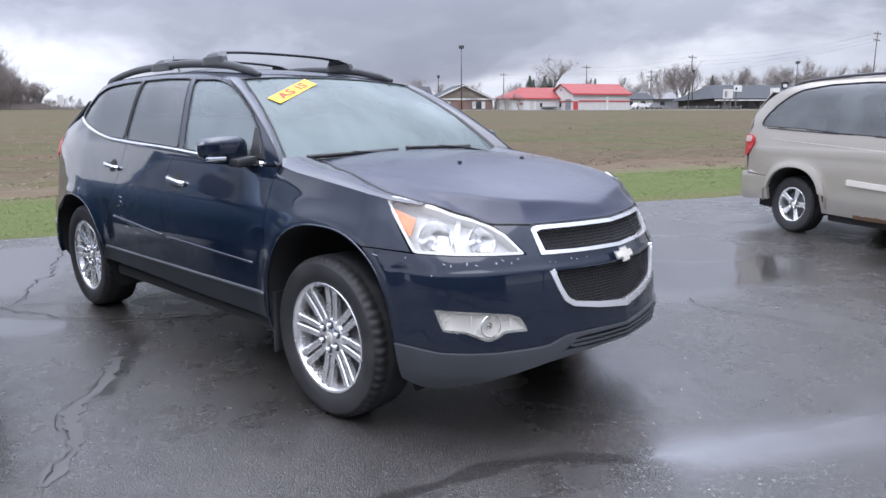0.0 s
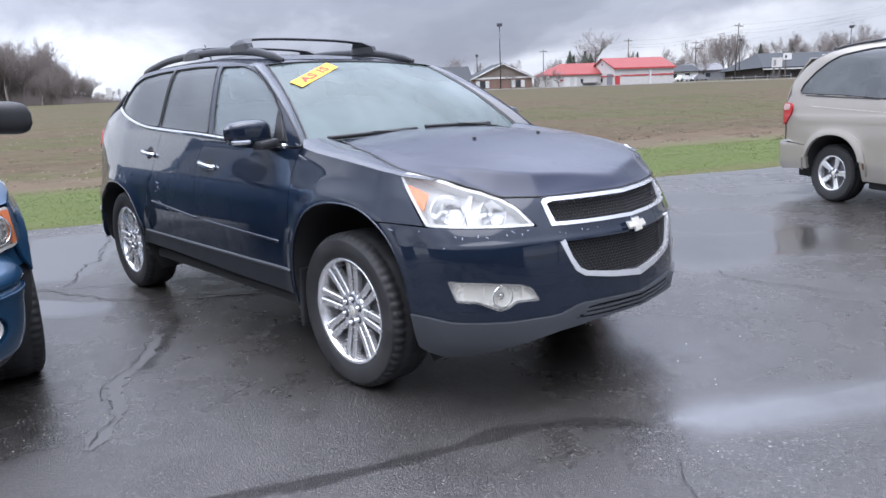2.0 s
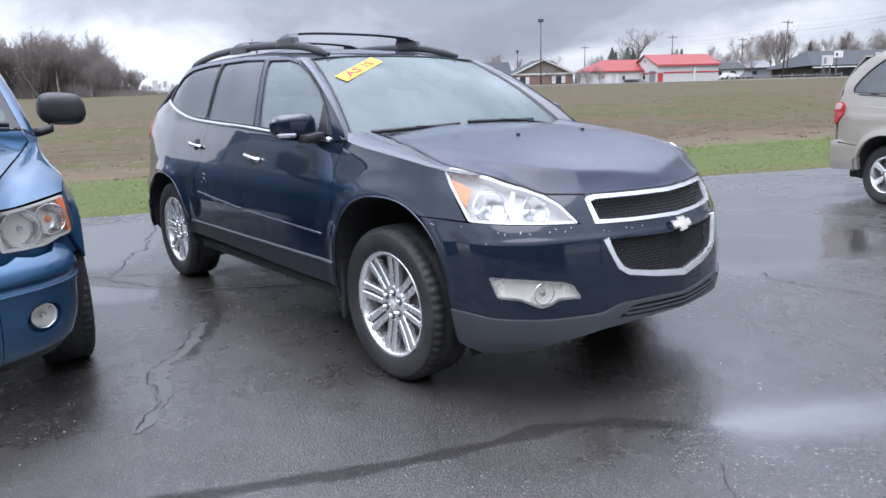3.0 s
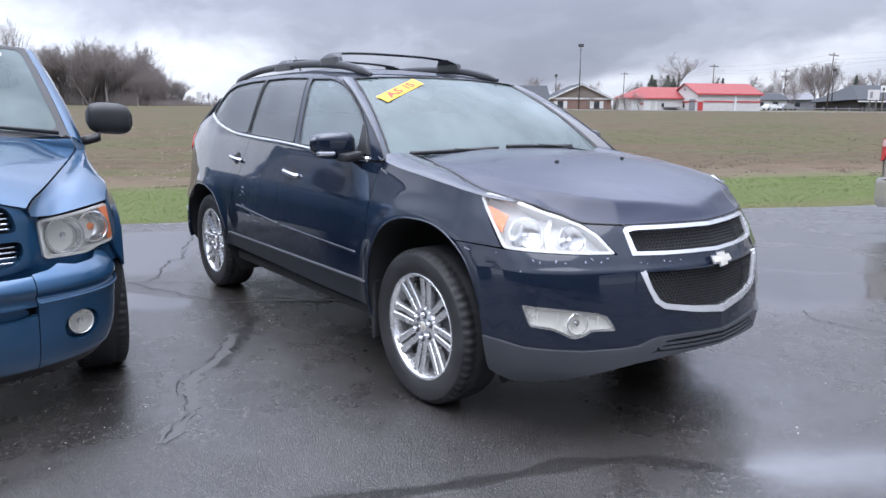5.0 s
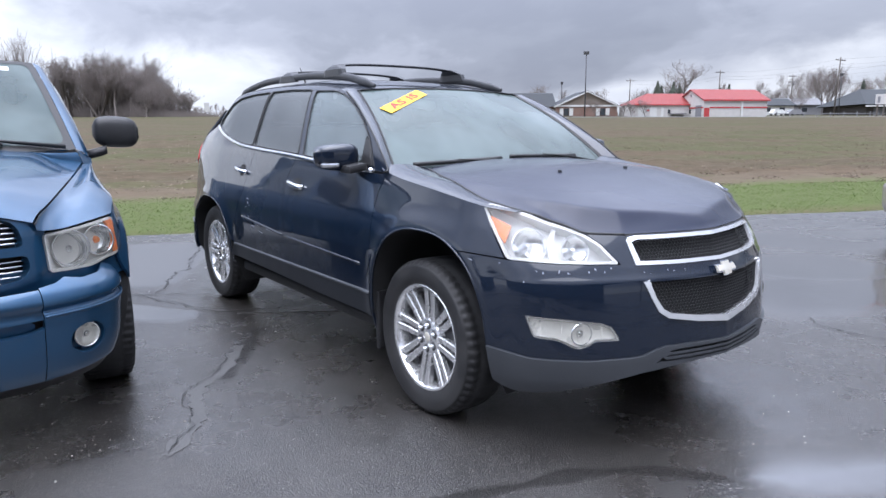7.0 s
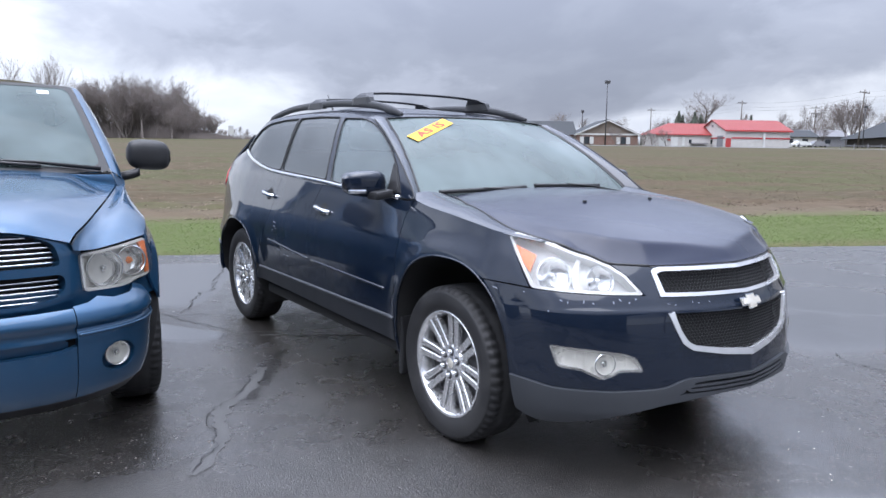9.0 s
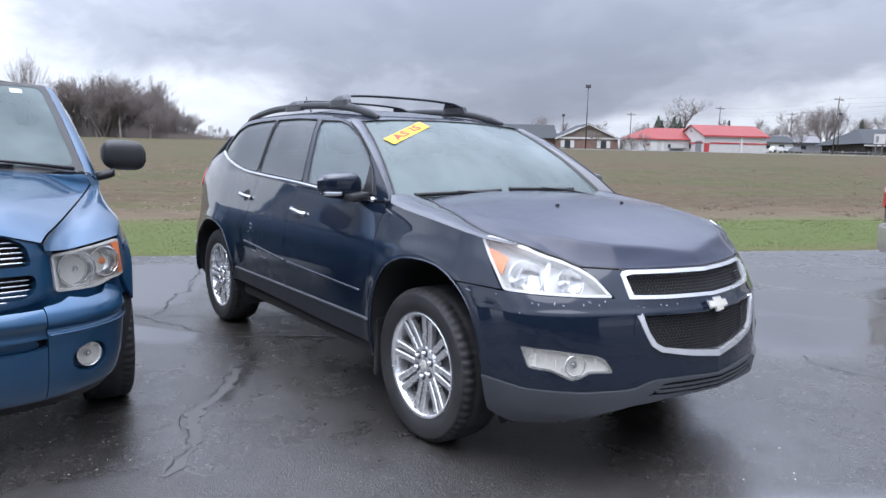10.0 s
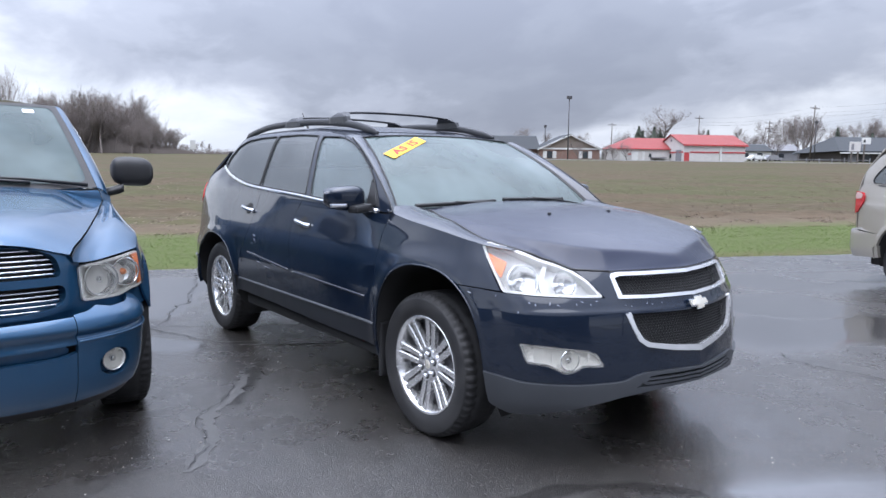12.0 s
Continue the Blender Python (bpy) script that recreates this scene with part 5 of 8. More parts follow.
# roof
roof_c = pchip([-3.95, -3.7, -3.35, -3.05, -2.6, -2.0, -1.5, -1.25, -1.09], [1.52, 1.60, 1.685, 1.728, 1.757, 1.757, 1.722, 1.686, 1.654])
rows = []
for u in np.linspace(0, 1, 70):
    row = []
    xc, xe = -1.088 + (-3.92 + 1.088) * u, -1.084 + (-3.80 + 1.084) * u
    ye, ze = -float(SUV(SUV.sx(xe), roof_edge(xe))[1]), float(roof_edge(xe))
    ye *= 1 - 0.20 * float(smooth(-3.05, -3.75, xe))
    for v in np.linspace(-1, 1, 49):
        a = abs(v)
        x = xc + (xe - xc) * a ** 3 - 0.0 * a
        row.append((x, ye * v, ze + (float(roof_c(x)) - ze) * (1 - a ** 2.9) ** 0.85))
    rows.append(row)
part("roof", grid_mesh("roof", NAVY, np.array(rows), flip=False), suv)
# rear pillars from the side glass back to the tailgate
edge_f = along(np.array([SUV(SUV.sx(x), z) * (1, -1, 1) for x, z in ((-3.262, 1.425), (-3.285, 1.47), (-3.27, 1.54), (-3.20, 1.605), (-3.08, float(roof_edge(-3.08))))]), 24)
edge_r = along(np.array([(-3.80, 0.60, 1.40), (-3.78, 0.57, 1.48), (-3.74, 0.545, 1.54), (-3.66, 0.54, 1.575), (-3.50, 0.57, 1.60)]), 24)
for sg in (-1, 1):
    part("rear_pillar", grid_mesh("rear_pillar", NAVY, np.array([(edge_f * (1 - t) + edge_r * t) * (1, sg, 1) for t in np.linspace(0, 1, 8)]), flip=sg < 0), suv)
# tailgate and rear bumper
part("tailgate", panel_mesh("tailgate", NAVY, [(5.62, 1.56), (5.43, 1.28), (5.43, 0.60), (7.64, 0.60), (7.64, 1.28), (7.45, 1.56)],
                            lambda s, z: SUV(np.where(np.asarray(s) > SUV.s[-1], np.asarray(s) - 2 * SUV.s[-1], s), z), step=0.05, flip=True), suv)
rear_glass_skin = lambda s, z: SUV(np.where(np.asarray(s) > SUV.s[-1], np.asarray(s) - 2 * SUV.s[-1], s), z)
part("rear_window", panel_mesh("rear_window", BLACK, round_corners([(5.78, 1.57), (5.72, 1.22), (7.35, 1.22), (7.29, 1.57)], 0.06), rear_glass_skin, off=0.004, step=0.05, flip=True), suv, "dark rear window")
part("rear_bumper", panel_mesh("rear_bumper", NAVY, [(float(SUV.sx(-3.50)), 0.595), (float(SUV.sx(-3.52)), 0.36), (7.5, 0.36), (7.5, 0.595)], rear_glass_skin, off=0.012, fold=0.03, step=0.05, flip=True), suv)

# wheel wells
for (cx, cz, rx, rz, q), low in ((FRONT_ARCH, 0.29), (REAR_ARCH, 0.30)):
    line = np.array(arch(cx, cz, rx * 1.0, rz * 1.0, q, 0.22, 40))
    for sg in (-1, 1):
        y0 = np.array([-float(SUV(SUV.sx(x), z)[1]) for x, z in line]) - 0.012
        rows = [np.stack([line[:, 0] * 1.0, (y0 - d) * sg, line[:, 1] + 0.0], 1) for d in (0.0, 0.03, 0.2, 0.42)]
        mid = rows[-1].mean(0)
        rows.append(np.stack([np.full(len(line), cx), np.full(len(line), 0.50 * sg), np.full(len(line), 0.45)], 1))
        part("wheel_well", grid_mesh("wheel_well", LINER, np.array(rows), flip=sg > 0), suv)
        lip = np.stack([line[2:-1, 0], (y0[2:-1] + 0.010) * sg, line[2:-1, 1]], 1)
        part("arch_lip", tube_mesh("arch_lip", NAVY, lip, 0.0055, 6), suv)
for sg in (-1, 1):
    part("mud_flap", bm_mesh("mud_flap", box_data(-0.015, 0.015, -0.10, 0.10, -0.16, 0.16, 0.012), BLACK), suv, "black mud flap", Matrix.Translation((-0.395, 0.86 * sg, 0.39)))
part("underbody", box_mesh("underbody", LINER, -3.95, 0.62, -0.66, 0.66, 0.29, 0.52, 0.05), suv)
part("floor_pan", box_mesh("floor_pan", LINER, -2.45, -0.42, -0.93, 0.93, 0.33, 0.40, 0.02), suv)

# mirrors
for sg in (-1, 1):
    rings = []
    for t in np.linspace(-1, 1, 15):
        e = (1 - abs(t) ** 3.2) ** (1 / 2.4)
        y = 1.015 + 0.122 * t
        cxm, czm = -0.690 - 0.030 * (t + 1) / 2, 1.256 + 0.010 * t
        ring = []
        for a in np.linspace(0, 2 * math.pi, 28, endpoint=False):
            c, s = math.cos(a), math.sin(a)
            k4 = (abs(c) ** 4 + abs(s) ** 4) ** (-1 / 4)
            ring.append((cxm + 0.088 * e * k4 * c * (1 if c > 0 else 0.7), y * sg, czm + 0.082 * max(e, 0.25) * k4 * s * (1 - 0.20 * (t + 1) * (s > 0))))
        rings.append(ring)
    mir = part("wing_mirror", loft_mesh("mirror_shell", NAVY, rings), suv, "navy door mirror with a chrome strip")
    part("mirror_strip", bm_mesh("mirror_strip", box_data(-0.012, 0.012, -0.050, 0.050, -0.012, 0.012, 0.008), CHROME), mir, "", Matrix.Translation((-0.640, 1.082 * sg, 1.208)) @ Euler((0, 0, radians(12 * sg))).to_matrix().to_4x4())
    part("mirror_foot", bm_mesh("mirror_foot", box_data(-0.06, 0.06, -0.055, 0.06, -0.022, 0.022, 0.015), BLACK), mir, "", Matrix.Translation((-0.60, 0.965 * sg, 1.192)) @ Euler((radians(-8 * sg), 0, 0)).to_matrix().to_4x4())
    part("mirror_glass", bm_mesh("mirror_glass", box_data(-0.004, 0.004, -0.070, 0.070, -0.045, 0.045, 0.003), CHROME), mir, "", Matrix.Translation((-0.752, 1.010 * sg, 1.250)))
    # handles
    for x, z, door in ((-1.37, 1.053, doors_f), (-2.345, 1.101, doors_r)):
        y = float(SUV(SUV.sx(x), z)[1])
        h = [(x + d, sg * (abs(y) + 0.004 + 0.028 * (1 - (d / 0.103) ** 4)), z - 0.035 * d / 0.25) for d in np.linspace(-0.100, 0.100, 16)]
        ob = door[0 if sg < 0 else 1]
        part("door_handle", tube_mesh("door_handle", CHROME, h, 0.0150, 8, squash=1.1), ob, "chrome door handle")
        cup = [(SUV.sx(x) + 0.055 * math.cos(a) - 0.0, z + 0.042 * math.sin(a)) for a in np.linspace(0, 2 * math.pi, 20, endpoint=False)]
        part("handle_cup", panel_mesh("handle_cup", LINER, cup, SUV if sg < 0 else skin_left, off=0.002, fold=0, step=0.012, flip=sg < 0), ob)

# roof rails and cross bars
for sg in (-1, 1):
    rp = spline([(-1.10, 0.520 * sg, 1.655), (-1.25, 0.515 * sg, 1.690), (-1.536, 0.510 * sg, 1.738), (-2.1, 0.505 * sg, 1.773), (-2.74, 0.505 * sg, 1.771), (-3.05, 0.508 * sg, 1.748), (-3.30, 0.512 * sg, 1.710), (-3.42, 0.515 * sg, 1.675)])
    tap = np.interp(np.linspace(0, 1, len(rp)), [0, 0.12, 0.9, 1], [0.008, 0.0165, 0.0165, 0.006])
    part("roof_rail", tube_mesh("roof_rail", RAILS, rp + (0, 0, 0.005), tap, 12, squash=1.6), suv, "satin black roof rail")
for x, z in ((-1.66, 1.836), (-2.42, 1.834)):
    ys = np.linspace(-0.46, 0.46, 30)
    path = np.stack([np.full(30, x), ys, z - 0.010 * (ys / 0.46) ** 4 + 0.006 * (1 - (ys / 0.46) ** 2)], 1)
    bar = part("cross_bar", tube_mesh("cross_bar", RAILS, path, 0.026, 10, squash=0.36), suv, "black aero cross bar")
    for sg in (-1, 1):
        rings = [[(x + a * dx, (yc + b * dy) * sg, zz) for a, b in ((-1, -0.7), (-0.7, -1), (0.7, -1), (1, -0.7), (1, 0.7), (0.7, 1), (-0.7, 1), (-1, 0.7))]
                 for zz, dx, yc, dy in ((1.750, 0.150, 0.505, 0.022), (1.795, 0.125, 0.502, 0.024), (z - 0.022, 0.082, 0.484, 0.030), (z - 0.008, 0.055, 0.468, 0.030))]
        part("bar_foot", loft_mesh("bar_foot", RAILS, rings, smooth_faces=False), bar)
part("aerial", tube_mesh("aerial", BLACK, [(-3.15, 0.0, 1.735), (-3.18, 0, 1.80), (-3.26, 0, 1.90), (-3.29, 0, 1.94)], [0.02, 0.010, 0.005, 0.004], 8), suv, "short black roof aerial")

# wipers
for ys, ye, tip in ((-0.10, -0.68, 0.05), (0.52, -0.02, 0.09)):
    us = np.linspace(ys / 0.785, ye / 0.785, 16)
    vs = np.linspace(0.075, tip, 16)
    P = screen(us, vs) + (0.012, 0, 0.016)
    wp = part("wiper", tube_mesh("wiper_blade", BLACK, P, 0.0135, 6), suv, "black windscreen wiper")
    base = screen(us[0] * 1.25 if ys > 0 else us[0] + 0.28, 0.0) + (0.02, 0, 0.012)
    part("wiper_arm", tube_mesh("wiper_arm", BLACK, [base, base * 0.4 + P[6] * 0.6 + (0, 0, 0.014), P[8] + (0.004, 0, 0.010)], [0.013, 0.008, 0.006], 6), wp)

# cabin: dashboard, seats, wheel, mirror
rings = []
for y in np.linspace(-0.72, 0.72, 15):
    a = abs(y) / 0.72
    rings.append([(-0.42 - 0.09 * a * a, y, 1.10), (-0.55, y, 1.145), (-0.80, y, 1.12 + 0.03 * math.exp(-((y - 0.36) / 0.2) ** 2)), (-0.92, y, 1.04), (-0.90, y, 0.75), (-0.5, y, 0.70)])
part("dashboard", loft_mesh("dashboard", CABIN, rings), suv, "grey dashboard")


def car_seat(x, y, z, parent, wide=0.5):
    s = part("seat", bm_mesh("seat", box_data(-0.27, 0.25, -wide / 2, wide / 2, -0.10, 0.10, 0.06), SEAT, True), parent, "grey cloth seat", Matrix.Translation((x, y, z)))
    part("backrest", bm_mesh("backrest", box_data(-0.09, 0.09, -wide / 2, wide / 2, 0.0, 0.62, 0.06), SEAT, True), s, "", Matrix.Translation((-0.28, 0, 0.03)) @ Euler((0, radians(-14), 0)).to_matrix().to_4x4())
    part("headrest", bm_mesh("headrest", box_data(-0.055, 0.055, -0.13, 0.13, 0.0, 0.19, 0.05), SEAT, True), s, "", Matrix.Translation((-0.45, 0, 0.66)))


for x, y in ((-1.38, -0.39), (-1.38, 0.39), (-2.35, -0.36), (-2.35, 0.36)):
    car_seat(x, y, 0.78, suv)
rim = [(0.185 + 0.015 * math.cos(a), 0.015 * math.sin(a)) for a in np.linspace(0, 2 * math.pi, 9)]
part("steering_wheel", lathe_mesh("steering_wheel", BLACK, rim, 32, "z"), suv, "", Matrix.Translation((-1.0, 0.38, 1.06)) @ Euler((0, radians(66), 0)).to_matrix().to_4x4())
part("rear_view_mirror", bm_mesh("rear_view_mirror", box_data(-0.02, 0.02, -0.12, 0.12, -0.035, 0.035, 0.015), BLACK), suv, "", Matrix.Translation((-1.02, 0.02, 1.56)))
part("console", box_mesh("console", CABIN, -1.6, -0.85, -0.13, 0.13, 0.55, 0.92, 0.03), suv)
part("headliner", grid_mesh("headliner", CABIN, np.array([[(x, y, float(roof_c(x)) - 0.045 - 0.09 * (y / 0.72) ** 2) for y in np.linspace(-0.70, 0.70, 9)] for x in np.linspace(-1.15, -3.05, 20)]), flip=True), suv)

# sale sticker across a corner of the windscreen
c0, c1 = np.array((-0.836, -0.612, 1.487)), np.array((-1.034, -0.218, 1.614))


def screen_uv(p):
    """(u, v) of the windscreen nearest to a place."""
    U, Vv = np.meshgrid(np.linspace(-1, 1, 161), np.linspace(0, 1, 161), indexing="ij")
    d = np.linalg.norm(screen(U, Vv) - p, axis=-1)
    i = np.unravel_index(np.argmin(d), d.shape)
    return np.array((U[i], Vv[i]))


a_st, b_st = screen(*screen_uv(c0)), screen(*screen_uv(c1))
ex = (b_st - a_st) / np.linalg.norm(b_st - a_st)
mid = (a_st + b_st) / 2
uv0 = screen_uv(mid)
nrm = np.cross(screen(uv0[0] + 0.01, uv0[1]) - screen(uv0[0] - 0.01, uv0[1]), screen(uv0[0], uv0[1] + 0.01) - screen(uv0[0], uv0[1] - 0.01))
nrm /= np.linalg.norm(nrm)
ey = np.cross(nrm, ex)
m_st = Matrix(((*[ex[0], ey[0], nrm[0]], mid[0] + nrm[0] * 0.007), (*[ex[1], ey[1], nrm[1]], mid[1] + nrm[1] * 0.007), (*[ex[2], ey[2], nrm[2]], mid[2] + nrm[2] * 0.007), (0, 0, 0, 1)))
L_st = np.linalg.norm(b_st - a_st)
sticker = thing("price_sticker", "yellow AS IS sticker with red letters on the windscreen", "sticker", m=m_st, me=box_mesh("price_sticker", YELLOW, -L_st / 2, L_st / 2, -0.041, 0.041, -0.0012, 0.0))
txt = bpy.data.curves.new("letters", "FONT")
txt.body, txt.size, txt.align_x, txt.align_y, txt.extrude, txt.offset = "AS IS", 0.088, "CENTER", "CENTER", 0.0006, 0.0036
txt.space_character = 1.12
txt.materials.append(RED_INK)
part("letters", txt, sticker, "red letters AS IS", Matrix.Translation((0, 0.0, 0.0008)) @ Matrix.Diagonal((1.50, 0.86, 1.0, 1.0)))


# ---- wheels ----
def tyre_mesh(name, radius, rim, half, blocks=56):
    """A tyre with shoulder blocks and grooves; its outer side looks towards -y."""
    d = radius - rim
    prof = [(rim - 0.004, -half * 0.80), (rim + 0.012, -half * 0.90), (rim + d * 0.30, -half * 0.985), (rim + d * 0.50, -half), (rim + d * 0.72, -half * 0.985), (rim + d * 0.80, -half * 0.965),
            (rim + d * 0.805, -half * 0.945), (radius - 0.012, -half * 0.875), (radius - 0.004, -half * 0.76), (radius - 0.001, -half * 0.56), (radius, -half * 0.47), (radius, -half * 0.40), (radius, -half * 0.06), (radius, half * 0.06),
            (radius, half * 0.40), (radius, half * 0.47), (radius - 0.001, half * 0.56), (radius - 0.004, half * 0.76), (radius - 0.012, half * 0.875), (rim + d * 0.72, half * 0.985), (rim + d * 0.5, half), (rim + 0.012, half * 0.9), (rim - 0.004, half * 0.8)]
    n = blocks * 4

    def bump(i, j):
        if j in (10, 11, 14, 15):
            return -0.008 if j in (10, 15) else 0.0
        if j in (7, 8, 9, 16, 17, 18):
            return (-0.013 if j in (7, 18) else -0.011) if i % 4 == 0 else 0.0
        if j in (12, 13):
            return -0.005 if (i + j) % 8 == 0 else 0.0
        return 0.0
    return lathe_mesh(name, TYRE, prof, n, "y", bump)


def spoke_mesh(name, mat, r0, r1, off0, off1, w0, w1, y0, y1, thick):
    """One spoke lying along +z, its face towards -y."""
    rings = []
    for t in np.linspace(0, 1, 7):
        r, o, w = r0 + (r1 - r0) * t, off0 + (off1 - off0) * t, w0 + (w1 - w0) * t
        y = y0 + (y1 - y0) * t ** 1.6
        rings.append([(o - w / 2, y + 0.004, r), (o - w / 2 * 0.72, y, r), (o + w / 2 * 0.72, y, r), (o + w / 2, y + 0.004, r), (o + w / 2 * 0.8, y + thick, r), (o - w / 2 * 0.8, y + thick, r)])
    return loft_mesh(name, mat, rings, smooth_faces=False)


def alloy_wheel(parent, m, radius, rim, half, pairs, lugs, twin=True, meshes={}):
    key = (radius, rim, pairs)
    if key not in meshes:
        hs = 1.0 if twin else 0.62
        barrel = [(rim - 0.002, -half * 0.80), (rim + 0.006, -half * 0.86), (rim + 0.004, -half * 0.90), (rim - 0.008, -half * 0.86), (rim - 0.016, -half * 0.70), (rim - 0.024, -half * 0.3), (rim - 0.03, half * 0.6), (rim - 0.01, half * 0.8)]
        if twin:
            sp = [spoke_mesh("spoke", ALLOY, 0.085, rim - 0.010, o * 0.75, o, 0.030, 0.037, -half * 0.66, -half * 0.80, 0.034) for o in (-0.027, 0.027)]
        else:
            sp = [spoke_mesh("spoke", ALLOY, 0.045, rim - 0.008, 0, 0, 0.050, 0.074, -half * 0.58, -half * 0.74, 0.03)]
        web = spoke_mesh("spoke_web", STEEL, 0.055, rim * 0.62, 0, 0, 0.05, 0.03, -half * 0.50, -half * 0.62, 0.02)
        hub = lathe_mesh("hub", ALLOY, [(0.001, -half * 0.70), (0.030 * hs, -half * 0.70), (0.034 * hs, -half * 0.68), (0.086 * hs, -half * 0.675), (0.096 * hs, -half * 0.62), (0.098 * hs, -half * 0.1)], 40)
        cap = lathe_mesh("hub_cap", GOLD, [(0.001, -half * 0.735), (0.020, -half * 0.73), (0.026, -half * 0.69)], 24)
        nut = lathe_mesh("lug_nut", CHROME, [(0.001, -0.022), (0.008, -0.021), (0.011, -0.014), (0.012, 0.0)], 12)
        recess = lathe_mesh("lug_recess", STEEL, [(0.001, -0.001), (0.021, -0.001), (0.023, 0.004)], 20)
        disc = lathe_mesh("brake_disc", STEEL, [(0.03, -half * 0.36), (rim * 0.70, -half * 0.36), (rim * 0.72, -half * 0.26), (rim * 0.95, -half * 0.2), (0.06, 0.03)], 40)
        meshes[key] = (tyre_mesh("tyre", radius, rim, half), lathe_mesh("rim", ALLOY, barrel, 64), sp, web, hub, cap, nut, disc, recess)
    ty, ri, sp, web, hub, cap, nut, disc, recess = meshes[key]
    w = new("wheel", None)
    w.parent, w.matrix_basis = parent, m
    w["label"] = "bright alloy wheel with a black tyre"
    part("tyre", ty, w)
    part("rim", ri, w)
    part("hub", hub, w)
    part("hub_cap", cap, w)
    part("brake_disc", disc, w)
    for i in range(pairs):
        r = Matrix.Rotation(2 * math.pi * i / pairs, 4, "Y")
        for s in sp:
            part("spoke", s, w, "", r)
        if twin:
            part("spoke_web", web, w, "", r)
    for i in range(lugs):
        a = 2 * math.pi * (i + 0.5) / lugs
        part("lug_recess", recess, w, "", Matrix.Translation(((rim * 0.235) * math.cos(a), -half * 0.678, (rim * 0.235) * math.sin(a))))
        part("lug_nut", nut, w, "", Matrix.Translation(((rim * 0.235) * math.cos(a), -half * 0.675, (rim * 0.235) * math.sin(a))))
    return w


for x in (0.0, -3.02):
    for sg in (-1, 1):
        turn = Matrix.Identity(4) if sg < 0 else Matrix.Rotation(math.pi, 4, "Z")
        alloy_wheel(suv, Matrix.Translation((x, 0.818 * sg, 0.385)) @ turn @ Matrix.Rotation(0.13 if x > -1 else 0.02, 4, "Y"), 0.389, 0.262, 0.128, 8, 6)

scuffs([(float(SUV.sx(x)), z, ln, ht, tl) for x, z, ln, ht, tl in ((-2.14, 0.905, 0.06, 0.012, 0.004), (-2.13, 0.875, 0.03, 0.02, 0.006), (-2.17, 0.845, 0.05, 0.010, -0.006), (-2.10, 0.86, 0.02, 0.008, 0.004), (-1.98, 0.735, 0.14, 0.006, 0.004),
        (-2.05, 0.715, 0.10, 0.006, 0.003), (-1.78, 0.722, 0.10, 0.005, 0.003), (-2.12, 0.775, 0.05, 0.008, 0.01), (-1.90, 0.690, 0.12, 0.005, 0.004))], doors_r[0], 8)


# ---- the blue pickup: x ahead from its front axle, y to its left ----
PICKUP_AT = pose(-1.637, -2.956, 0, 0, 0, -5.58)
TRUCK_ARCH, TRUCK_ARCH_R = (0.0, 0.42, 0.50, 0.52, 2.3), (-3.57, 0.42, 0.50, 0.50, 2.3)
TRUCK = Wrap([(0.915, 0), (0.905, 0.30), (0.865, 0.50), (0.79, 0.64), (0.675, 0.815), (0.55, 0.922), (0.40, 0.961), (0.1, 0.977), (-0.5, 0.979), (-1.5, 0.979), (-2.8, 0.979), (-3.57, 0.98), (-4.3, 0.97), (-4.66, 0.93), (-4.74, 0.6), (-4.76, 0)],
             nose=([0.4, 0.7, 0.95, 1.05, 1.12, 1.3], [0.0, 0.0, -0.008, -0.03, -0.07, -0.2]),
             flank=([0.35, 0.5, 0.62, 0.80, 0.95, 1.05, 1.12, 1.20, 1.28, 1.45, 1.60, 1.75, 1.84], [-0.05, -0.015, 0.0, 0.0, -0.012, -0.030, -0.052, -0.085, -0.115, -0.175, -0.23, -0.29, -0.36]),
             corner=([0.4, 0.8, 1.0, 1.1], [0, 0, -0.02, -0.06]), tail=([0.3, 0.5, 1.2, 1.3], [0, 0, 0, 0]),
             bands=(0.60, 1.30, 5.4, 5.7), arches=(TRUCK_ARCH, TRUCK_ARCH_R), flare=0.028)
BUMP = Wrap([(1.02, 0), (1.01, 0.35), (0.972, 0.55), (0.887, 0.735), (0.767, 0.858), (0.64, 0.914), (0.50, 0.938), (0.30, 0.943), (-0.5, 0.943), (-1, 0.85), (-1.1, 0)],
            nose=([0.24, 0.30, 0.36, 0.45, 0.555, 0.600, 0.618, 0.632, 0.665, 0.70, 0.745, 0.80], [-0.13, -0.07, -0.035, -0.012, -0.002, 0.004, 0.002, -0.014, 0.010, 0.0, -0.042, -0.13]),
            flank=([0.24, 0.30, 0.36, 0.45, 0.555, 0.600, 0.618, 0.632, 0.665, 0.70, 0.745, 0.80], [-0.12, -0.07, -0.045, -0.03, -0.022, -0.018, -0.020, -0.034, -0.012, -0.025, -0.048, -0.09]),
            corner=([0.2, 0.9], [0, 0]), tail=([0.2, 0.9], [0, 0]), bands=(0.9, 1.4, 3.0, 3.4))

pickup = thing("pickup_truck", "metallic blue pickup truck with chrome grille bars", "truck", m=PICKUP_AT)


def truck_left(s, z):
    return TRUCK(-np.asarray(s, float), z)


def two(name, mat, outline, skins, parent, label="", holes=(), **kw):
    out = []
    for skin, fl in skins:
        out.append(part(name, panel_mesh(name, mat, outline, skin, holes=holes, flip=fl, **kw), parent, label))
    return out


TS = ((TRUCK, True), (truck_left, False))
BS = ((BUMP, True), (lambda s, z: BUMP(-np.asarray(s, float), z), False))


def flank_of(wrap, pts):
    p = np.array(pts, float)
    return np.stack([wrap.sx(p[:, 0]), p[:, 1]], 1)


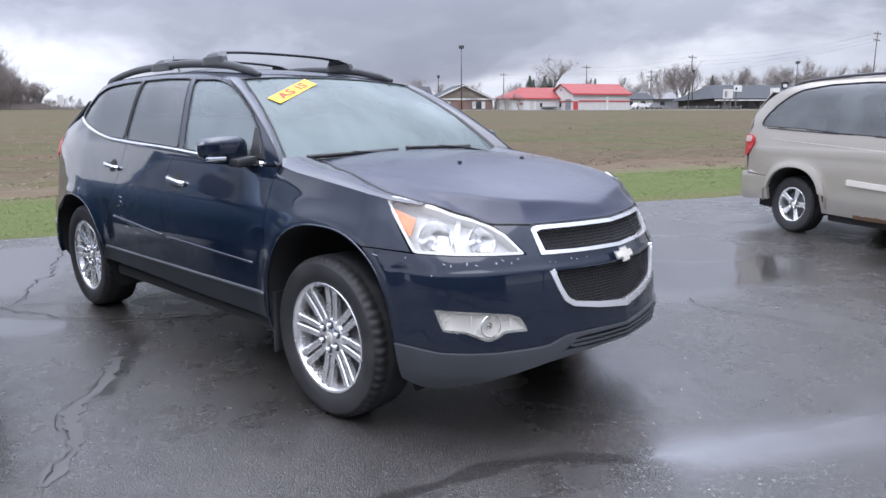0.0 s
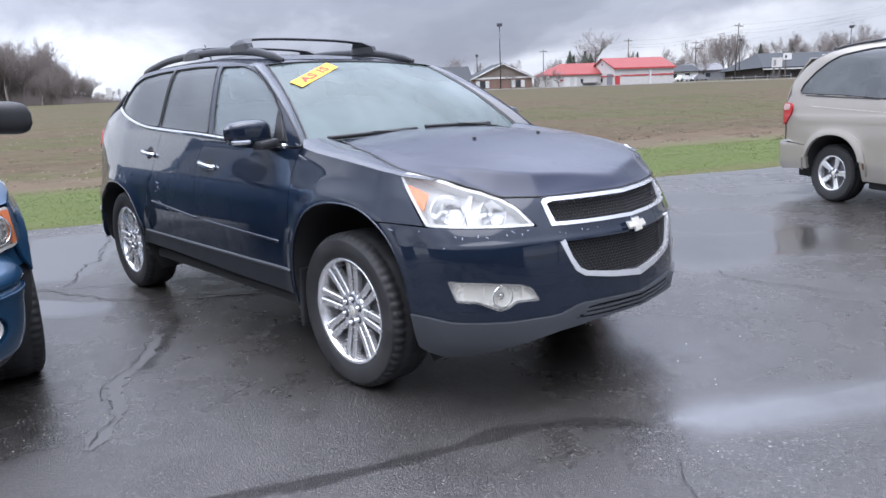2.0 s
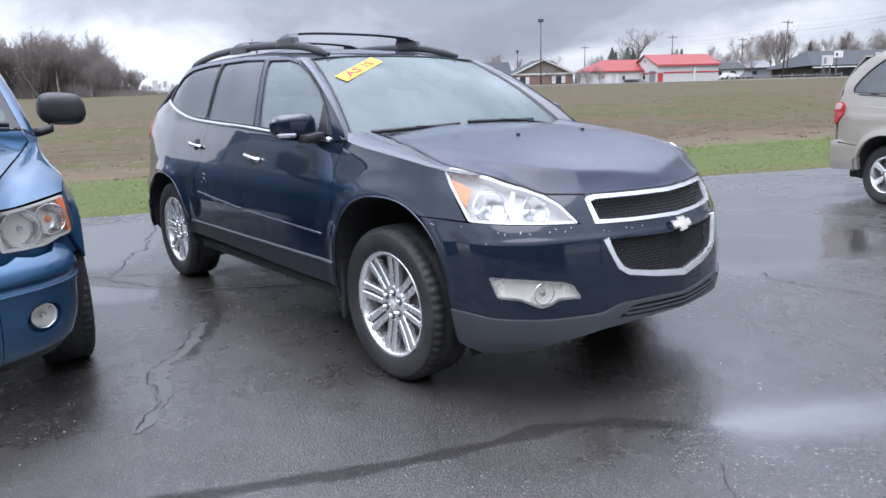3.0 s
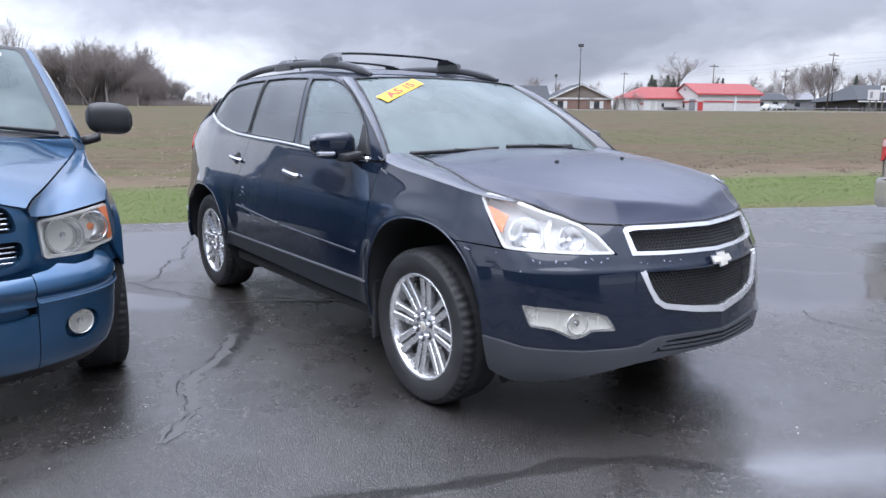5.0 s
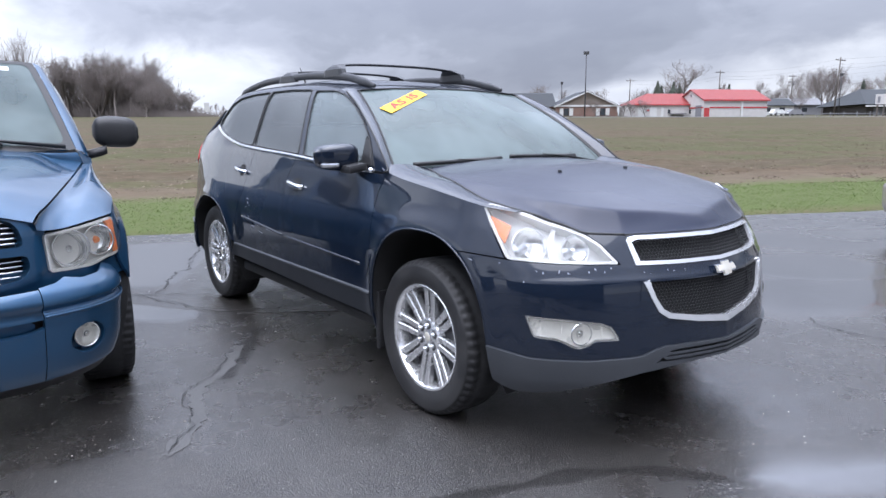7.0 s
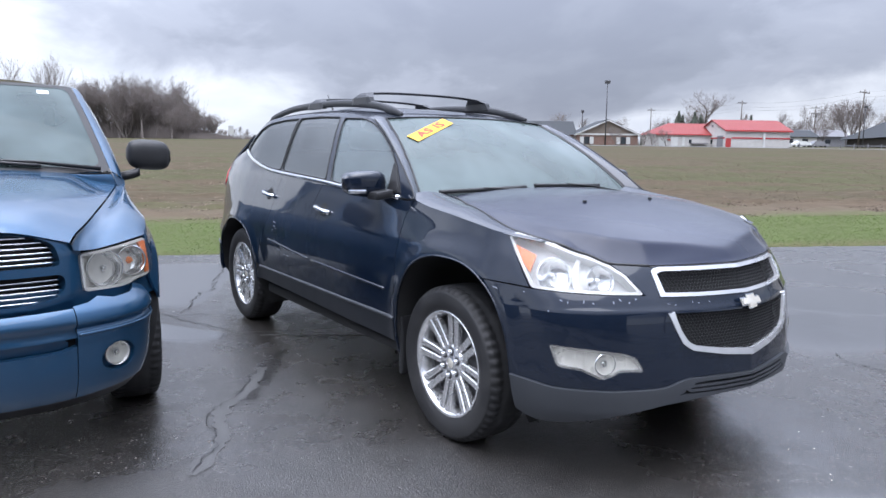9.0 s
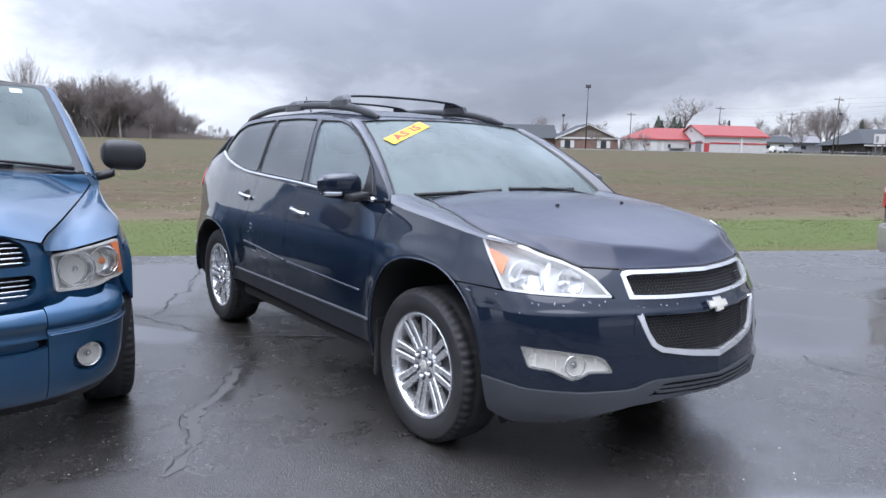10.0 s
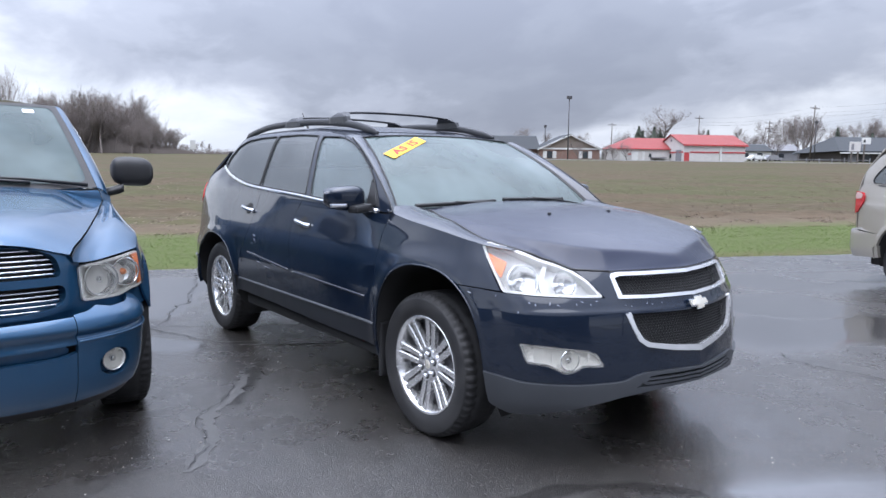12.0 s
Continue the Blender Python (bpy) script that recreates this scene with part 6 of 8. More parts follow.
t_arch = arch(*TRUCK_ARCH, 0.42)
two("front_wing", BLUE, flank_of(TRUCK, [p for p in t_arch if p[0] < 0.47] + [(0.50, 0.70), (0.535, 0.775), (0.527, 0.90), (0.505, 0.985), (0.30, 1.045), (0.0, 1.085), (-0.35, 1.110), (-0.655, 1.125), (-0.665, 0.80), (-0.66, 0.42)]), TS, pickup, step=0.022)
two("front_door", BLUE, flank_of(TRUCK, [(-0.670, 1.20), (-0.672, 0.46), (-1.72, 0.46), (-1.74, 1.235), (-1.2, 1.225)]), TS, pickup, step=0.03)
two("rear_door", BLUE, flank_of(TRUCK, [(-1.745, 1.235), (-1.725, 0.46), (-2.75, 0.46), (-2.78, 1.25)]), TS, pickup, step=0.04)
two("bed_side", BLUE, flank_of(TRUCK, [(-2.83, 1.26), (-2.83, 0.46), (-3.06, 0.46)] + list(arch(*TRUCK_ARCH_R, 0.46)) + [(-4.70, 0.52), (-4.70, 1.26)]), TS, pickup, step=0.04)
two("wing_top_seam", SEAL, flank_of(TRUCK, [(-0.655, 1.128), (-0.655, 1.200), (-0.672, 1.200), (-0.672, 1.128)]), TS, pickup, step=0.02, off=-0.01)

# wing tops and bonnet
T_A = along(spline([(x, -float(TRUCK(TRUCK.sx(x), z)[1]), z) for x, z in ((0.515, 0.985), (0.30, 1.045), (0.0, 1.085), (-0.35, 1.110), (-0.655, 1.125))]), 50)
h_e = along(spline([(0.855, 0.575, 1.010), (0.78, 0.598, 1.040), (0.66, 0.638, 1.066), (0.45, 0.690, 1.100), (0.0, 0.775, 1.148), (-0.35, 0.830, 1.178), (-0.60, 0.868, 1.202)]), 60)
T_B = along(h_e + np.array((0, 0.007, -0.005)), 50)
front_line = along(spline([*[tuple(TRUCK(s_, z_) * (1, -1, 1) + (0.004, 0.002, 0.008)) for s_, z_ in ((float(TRUCK.sx(0.515)), 0.985), (1.085, 0.986), (0.98, 0.981), (0.80, 0.964), (0.70, 0.955))], tuple(h_e[0] + (0.004, 0.012, -0.035)), tuple(T_B[0])]), 15)
for sg in (-1, 1):
    rows = []
    for i, t in enumerate(np.linspace(0, 1, 15)):
        q = T_A * (1 - t) + T_B * t
        q[:, 2] += 0.040 * math.sin(math.pi * min(t * 1.15, 1.0)) * np.linspace(0.9, 0.8, 50)
        q[:, 1] += 0.02 * math.sin(math.pi * t)
        fall = np.clip(1 - np.linspace(0, 1, 50) / 0.42, 0, 1) ** 1.7
        q += (front_line[i] - q[0]) * fall[:, None]
        rows.append(q * (1, sg, 1))
    part("wing_top", grid_mesh("wing_top", BLUE, np.array(rows), flip=sg > 0), pickup)
    part("bonnet_gap", tube_mesh("bonnet_gap", SEAL, T_B * (1, sg, 1) - (0, 0, 0.006), 0.0035, 6), pickup)
h_c = along(spline([(0.945, 0, 1.085), (0.88, 0, 1.130), (0.70, 0, 1.175), (0.4, 0, 1.205), (0.0, 0, 1.232), (-0.5, 0, 1.268)]), 60)
rows = []
for v in np.linspace(-1, 1, 57):
    a = abs(v)
    q = h_c * (1 - a) + h_e * a
    q[:, 0] = h_c[:, 0] + (h_e[:, 0] - h_c[:, 0]) * a ** 2.2
    q[:, 2] = h_c[:, 2] + (h_e[:, 2] - h_c[:, 2]) * a ** 2.4
    q[:, 2] += (0.030 * float(smooth(0.92, 0.66, a)) - 0.012 * float(smooth(0.35, 0.0, a))) * np.linspace(0.25, 1.0, 60)
    rows.append(q * (1, 1 if v > 0 else -1, 1) if v else q)
part("bonnet", grid_mesh("bonnet", BLUE, np.array(rows)), pickup, "blue bonnet with a raised middle")
hood_rear = np.array([q[-1] for q in rows])

# grille surround with four openings and chrome bars
sur = mirrored([(0, 1.095), (0.30, 1.088), (0.46, 1.070), (0.575, 1.030), (0.625, 0.97), (0.630, 0.80), (0.59, 0.745), (0.42, 0.722), (0, 0.715)])
up_r = round_corners([(0.040, 1.056), (0.30, 1.052), (0.44, 1.038), (0.515, 1.00), (0.535, 0.910), (0.040, 0.910)], 0.03)
lo_r = round_corners([(0.040, 0.872), (0.540, 0.872), (0.548, 0.815), (0.515, 0.768), (0.38, 0.748), (0.040, 0.742)], 0.03)
gr = part("grille_surround", panel_mesh("grille_surround", BLUE, sur, TRUCK, holes=(up_r, lo_r, up_r * (-1, 1), lo_r * (-1, 1)), off=0.030, fold=0.06, step=0.014, flip=True,
          shape=lambda u, v: -0.035 * smooth(0.05, 0.0, np.linalg.norm(np.stack([u, v], 1) - nearest([sur], np.stack([u, v], 1)), axis=1))), pickup, "body-coloured grille surround with a cross bar")
part("grille_back", panel_mesh("grille_back", LINER, grow(sur, -0.03), TRUCK, off=-0.05, fold=0, step=0.04, flip=True), gr)
for o in (up_r, lo_r):
    (s0, z0), (s1, z1) = o.min(0), o.max(0)
    for z in np.arange(z0 + 0.016, z1 - 0.006, 0.0225):
        ss = np.linspace(s0, s1, 40)
        ok = inside(o, ss, np.full(40, z))
        if ok.sum() > 3:
            for sg in (-1, 1):
                P = TRUCK(ss[ok] * sg, np.full(ok.sum(), z)) + (0.004, 0, 0)
                part("grille_bar", tube_mesh("grille_bar", CHROME, P, 0.0045, 6), gr)

# headlights
hl = round_corners([(0.655, 0.945), (0.80, 0.958), (0.98, 0.975), (1.085, 0.980), (1.135, 0.962), (1.142, 0.87), (1.128, 0.815), (1.06, 0.795), (0.97, 0.790), (0.88, 0.768), (0.78, 0.768), (0.665, 0.772)], 0.02)
hl = hl * (0.975, 1.0)
ram_amber = [(0.992, 0.972), (1.055, 0.974), (1.098, 0.958), (1.104, 0.87), (1.092, 0.82), (1.02, 0.802), (1.034, 0.89)]
for skin, fl in TS:
    h = part("headlight", panel_mesh("headlight_housing", BEZEL, grow(hl, -0.003), skin, off=-0.045, fold=0, step=0.03, flip=fl), pickup, "large clouded headlight with an amber corner")
    part("housing_wall", panel_mesh("housing_wall", BEZEL, hl, skin, holes=(grow(hl, -0.013),), off=-0.004, fold=0.05, step=0.0065, flip=fl), h)
    for s_, z_, r_, mt in ((0.755, 0.862, 0.084, REFLECTOR), (0.915, 0.880, 0.070, REFLECTOR)):
        p = skin(np.array([s_]), np.array([z_]))[0]
        m = Matrix.Translation((p[0] - 0.022, p[1], p[2])) @ Euler((0, radians(86), radians(22 if p[1] > 0 else -22)), "XYZ").to_matrix().to_4x4()
        part("reflector", bowl("reflector", r_, r_ * 0.6, mt, fluted=True), h, "", m)
        part("reflector_rim", lathe_mesh("reflector_rim", CHROME, [(r_ + 0.005 * math.cos(a), 0.005 * math.sin(a)) for a in np.linspace(0, 2 * math.pi, 9)], 36, "z"), h, "", m)
        part("bulb", lathe_mesh("bulb", AMBER if s_ > 0.9 else CHROME, [(0.001, -0.012), (0.014, -0.016), (0.018, -0.03), (0.018, -r_ * 0.55)], 16, "z"), h, "", m)
    part("amber_corner", panel_mesh("amber_corner", AMBER, ram_amber, skin, off=-0.004, fold=0.01, step=0.012, flip=fl), h, "amber marker at the corner")
    ln = part("lens", panel_mesh("lens", LENS_AGED, hl, skin, off=0.002, fold=0, step=0.03, flip=fl), h, "clouded plastic lens")
    ln.visible_shadow = False

# bumper in three pieces with fog lamps
fg = [(0.785 + 0.070 * math.cos(a), 0.483 + 0.052 * math.sin(a)) for a in np.linspace(0, 2 * math.pi, 28, endpoint=False)]
cup = [(0.785 + 0.098 * math.cos(a), 0.474 + 0.074 * math.sin(a)) for a in np.linspace(0, 2 * math.pi, 28, endpoint=False)]
b_arch = float(BUMP.sx(0.47))
two("bumper_end", BLUE, [(0.588, 0.735), (0.66, 0.742), (0.72, 0.760), (0.80, 0.745), (0.92, 0.748), (1.02, 0.765), (1.10, 0.775), (1.25, 0.795), (1.40, 0.80), (b_arch, 0.76), (b_arch - 0.01, 0.58), (b_arch - 0.14, 0.43), (1.20, 0.365), (0.90, 0.33), (0.588, 0.31)], BS, pickup,
    "blue bumper corner with scraped lower edge", holes=(cup,), step=0.0125, fold=0.03)
for skin, fl in BS:
    part("bumper_lip", tube_mesh("bumper_lip", BLUE, skin(np.linspace(0.592, b_arch - 0.02, 50), np.full(50, 0.612)), 0.0075, 8), pickup)
part("bumper_top", panel_mesh("bumper_top", BLUE, mirrored([(0, 0.715), (0.584, 0.728), (0.584, 0.602), (0.10, 0.59), (0, 0.59)]), BUMP, step=0.025, flip=True, fold=0.03), pickup)
part("number_plate_recess", panel_mesh("plate_recess", BLUE, mirrored([(0, 0.60), (0.52, 0.61), (0.56, 0.57), (0.56, 0.535), (0, 0.53)]), BUMP, off=-0.04, step=0.03, flip=True, fold=0), pickup)
part("bumper_low", panel_mesh("bumper_low", BLUE, mirrored([(0, 0.535), (0.52, 0.545), (0.584, 0.56), (0.584, 0.31), (0, 0.30)]), BUMP, step=0.025, flip=True, fold=0.03), pickup)
part("valance", panel_mesh("valance", BLACK, mirrored([(0, 0.305), (0.60, 0.312), (0.95, 0.335), (1.22, 0.37), (1.20, 0.30), (0.95, 0.265), (0.55, 0.245), (0, 0.24)]), BUMP, off=-0.012, step=0.03, flip=True), pickup)
part("gap_filler", panel_mesh("gap_filler", BLUE, mirrored([(0, 0.80), (0.555, 0.80), (0.57, 1.01), (0.655, 0.99), (0.655, 0.775), (0.88, 0.765), (1.06, 0.79), (1.13, 0.81), (1.3, 0.80), (1.3, 0.70), (0, 0.68)]), TRUCK, off=-0.02, step=0.04, flip=True, fold=0), pickup)
for skin, fl in BS:
    f = part("fog_lamp", panel_mesh("fog_cup", BLUE, grow(cup, 0.003), skin, off=-0.045, fold=0, step=0.015, flip=fl), pickup, "round fog lamp")
    part("cup_wall", panel_mesh("cup_wall", BLUE, cup, skin, holes=(grow(cup, -0.006),), off=-0.002, fold=0.045, step=0.004, flip=fl), f)
    lamp_cup(skin, 0.785, 0.483, 0.056, f, -0.014, FOG_SILVER)
    fl_ = part("lens", panel_mesh("fog_lens", LENS_AGED, fg, skin, off=-0.012, fold=0.02, step=0.012, flip=fl, shape=lambda u, v: 0.014 * (1 - ((u - 0.785) ** 2 + (v - 0.483) ** 2) / 0.004)), f)
    fl_.visible_shadow = False


# cab
def truck_screen(u, v):
    u, v = np.asarray(u, float), np.asarray(v, float)
    half = 0.845 + (0.665 - 0.845) * v
    bulge = 0.03 * np.sin(np.pi * np.clip(v, 0, 1))
    x = -0.50 - 0.80 * v - 0.115 * np.abs(u) ** 2.2 * (1 - 0.4 * v) + 0.6 * bulge
    z = 1.262 + 0.595 * v + 0.012 * (1 - np.abs(u) ** 2.2) * v + 0.8 * bulge + 0.02 * np.abs(u) ** 2 * (1 - v)
    return np.stack([x, u * half, z], -1)


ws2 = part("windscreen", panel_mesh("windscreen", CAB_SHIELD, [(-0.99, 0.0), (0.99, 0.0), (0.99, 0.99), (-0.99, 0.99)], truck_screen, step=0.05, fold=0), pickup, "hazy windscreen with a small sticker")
ws2.visible_shadow = False
part("black_border", panel_mesh("black_border", SEAL, [(-0.995, 0.0), (0.995, 0.0), (0.995, 0.995), (-0.995, 0.995)], truck_screen,
                                holes=(round_corners([(-0.945, 0.055), (0.945, 0.055), (0.935, 0.955), (-0.935, 0.955)], 0.07),), off=0.003, fold=0, step=0.03), ws2)
part("sticker", panel_mesh("sticker", WHITE_PAPER, [(0.66, 0.86), (0.76, 0.86), (0.76, 0.91), (0.66, 0.91)], truck_screen, off=0.002, fold=0, step=0.03), ws2)
for sg in (-1, 1):
    ed = truck_screen(np.full(40, sg * 1.0), np.linspace(1.0, 0.0, 40))
    out = along(spline([(-1.42, 0.735 * sg, 1.800), (-1.20, 0.798 * sg, 1.640), (-0.95, 0.862 * sg, 1.460), (-0.75, 0.903 * sg, 1.300), (-0.67, 0.922 * sg, 1.212)]), 40)
    rows = []
    for t in np.linspace(0, 1, 7):
        q = out * (1 - t) + ed * t
        q = q + np.array([0.6, 0.4 * sg, 0.5]) * 0.018 * math.sin(math.pi * t)
        rows.append(q)
    part("front_pillar", grid_mesh("front_pillar", BLUE, np.array(rows), flip=sg > 0), pickup)
    # door frame and glass
    def cab_side(u, v, sg=sg):
        u, v = np.asarray(u, float), np.asarray(v, float)
        return np.stack([u, sg * (0.925 - 0.325 * (v - 1.20) - 0.10 * np.maximum(v - 1.65, 0)), v], -1)
    fr = [(-0.72, 1.215), (-0.78, 1.30), (-0.96, 1.46), (-1.21, 1.64), (-1.42, 1.79), (-1.62, 1.825), (-2.70, 1.815), (-2.80, 1.26), (-1.7, 1.23)]
    g1 = round_corners([(-0.86, 1.255), (-1.02, 1.41), (-1.26, 1.59), (-1.46, 1.72), (-1.62, 1.745), (-1.66, 1.265)], 0.04)
    g2 = round_corners([(-1.80, 1.75), (-2.60, 1.74), (-2.68, 1.275), (-1.80, 1.27)], 0.04)
    part("cab_side", panel_mesh("cab_side", BLUE, fr, cab_side, holes=(g1, g2), step=0.025, flip=sg > 0), pickup)
    for g in (g1, g2):
        gl = part("side_window", panel_mesh("side_window", GLASS, grow(g, 0.01), cab_side, off=-0.01, step=0.06, fold=0, flip=sg > 0), pickup)
        gl.visible_shadow = False
    part("rain_deflector", panel_mesh("rain_deflector", PRIVACY, round_corners([(-0.98, 1.40), (-1.0, 1.455), (-1.23, 1.625), (-1.45, 1.765), (-1.66, 1.80), (-1.66, 1.71), (-1.46, 1.69), (-1.24, 1.545)], 0.02), cab_side, off=0.022, step=0.025, fold=0.02, flip=sg > 0), pickup, "smoked rain deflector over the window")
    # mirror
    rings = []
    for t in np.linspace(-1, 1, 15):
        e = (1 - abs(t) ** 3.5) ** (1 / 2.6)
        ring = []
        for a in np.linspace(0, 2 * math.pi, 26, endpoint=False):
            c, s = math.cos(a), math.sin(a)
            k4 = (abs(c) ** 3 + abs(s) ** 3) ** (-1 / 3)
            ring.append((-0.985 + 0.075 * e * k4 * c, (1.112 + 0.145 * t) * sg, 1.386 + 0.105 * max(e, 0.3) * k4 * s - 0.008 * t))
        rings.append(ring)
    mi = part("wing_mirror", loft_mesh("truck_mirror", BLACK, rings), pickup, "large black door mirror")
    part("mirror_foot", loft_mesh("mirror_foot", BLACK, [[(-0.985 + dx, y * sg, z + dz) for dx, dz in ((-0.075, -0.026), (0.075, -0.026), (0.07, 0.03), (-0.07, 0.03))] for y, z in ((0.915, 1.232), (0.97, 1.242), (1.02, 1.256), (1.045, 1.268))]), mi)
    # wheel well
    line = np.array(arch(*TRUCK_ARCH, 0.36, 36))
    y0 = np.array([-float(TRUCK(TRUCK.sx(x), z)[1]) for x, z in line]) - 0.01
    rows = [np.stack([line[:, 0], (y0 - d) * sg, line[:, 1]], 1) for d in (0.0, 0.03, 0.4)] + [np.stack([np.zeros(len(line)), np.full(len(line), 0.5 * sg), np.full(len(line), 0.5)], 1)]
    part("wheel_well", grid_mesh("wheel_well", LINER, np.array(rows), flip=sg > 0), pickup)
    line = np.array(arch(*TRUCK_ARCH_R, 0.46, 36))
    rows = [np.stack([line[:, 0], np.full(len(line), (0.985 - d) * sg), line[:, 1]], 1) for d in (0.0, 0.4)] + [np.stack([np.full(len(line), -3.57), np.full(len(line), 0.5 * sg), np.full(len(line), 0.5)], 1)]
    part("wheel_well", grid_mesh("wheel_well", LINER, np.array(rows), flip=sg > 0), pickup)
rows = []
for u in np.linspace(0, 1, 30):
    x0 = -1.30 - 1.45 * u
    row = []
    for v in np.linspace(-1, 1, 31):
        a = abs(v)
        row.append((x0 - 0.10 * a ** 2.2 * (1 - u), v * 0.735, 1.80 + (1.885 - 1.80 + 0.02 * math.sin(math.pi * u)) * (1 - a ** 3.2) ** 0.8))
    rows.append(row)
part("roof", grid_mesh("roof", BLUE, np.array(rows)), pickup)
part("headliner", box_mesh("headliner", CABIN, -2.72, -1.40, -0.70, 0.70, 1.785, 1.80, 0.004), pickup)
part("cab_back", box_mesh("cab_back", BLUE, -2.80, -2.72, -0.80, 0.80, 0.6, 1.80, 0.02), pickup)
part("bed_floor", box_mesh("bed_floor", BLACK, -4.68, -2.84, -0.92, 0.92, 0.60, 0.72), pickup)
part("tailgate", box_mesh("tailgate", BLUE, -4.76, -4.70, -0.93, 0.93, 0.62, 1.26, 0.015), pickup)
part("underbody", box_mesh("underbody", LINER, -4.5, 0.55, -0.62, 0.62, 0.33, 0.60, 0.03), pickup)
part("cabin_floor", box_mesh("cabin_floor", LINER, -2.7, -0.6, -0.93, 0.93, 0.46, 0.55, 0.02), pickup)
foot = truck_screen(np.linspace(-1, 1, 57), np.zeros(57)) + (0.004, 0, -0.004)
lip = hood_rear * 0.2 + foot * 0.8
part("cowl", grid_mesh("cowl", BLACK, np.array([lip - (0.003, 0, 0.004), foot])), pickup, "black strip under the windscreen")
part("cowl_panel", grid_mesh("cowl_panel", BLUE, np.array([hood_rear + (0, 0, -0.002), hood_rear * 0.6 + foot * 0.4 + (0.006, 0, 0.004), lip])), pickup)
for sg in (-1, 1):
    corner = foot[-1] * (1, sg, 1)
    lines = [along([corner * (1 - t) + hood_rear[-1] * (1, sg, 1) * t, np.array((-0.68, 0.922 * sg, 1.222)) * (1 - t) + T_A[-1] * (1, sg, 1) * t], 8) for t in np.linspace(0, 1, 7)]
    part("pillar_foot", grid_mesh("pillar_foot", BLUE, np.array(lines) + np.array((0.006, 0.004 * sg, 0.0)), flip=sg < 0), pickup)
for a, b_, tip in ((-0.35, 0.55, 0.05), (0.30, -0.75, 0.16)):
    us = np.linspace(a, b_, 14)
    P = truck_screen(us, np.linspace(0.16, tip, 14) if a < 0 else np.linspace(0.10, tip, 14)) + (0.012, 0, 0.018)
    wp = part("wiper", tube_mesh("wiper_blade", BLACK, P, 0.012, 6), pickup, "black windscreen wiper")
    base = truck_screen(0.93 if a < 0 else -0.1, 0.0) + (0.02, 0, 0.02)
    part("wiper_arm", tube_mesh("wiper_arm", BLACK, [base, base * 0.5 + P[6] * 0.5 + (0, 0, 0.015), P[7] + (0, 0, 0.008)], [0.015, 0.011, 0.008], 6), wp)
part("dashboard", loft_mesh("dashboard", CABIN, [[(-0.66, y, 1.21), (-0.95, y, 1.24), (-1.08, y, 1.15), (-1.05, y, 0.8), (-0.7, y, 0.75)] for y in np.linspace(-0.80, 0.80, 9)]), pickup)
for y in (-0.42, 0.42):
    car_seat(-1.75, y, 0.92, pickup, 0.56)
part("steering_wheel", lathe_mesh("steering_wheel", BLACK, rim, 32, "z"), pickup, "", Matrix.Translation((-1.22, 0.42, 1.20)) @ Euler((0, radians(62), 0)).to_matrix().to_4x4())
for x in (0.0, -3.57):
    for sg in (-1, 1):
        turn = Matrix.Identity(4) if sg < 0 else Matrix.Rotation(math.pi, 4, "Z")
        alloy_wheel(pickup, Matrix.Translation((x, 0.862 * sg, 0.395)) @ turn, 0.398, 0.216, 0.132, 5, 5, False)
# washer nozzles and wing air marks
part("aerial", tube_mesh("aerial", BLACK, [(-0.35, -0.90, 1.12), (-0.45, -0.90, 1.9)], [0.006, 0.003], 6), pickup)

r_scr = np.random.default_rng(12)
scuffs([(0.66 + 0.05 * i + r_scr.uniform(-0.02, 0.02), 0.352 + 0.007 * i + r_scr.uniform(-0.01, 0.008), r_scr.uniform(0.01, 0.05), r_scr.uniform(0.004, 0.010), r_scr.uniform(-0.003, 0.004)) for i in range(9)], pickup, 5, BUMP, "scraped paint on the bumper")


# ---- the champagne minivan: x ahead from its rear axle, y to its left ----
VAN_AT = pose(0.26, 6.986, 0, 0, 0, -29.17)
VAN_ARCH, VAN_ARCH_F = (0.10, 0.36, 0.43, 0.44, 2.3), (3.03, 0.36, 0.42, 0.41, 2.2)
VAN = Wrap([(3.98, 0), (3.93, 0.4), (3.75, 0.72), (3.45, 0.90), (3.0, 0.97), (2.3, 0.985), (1.0, 0.99), (0.2, 0.985), (-0.3, 0.970), (-0.70, 0.918), (-0.96, 0.79), (-1.07, 0.5), (-1.09, 0)],
           nose=([0.2, 0.3, 0.6, 0.9, 1.1, 1.9], [-0.1, 0, 0, -0.1, -0.4, -1.5]),
           flank=([0.20, 0.27, 0.36, 0.50, 0.72, 0.90, 1.00, 1.02, 1.12, 1.26, 1.40, 1.55, 1.68, 1.76, 1.82], [-0.08, -0.045, -0.02, 0.0, 0.0, -0.008, -0.014, -0.028, -0.048, -0.082, -0.112, -0.15, -0.19, -0.235, -0.31]),
           corner=([0.2, 1.8], [0, 0]), tail=([0.25, 0.36, 0.45, 0.64, 0.68, 0.70, 0.9, 1.1, 1.3, 1.5, 1.7, 1.82], [-0.06, 0.0, 0.03, 0.035, 0.02, -0.01, -0.005, -0.005, -0.035, -0.12, -0.25, -0.38]),
           bands=(0.7, 1.4, 4.95, 5.55), arches=(VAN_ARCH,), flare=0.022)


van = thing("minivan", "champagne minivan with dark tinted windows and rusty sill", "van", m=VAN_AT)


def van_left(s, z):
    return VAN(-np.asarray(s, float), z)


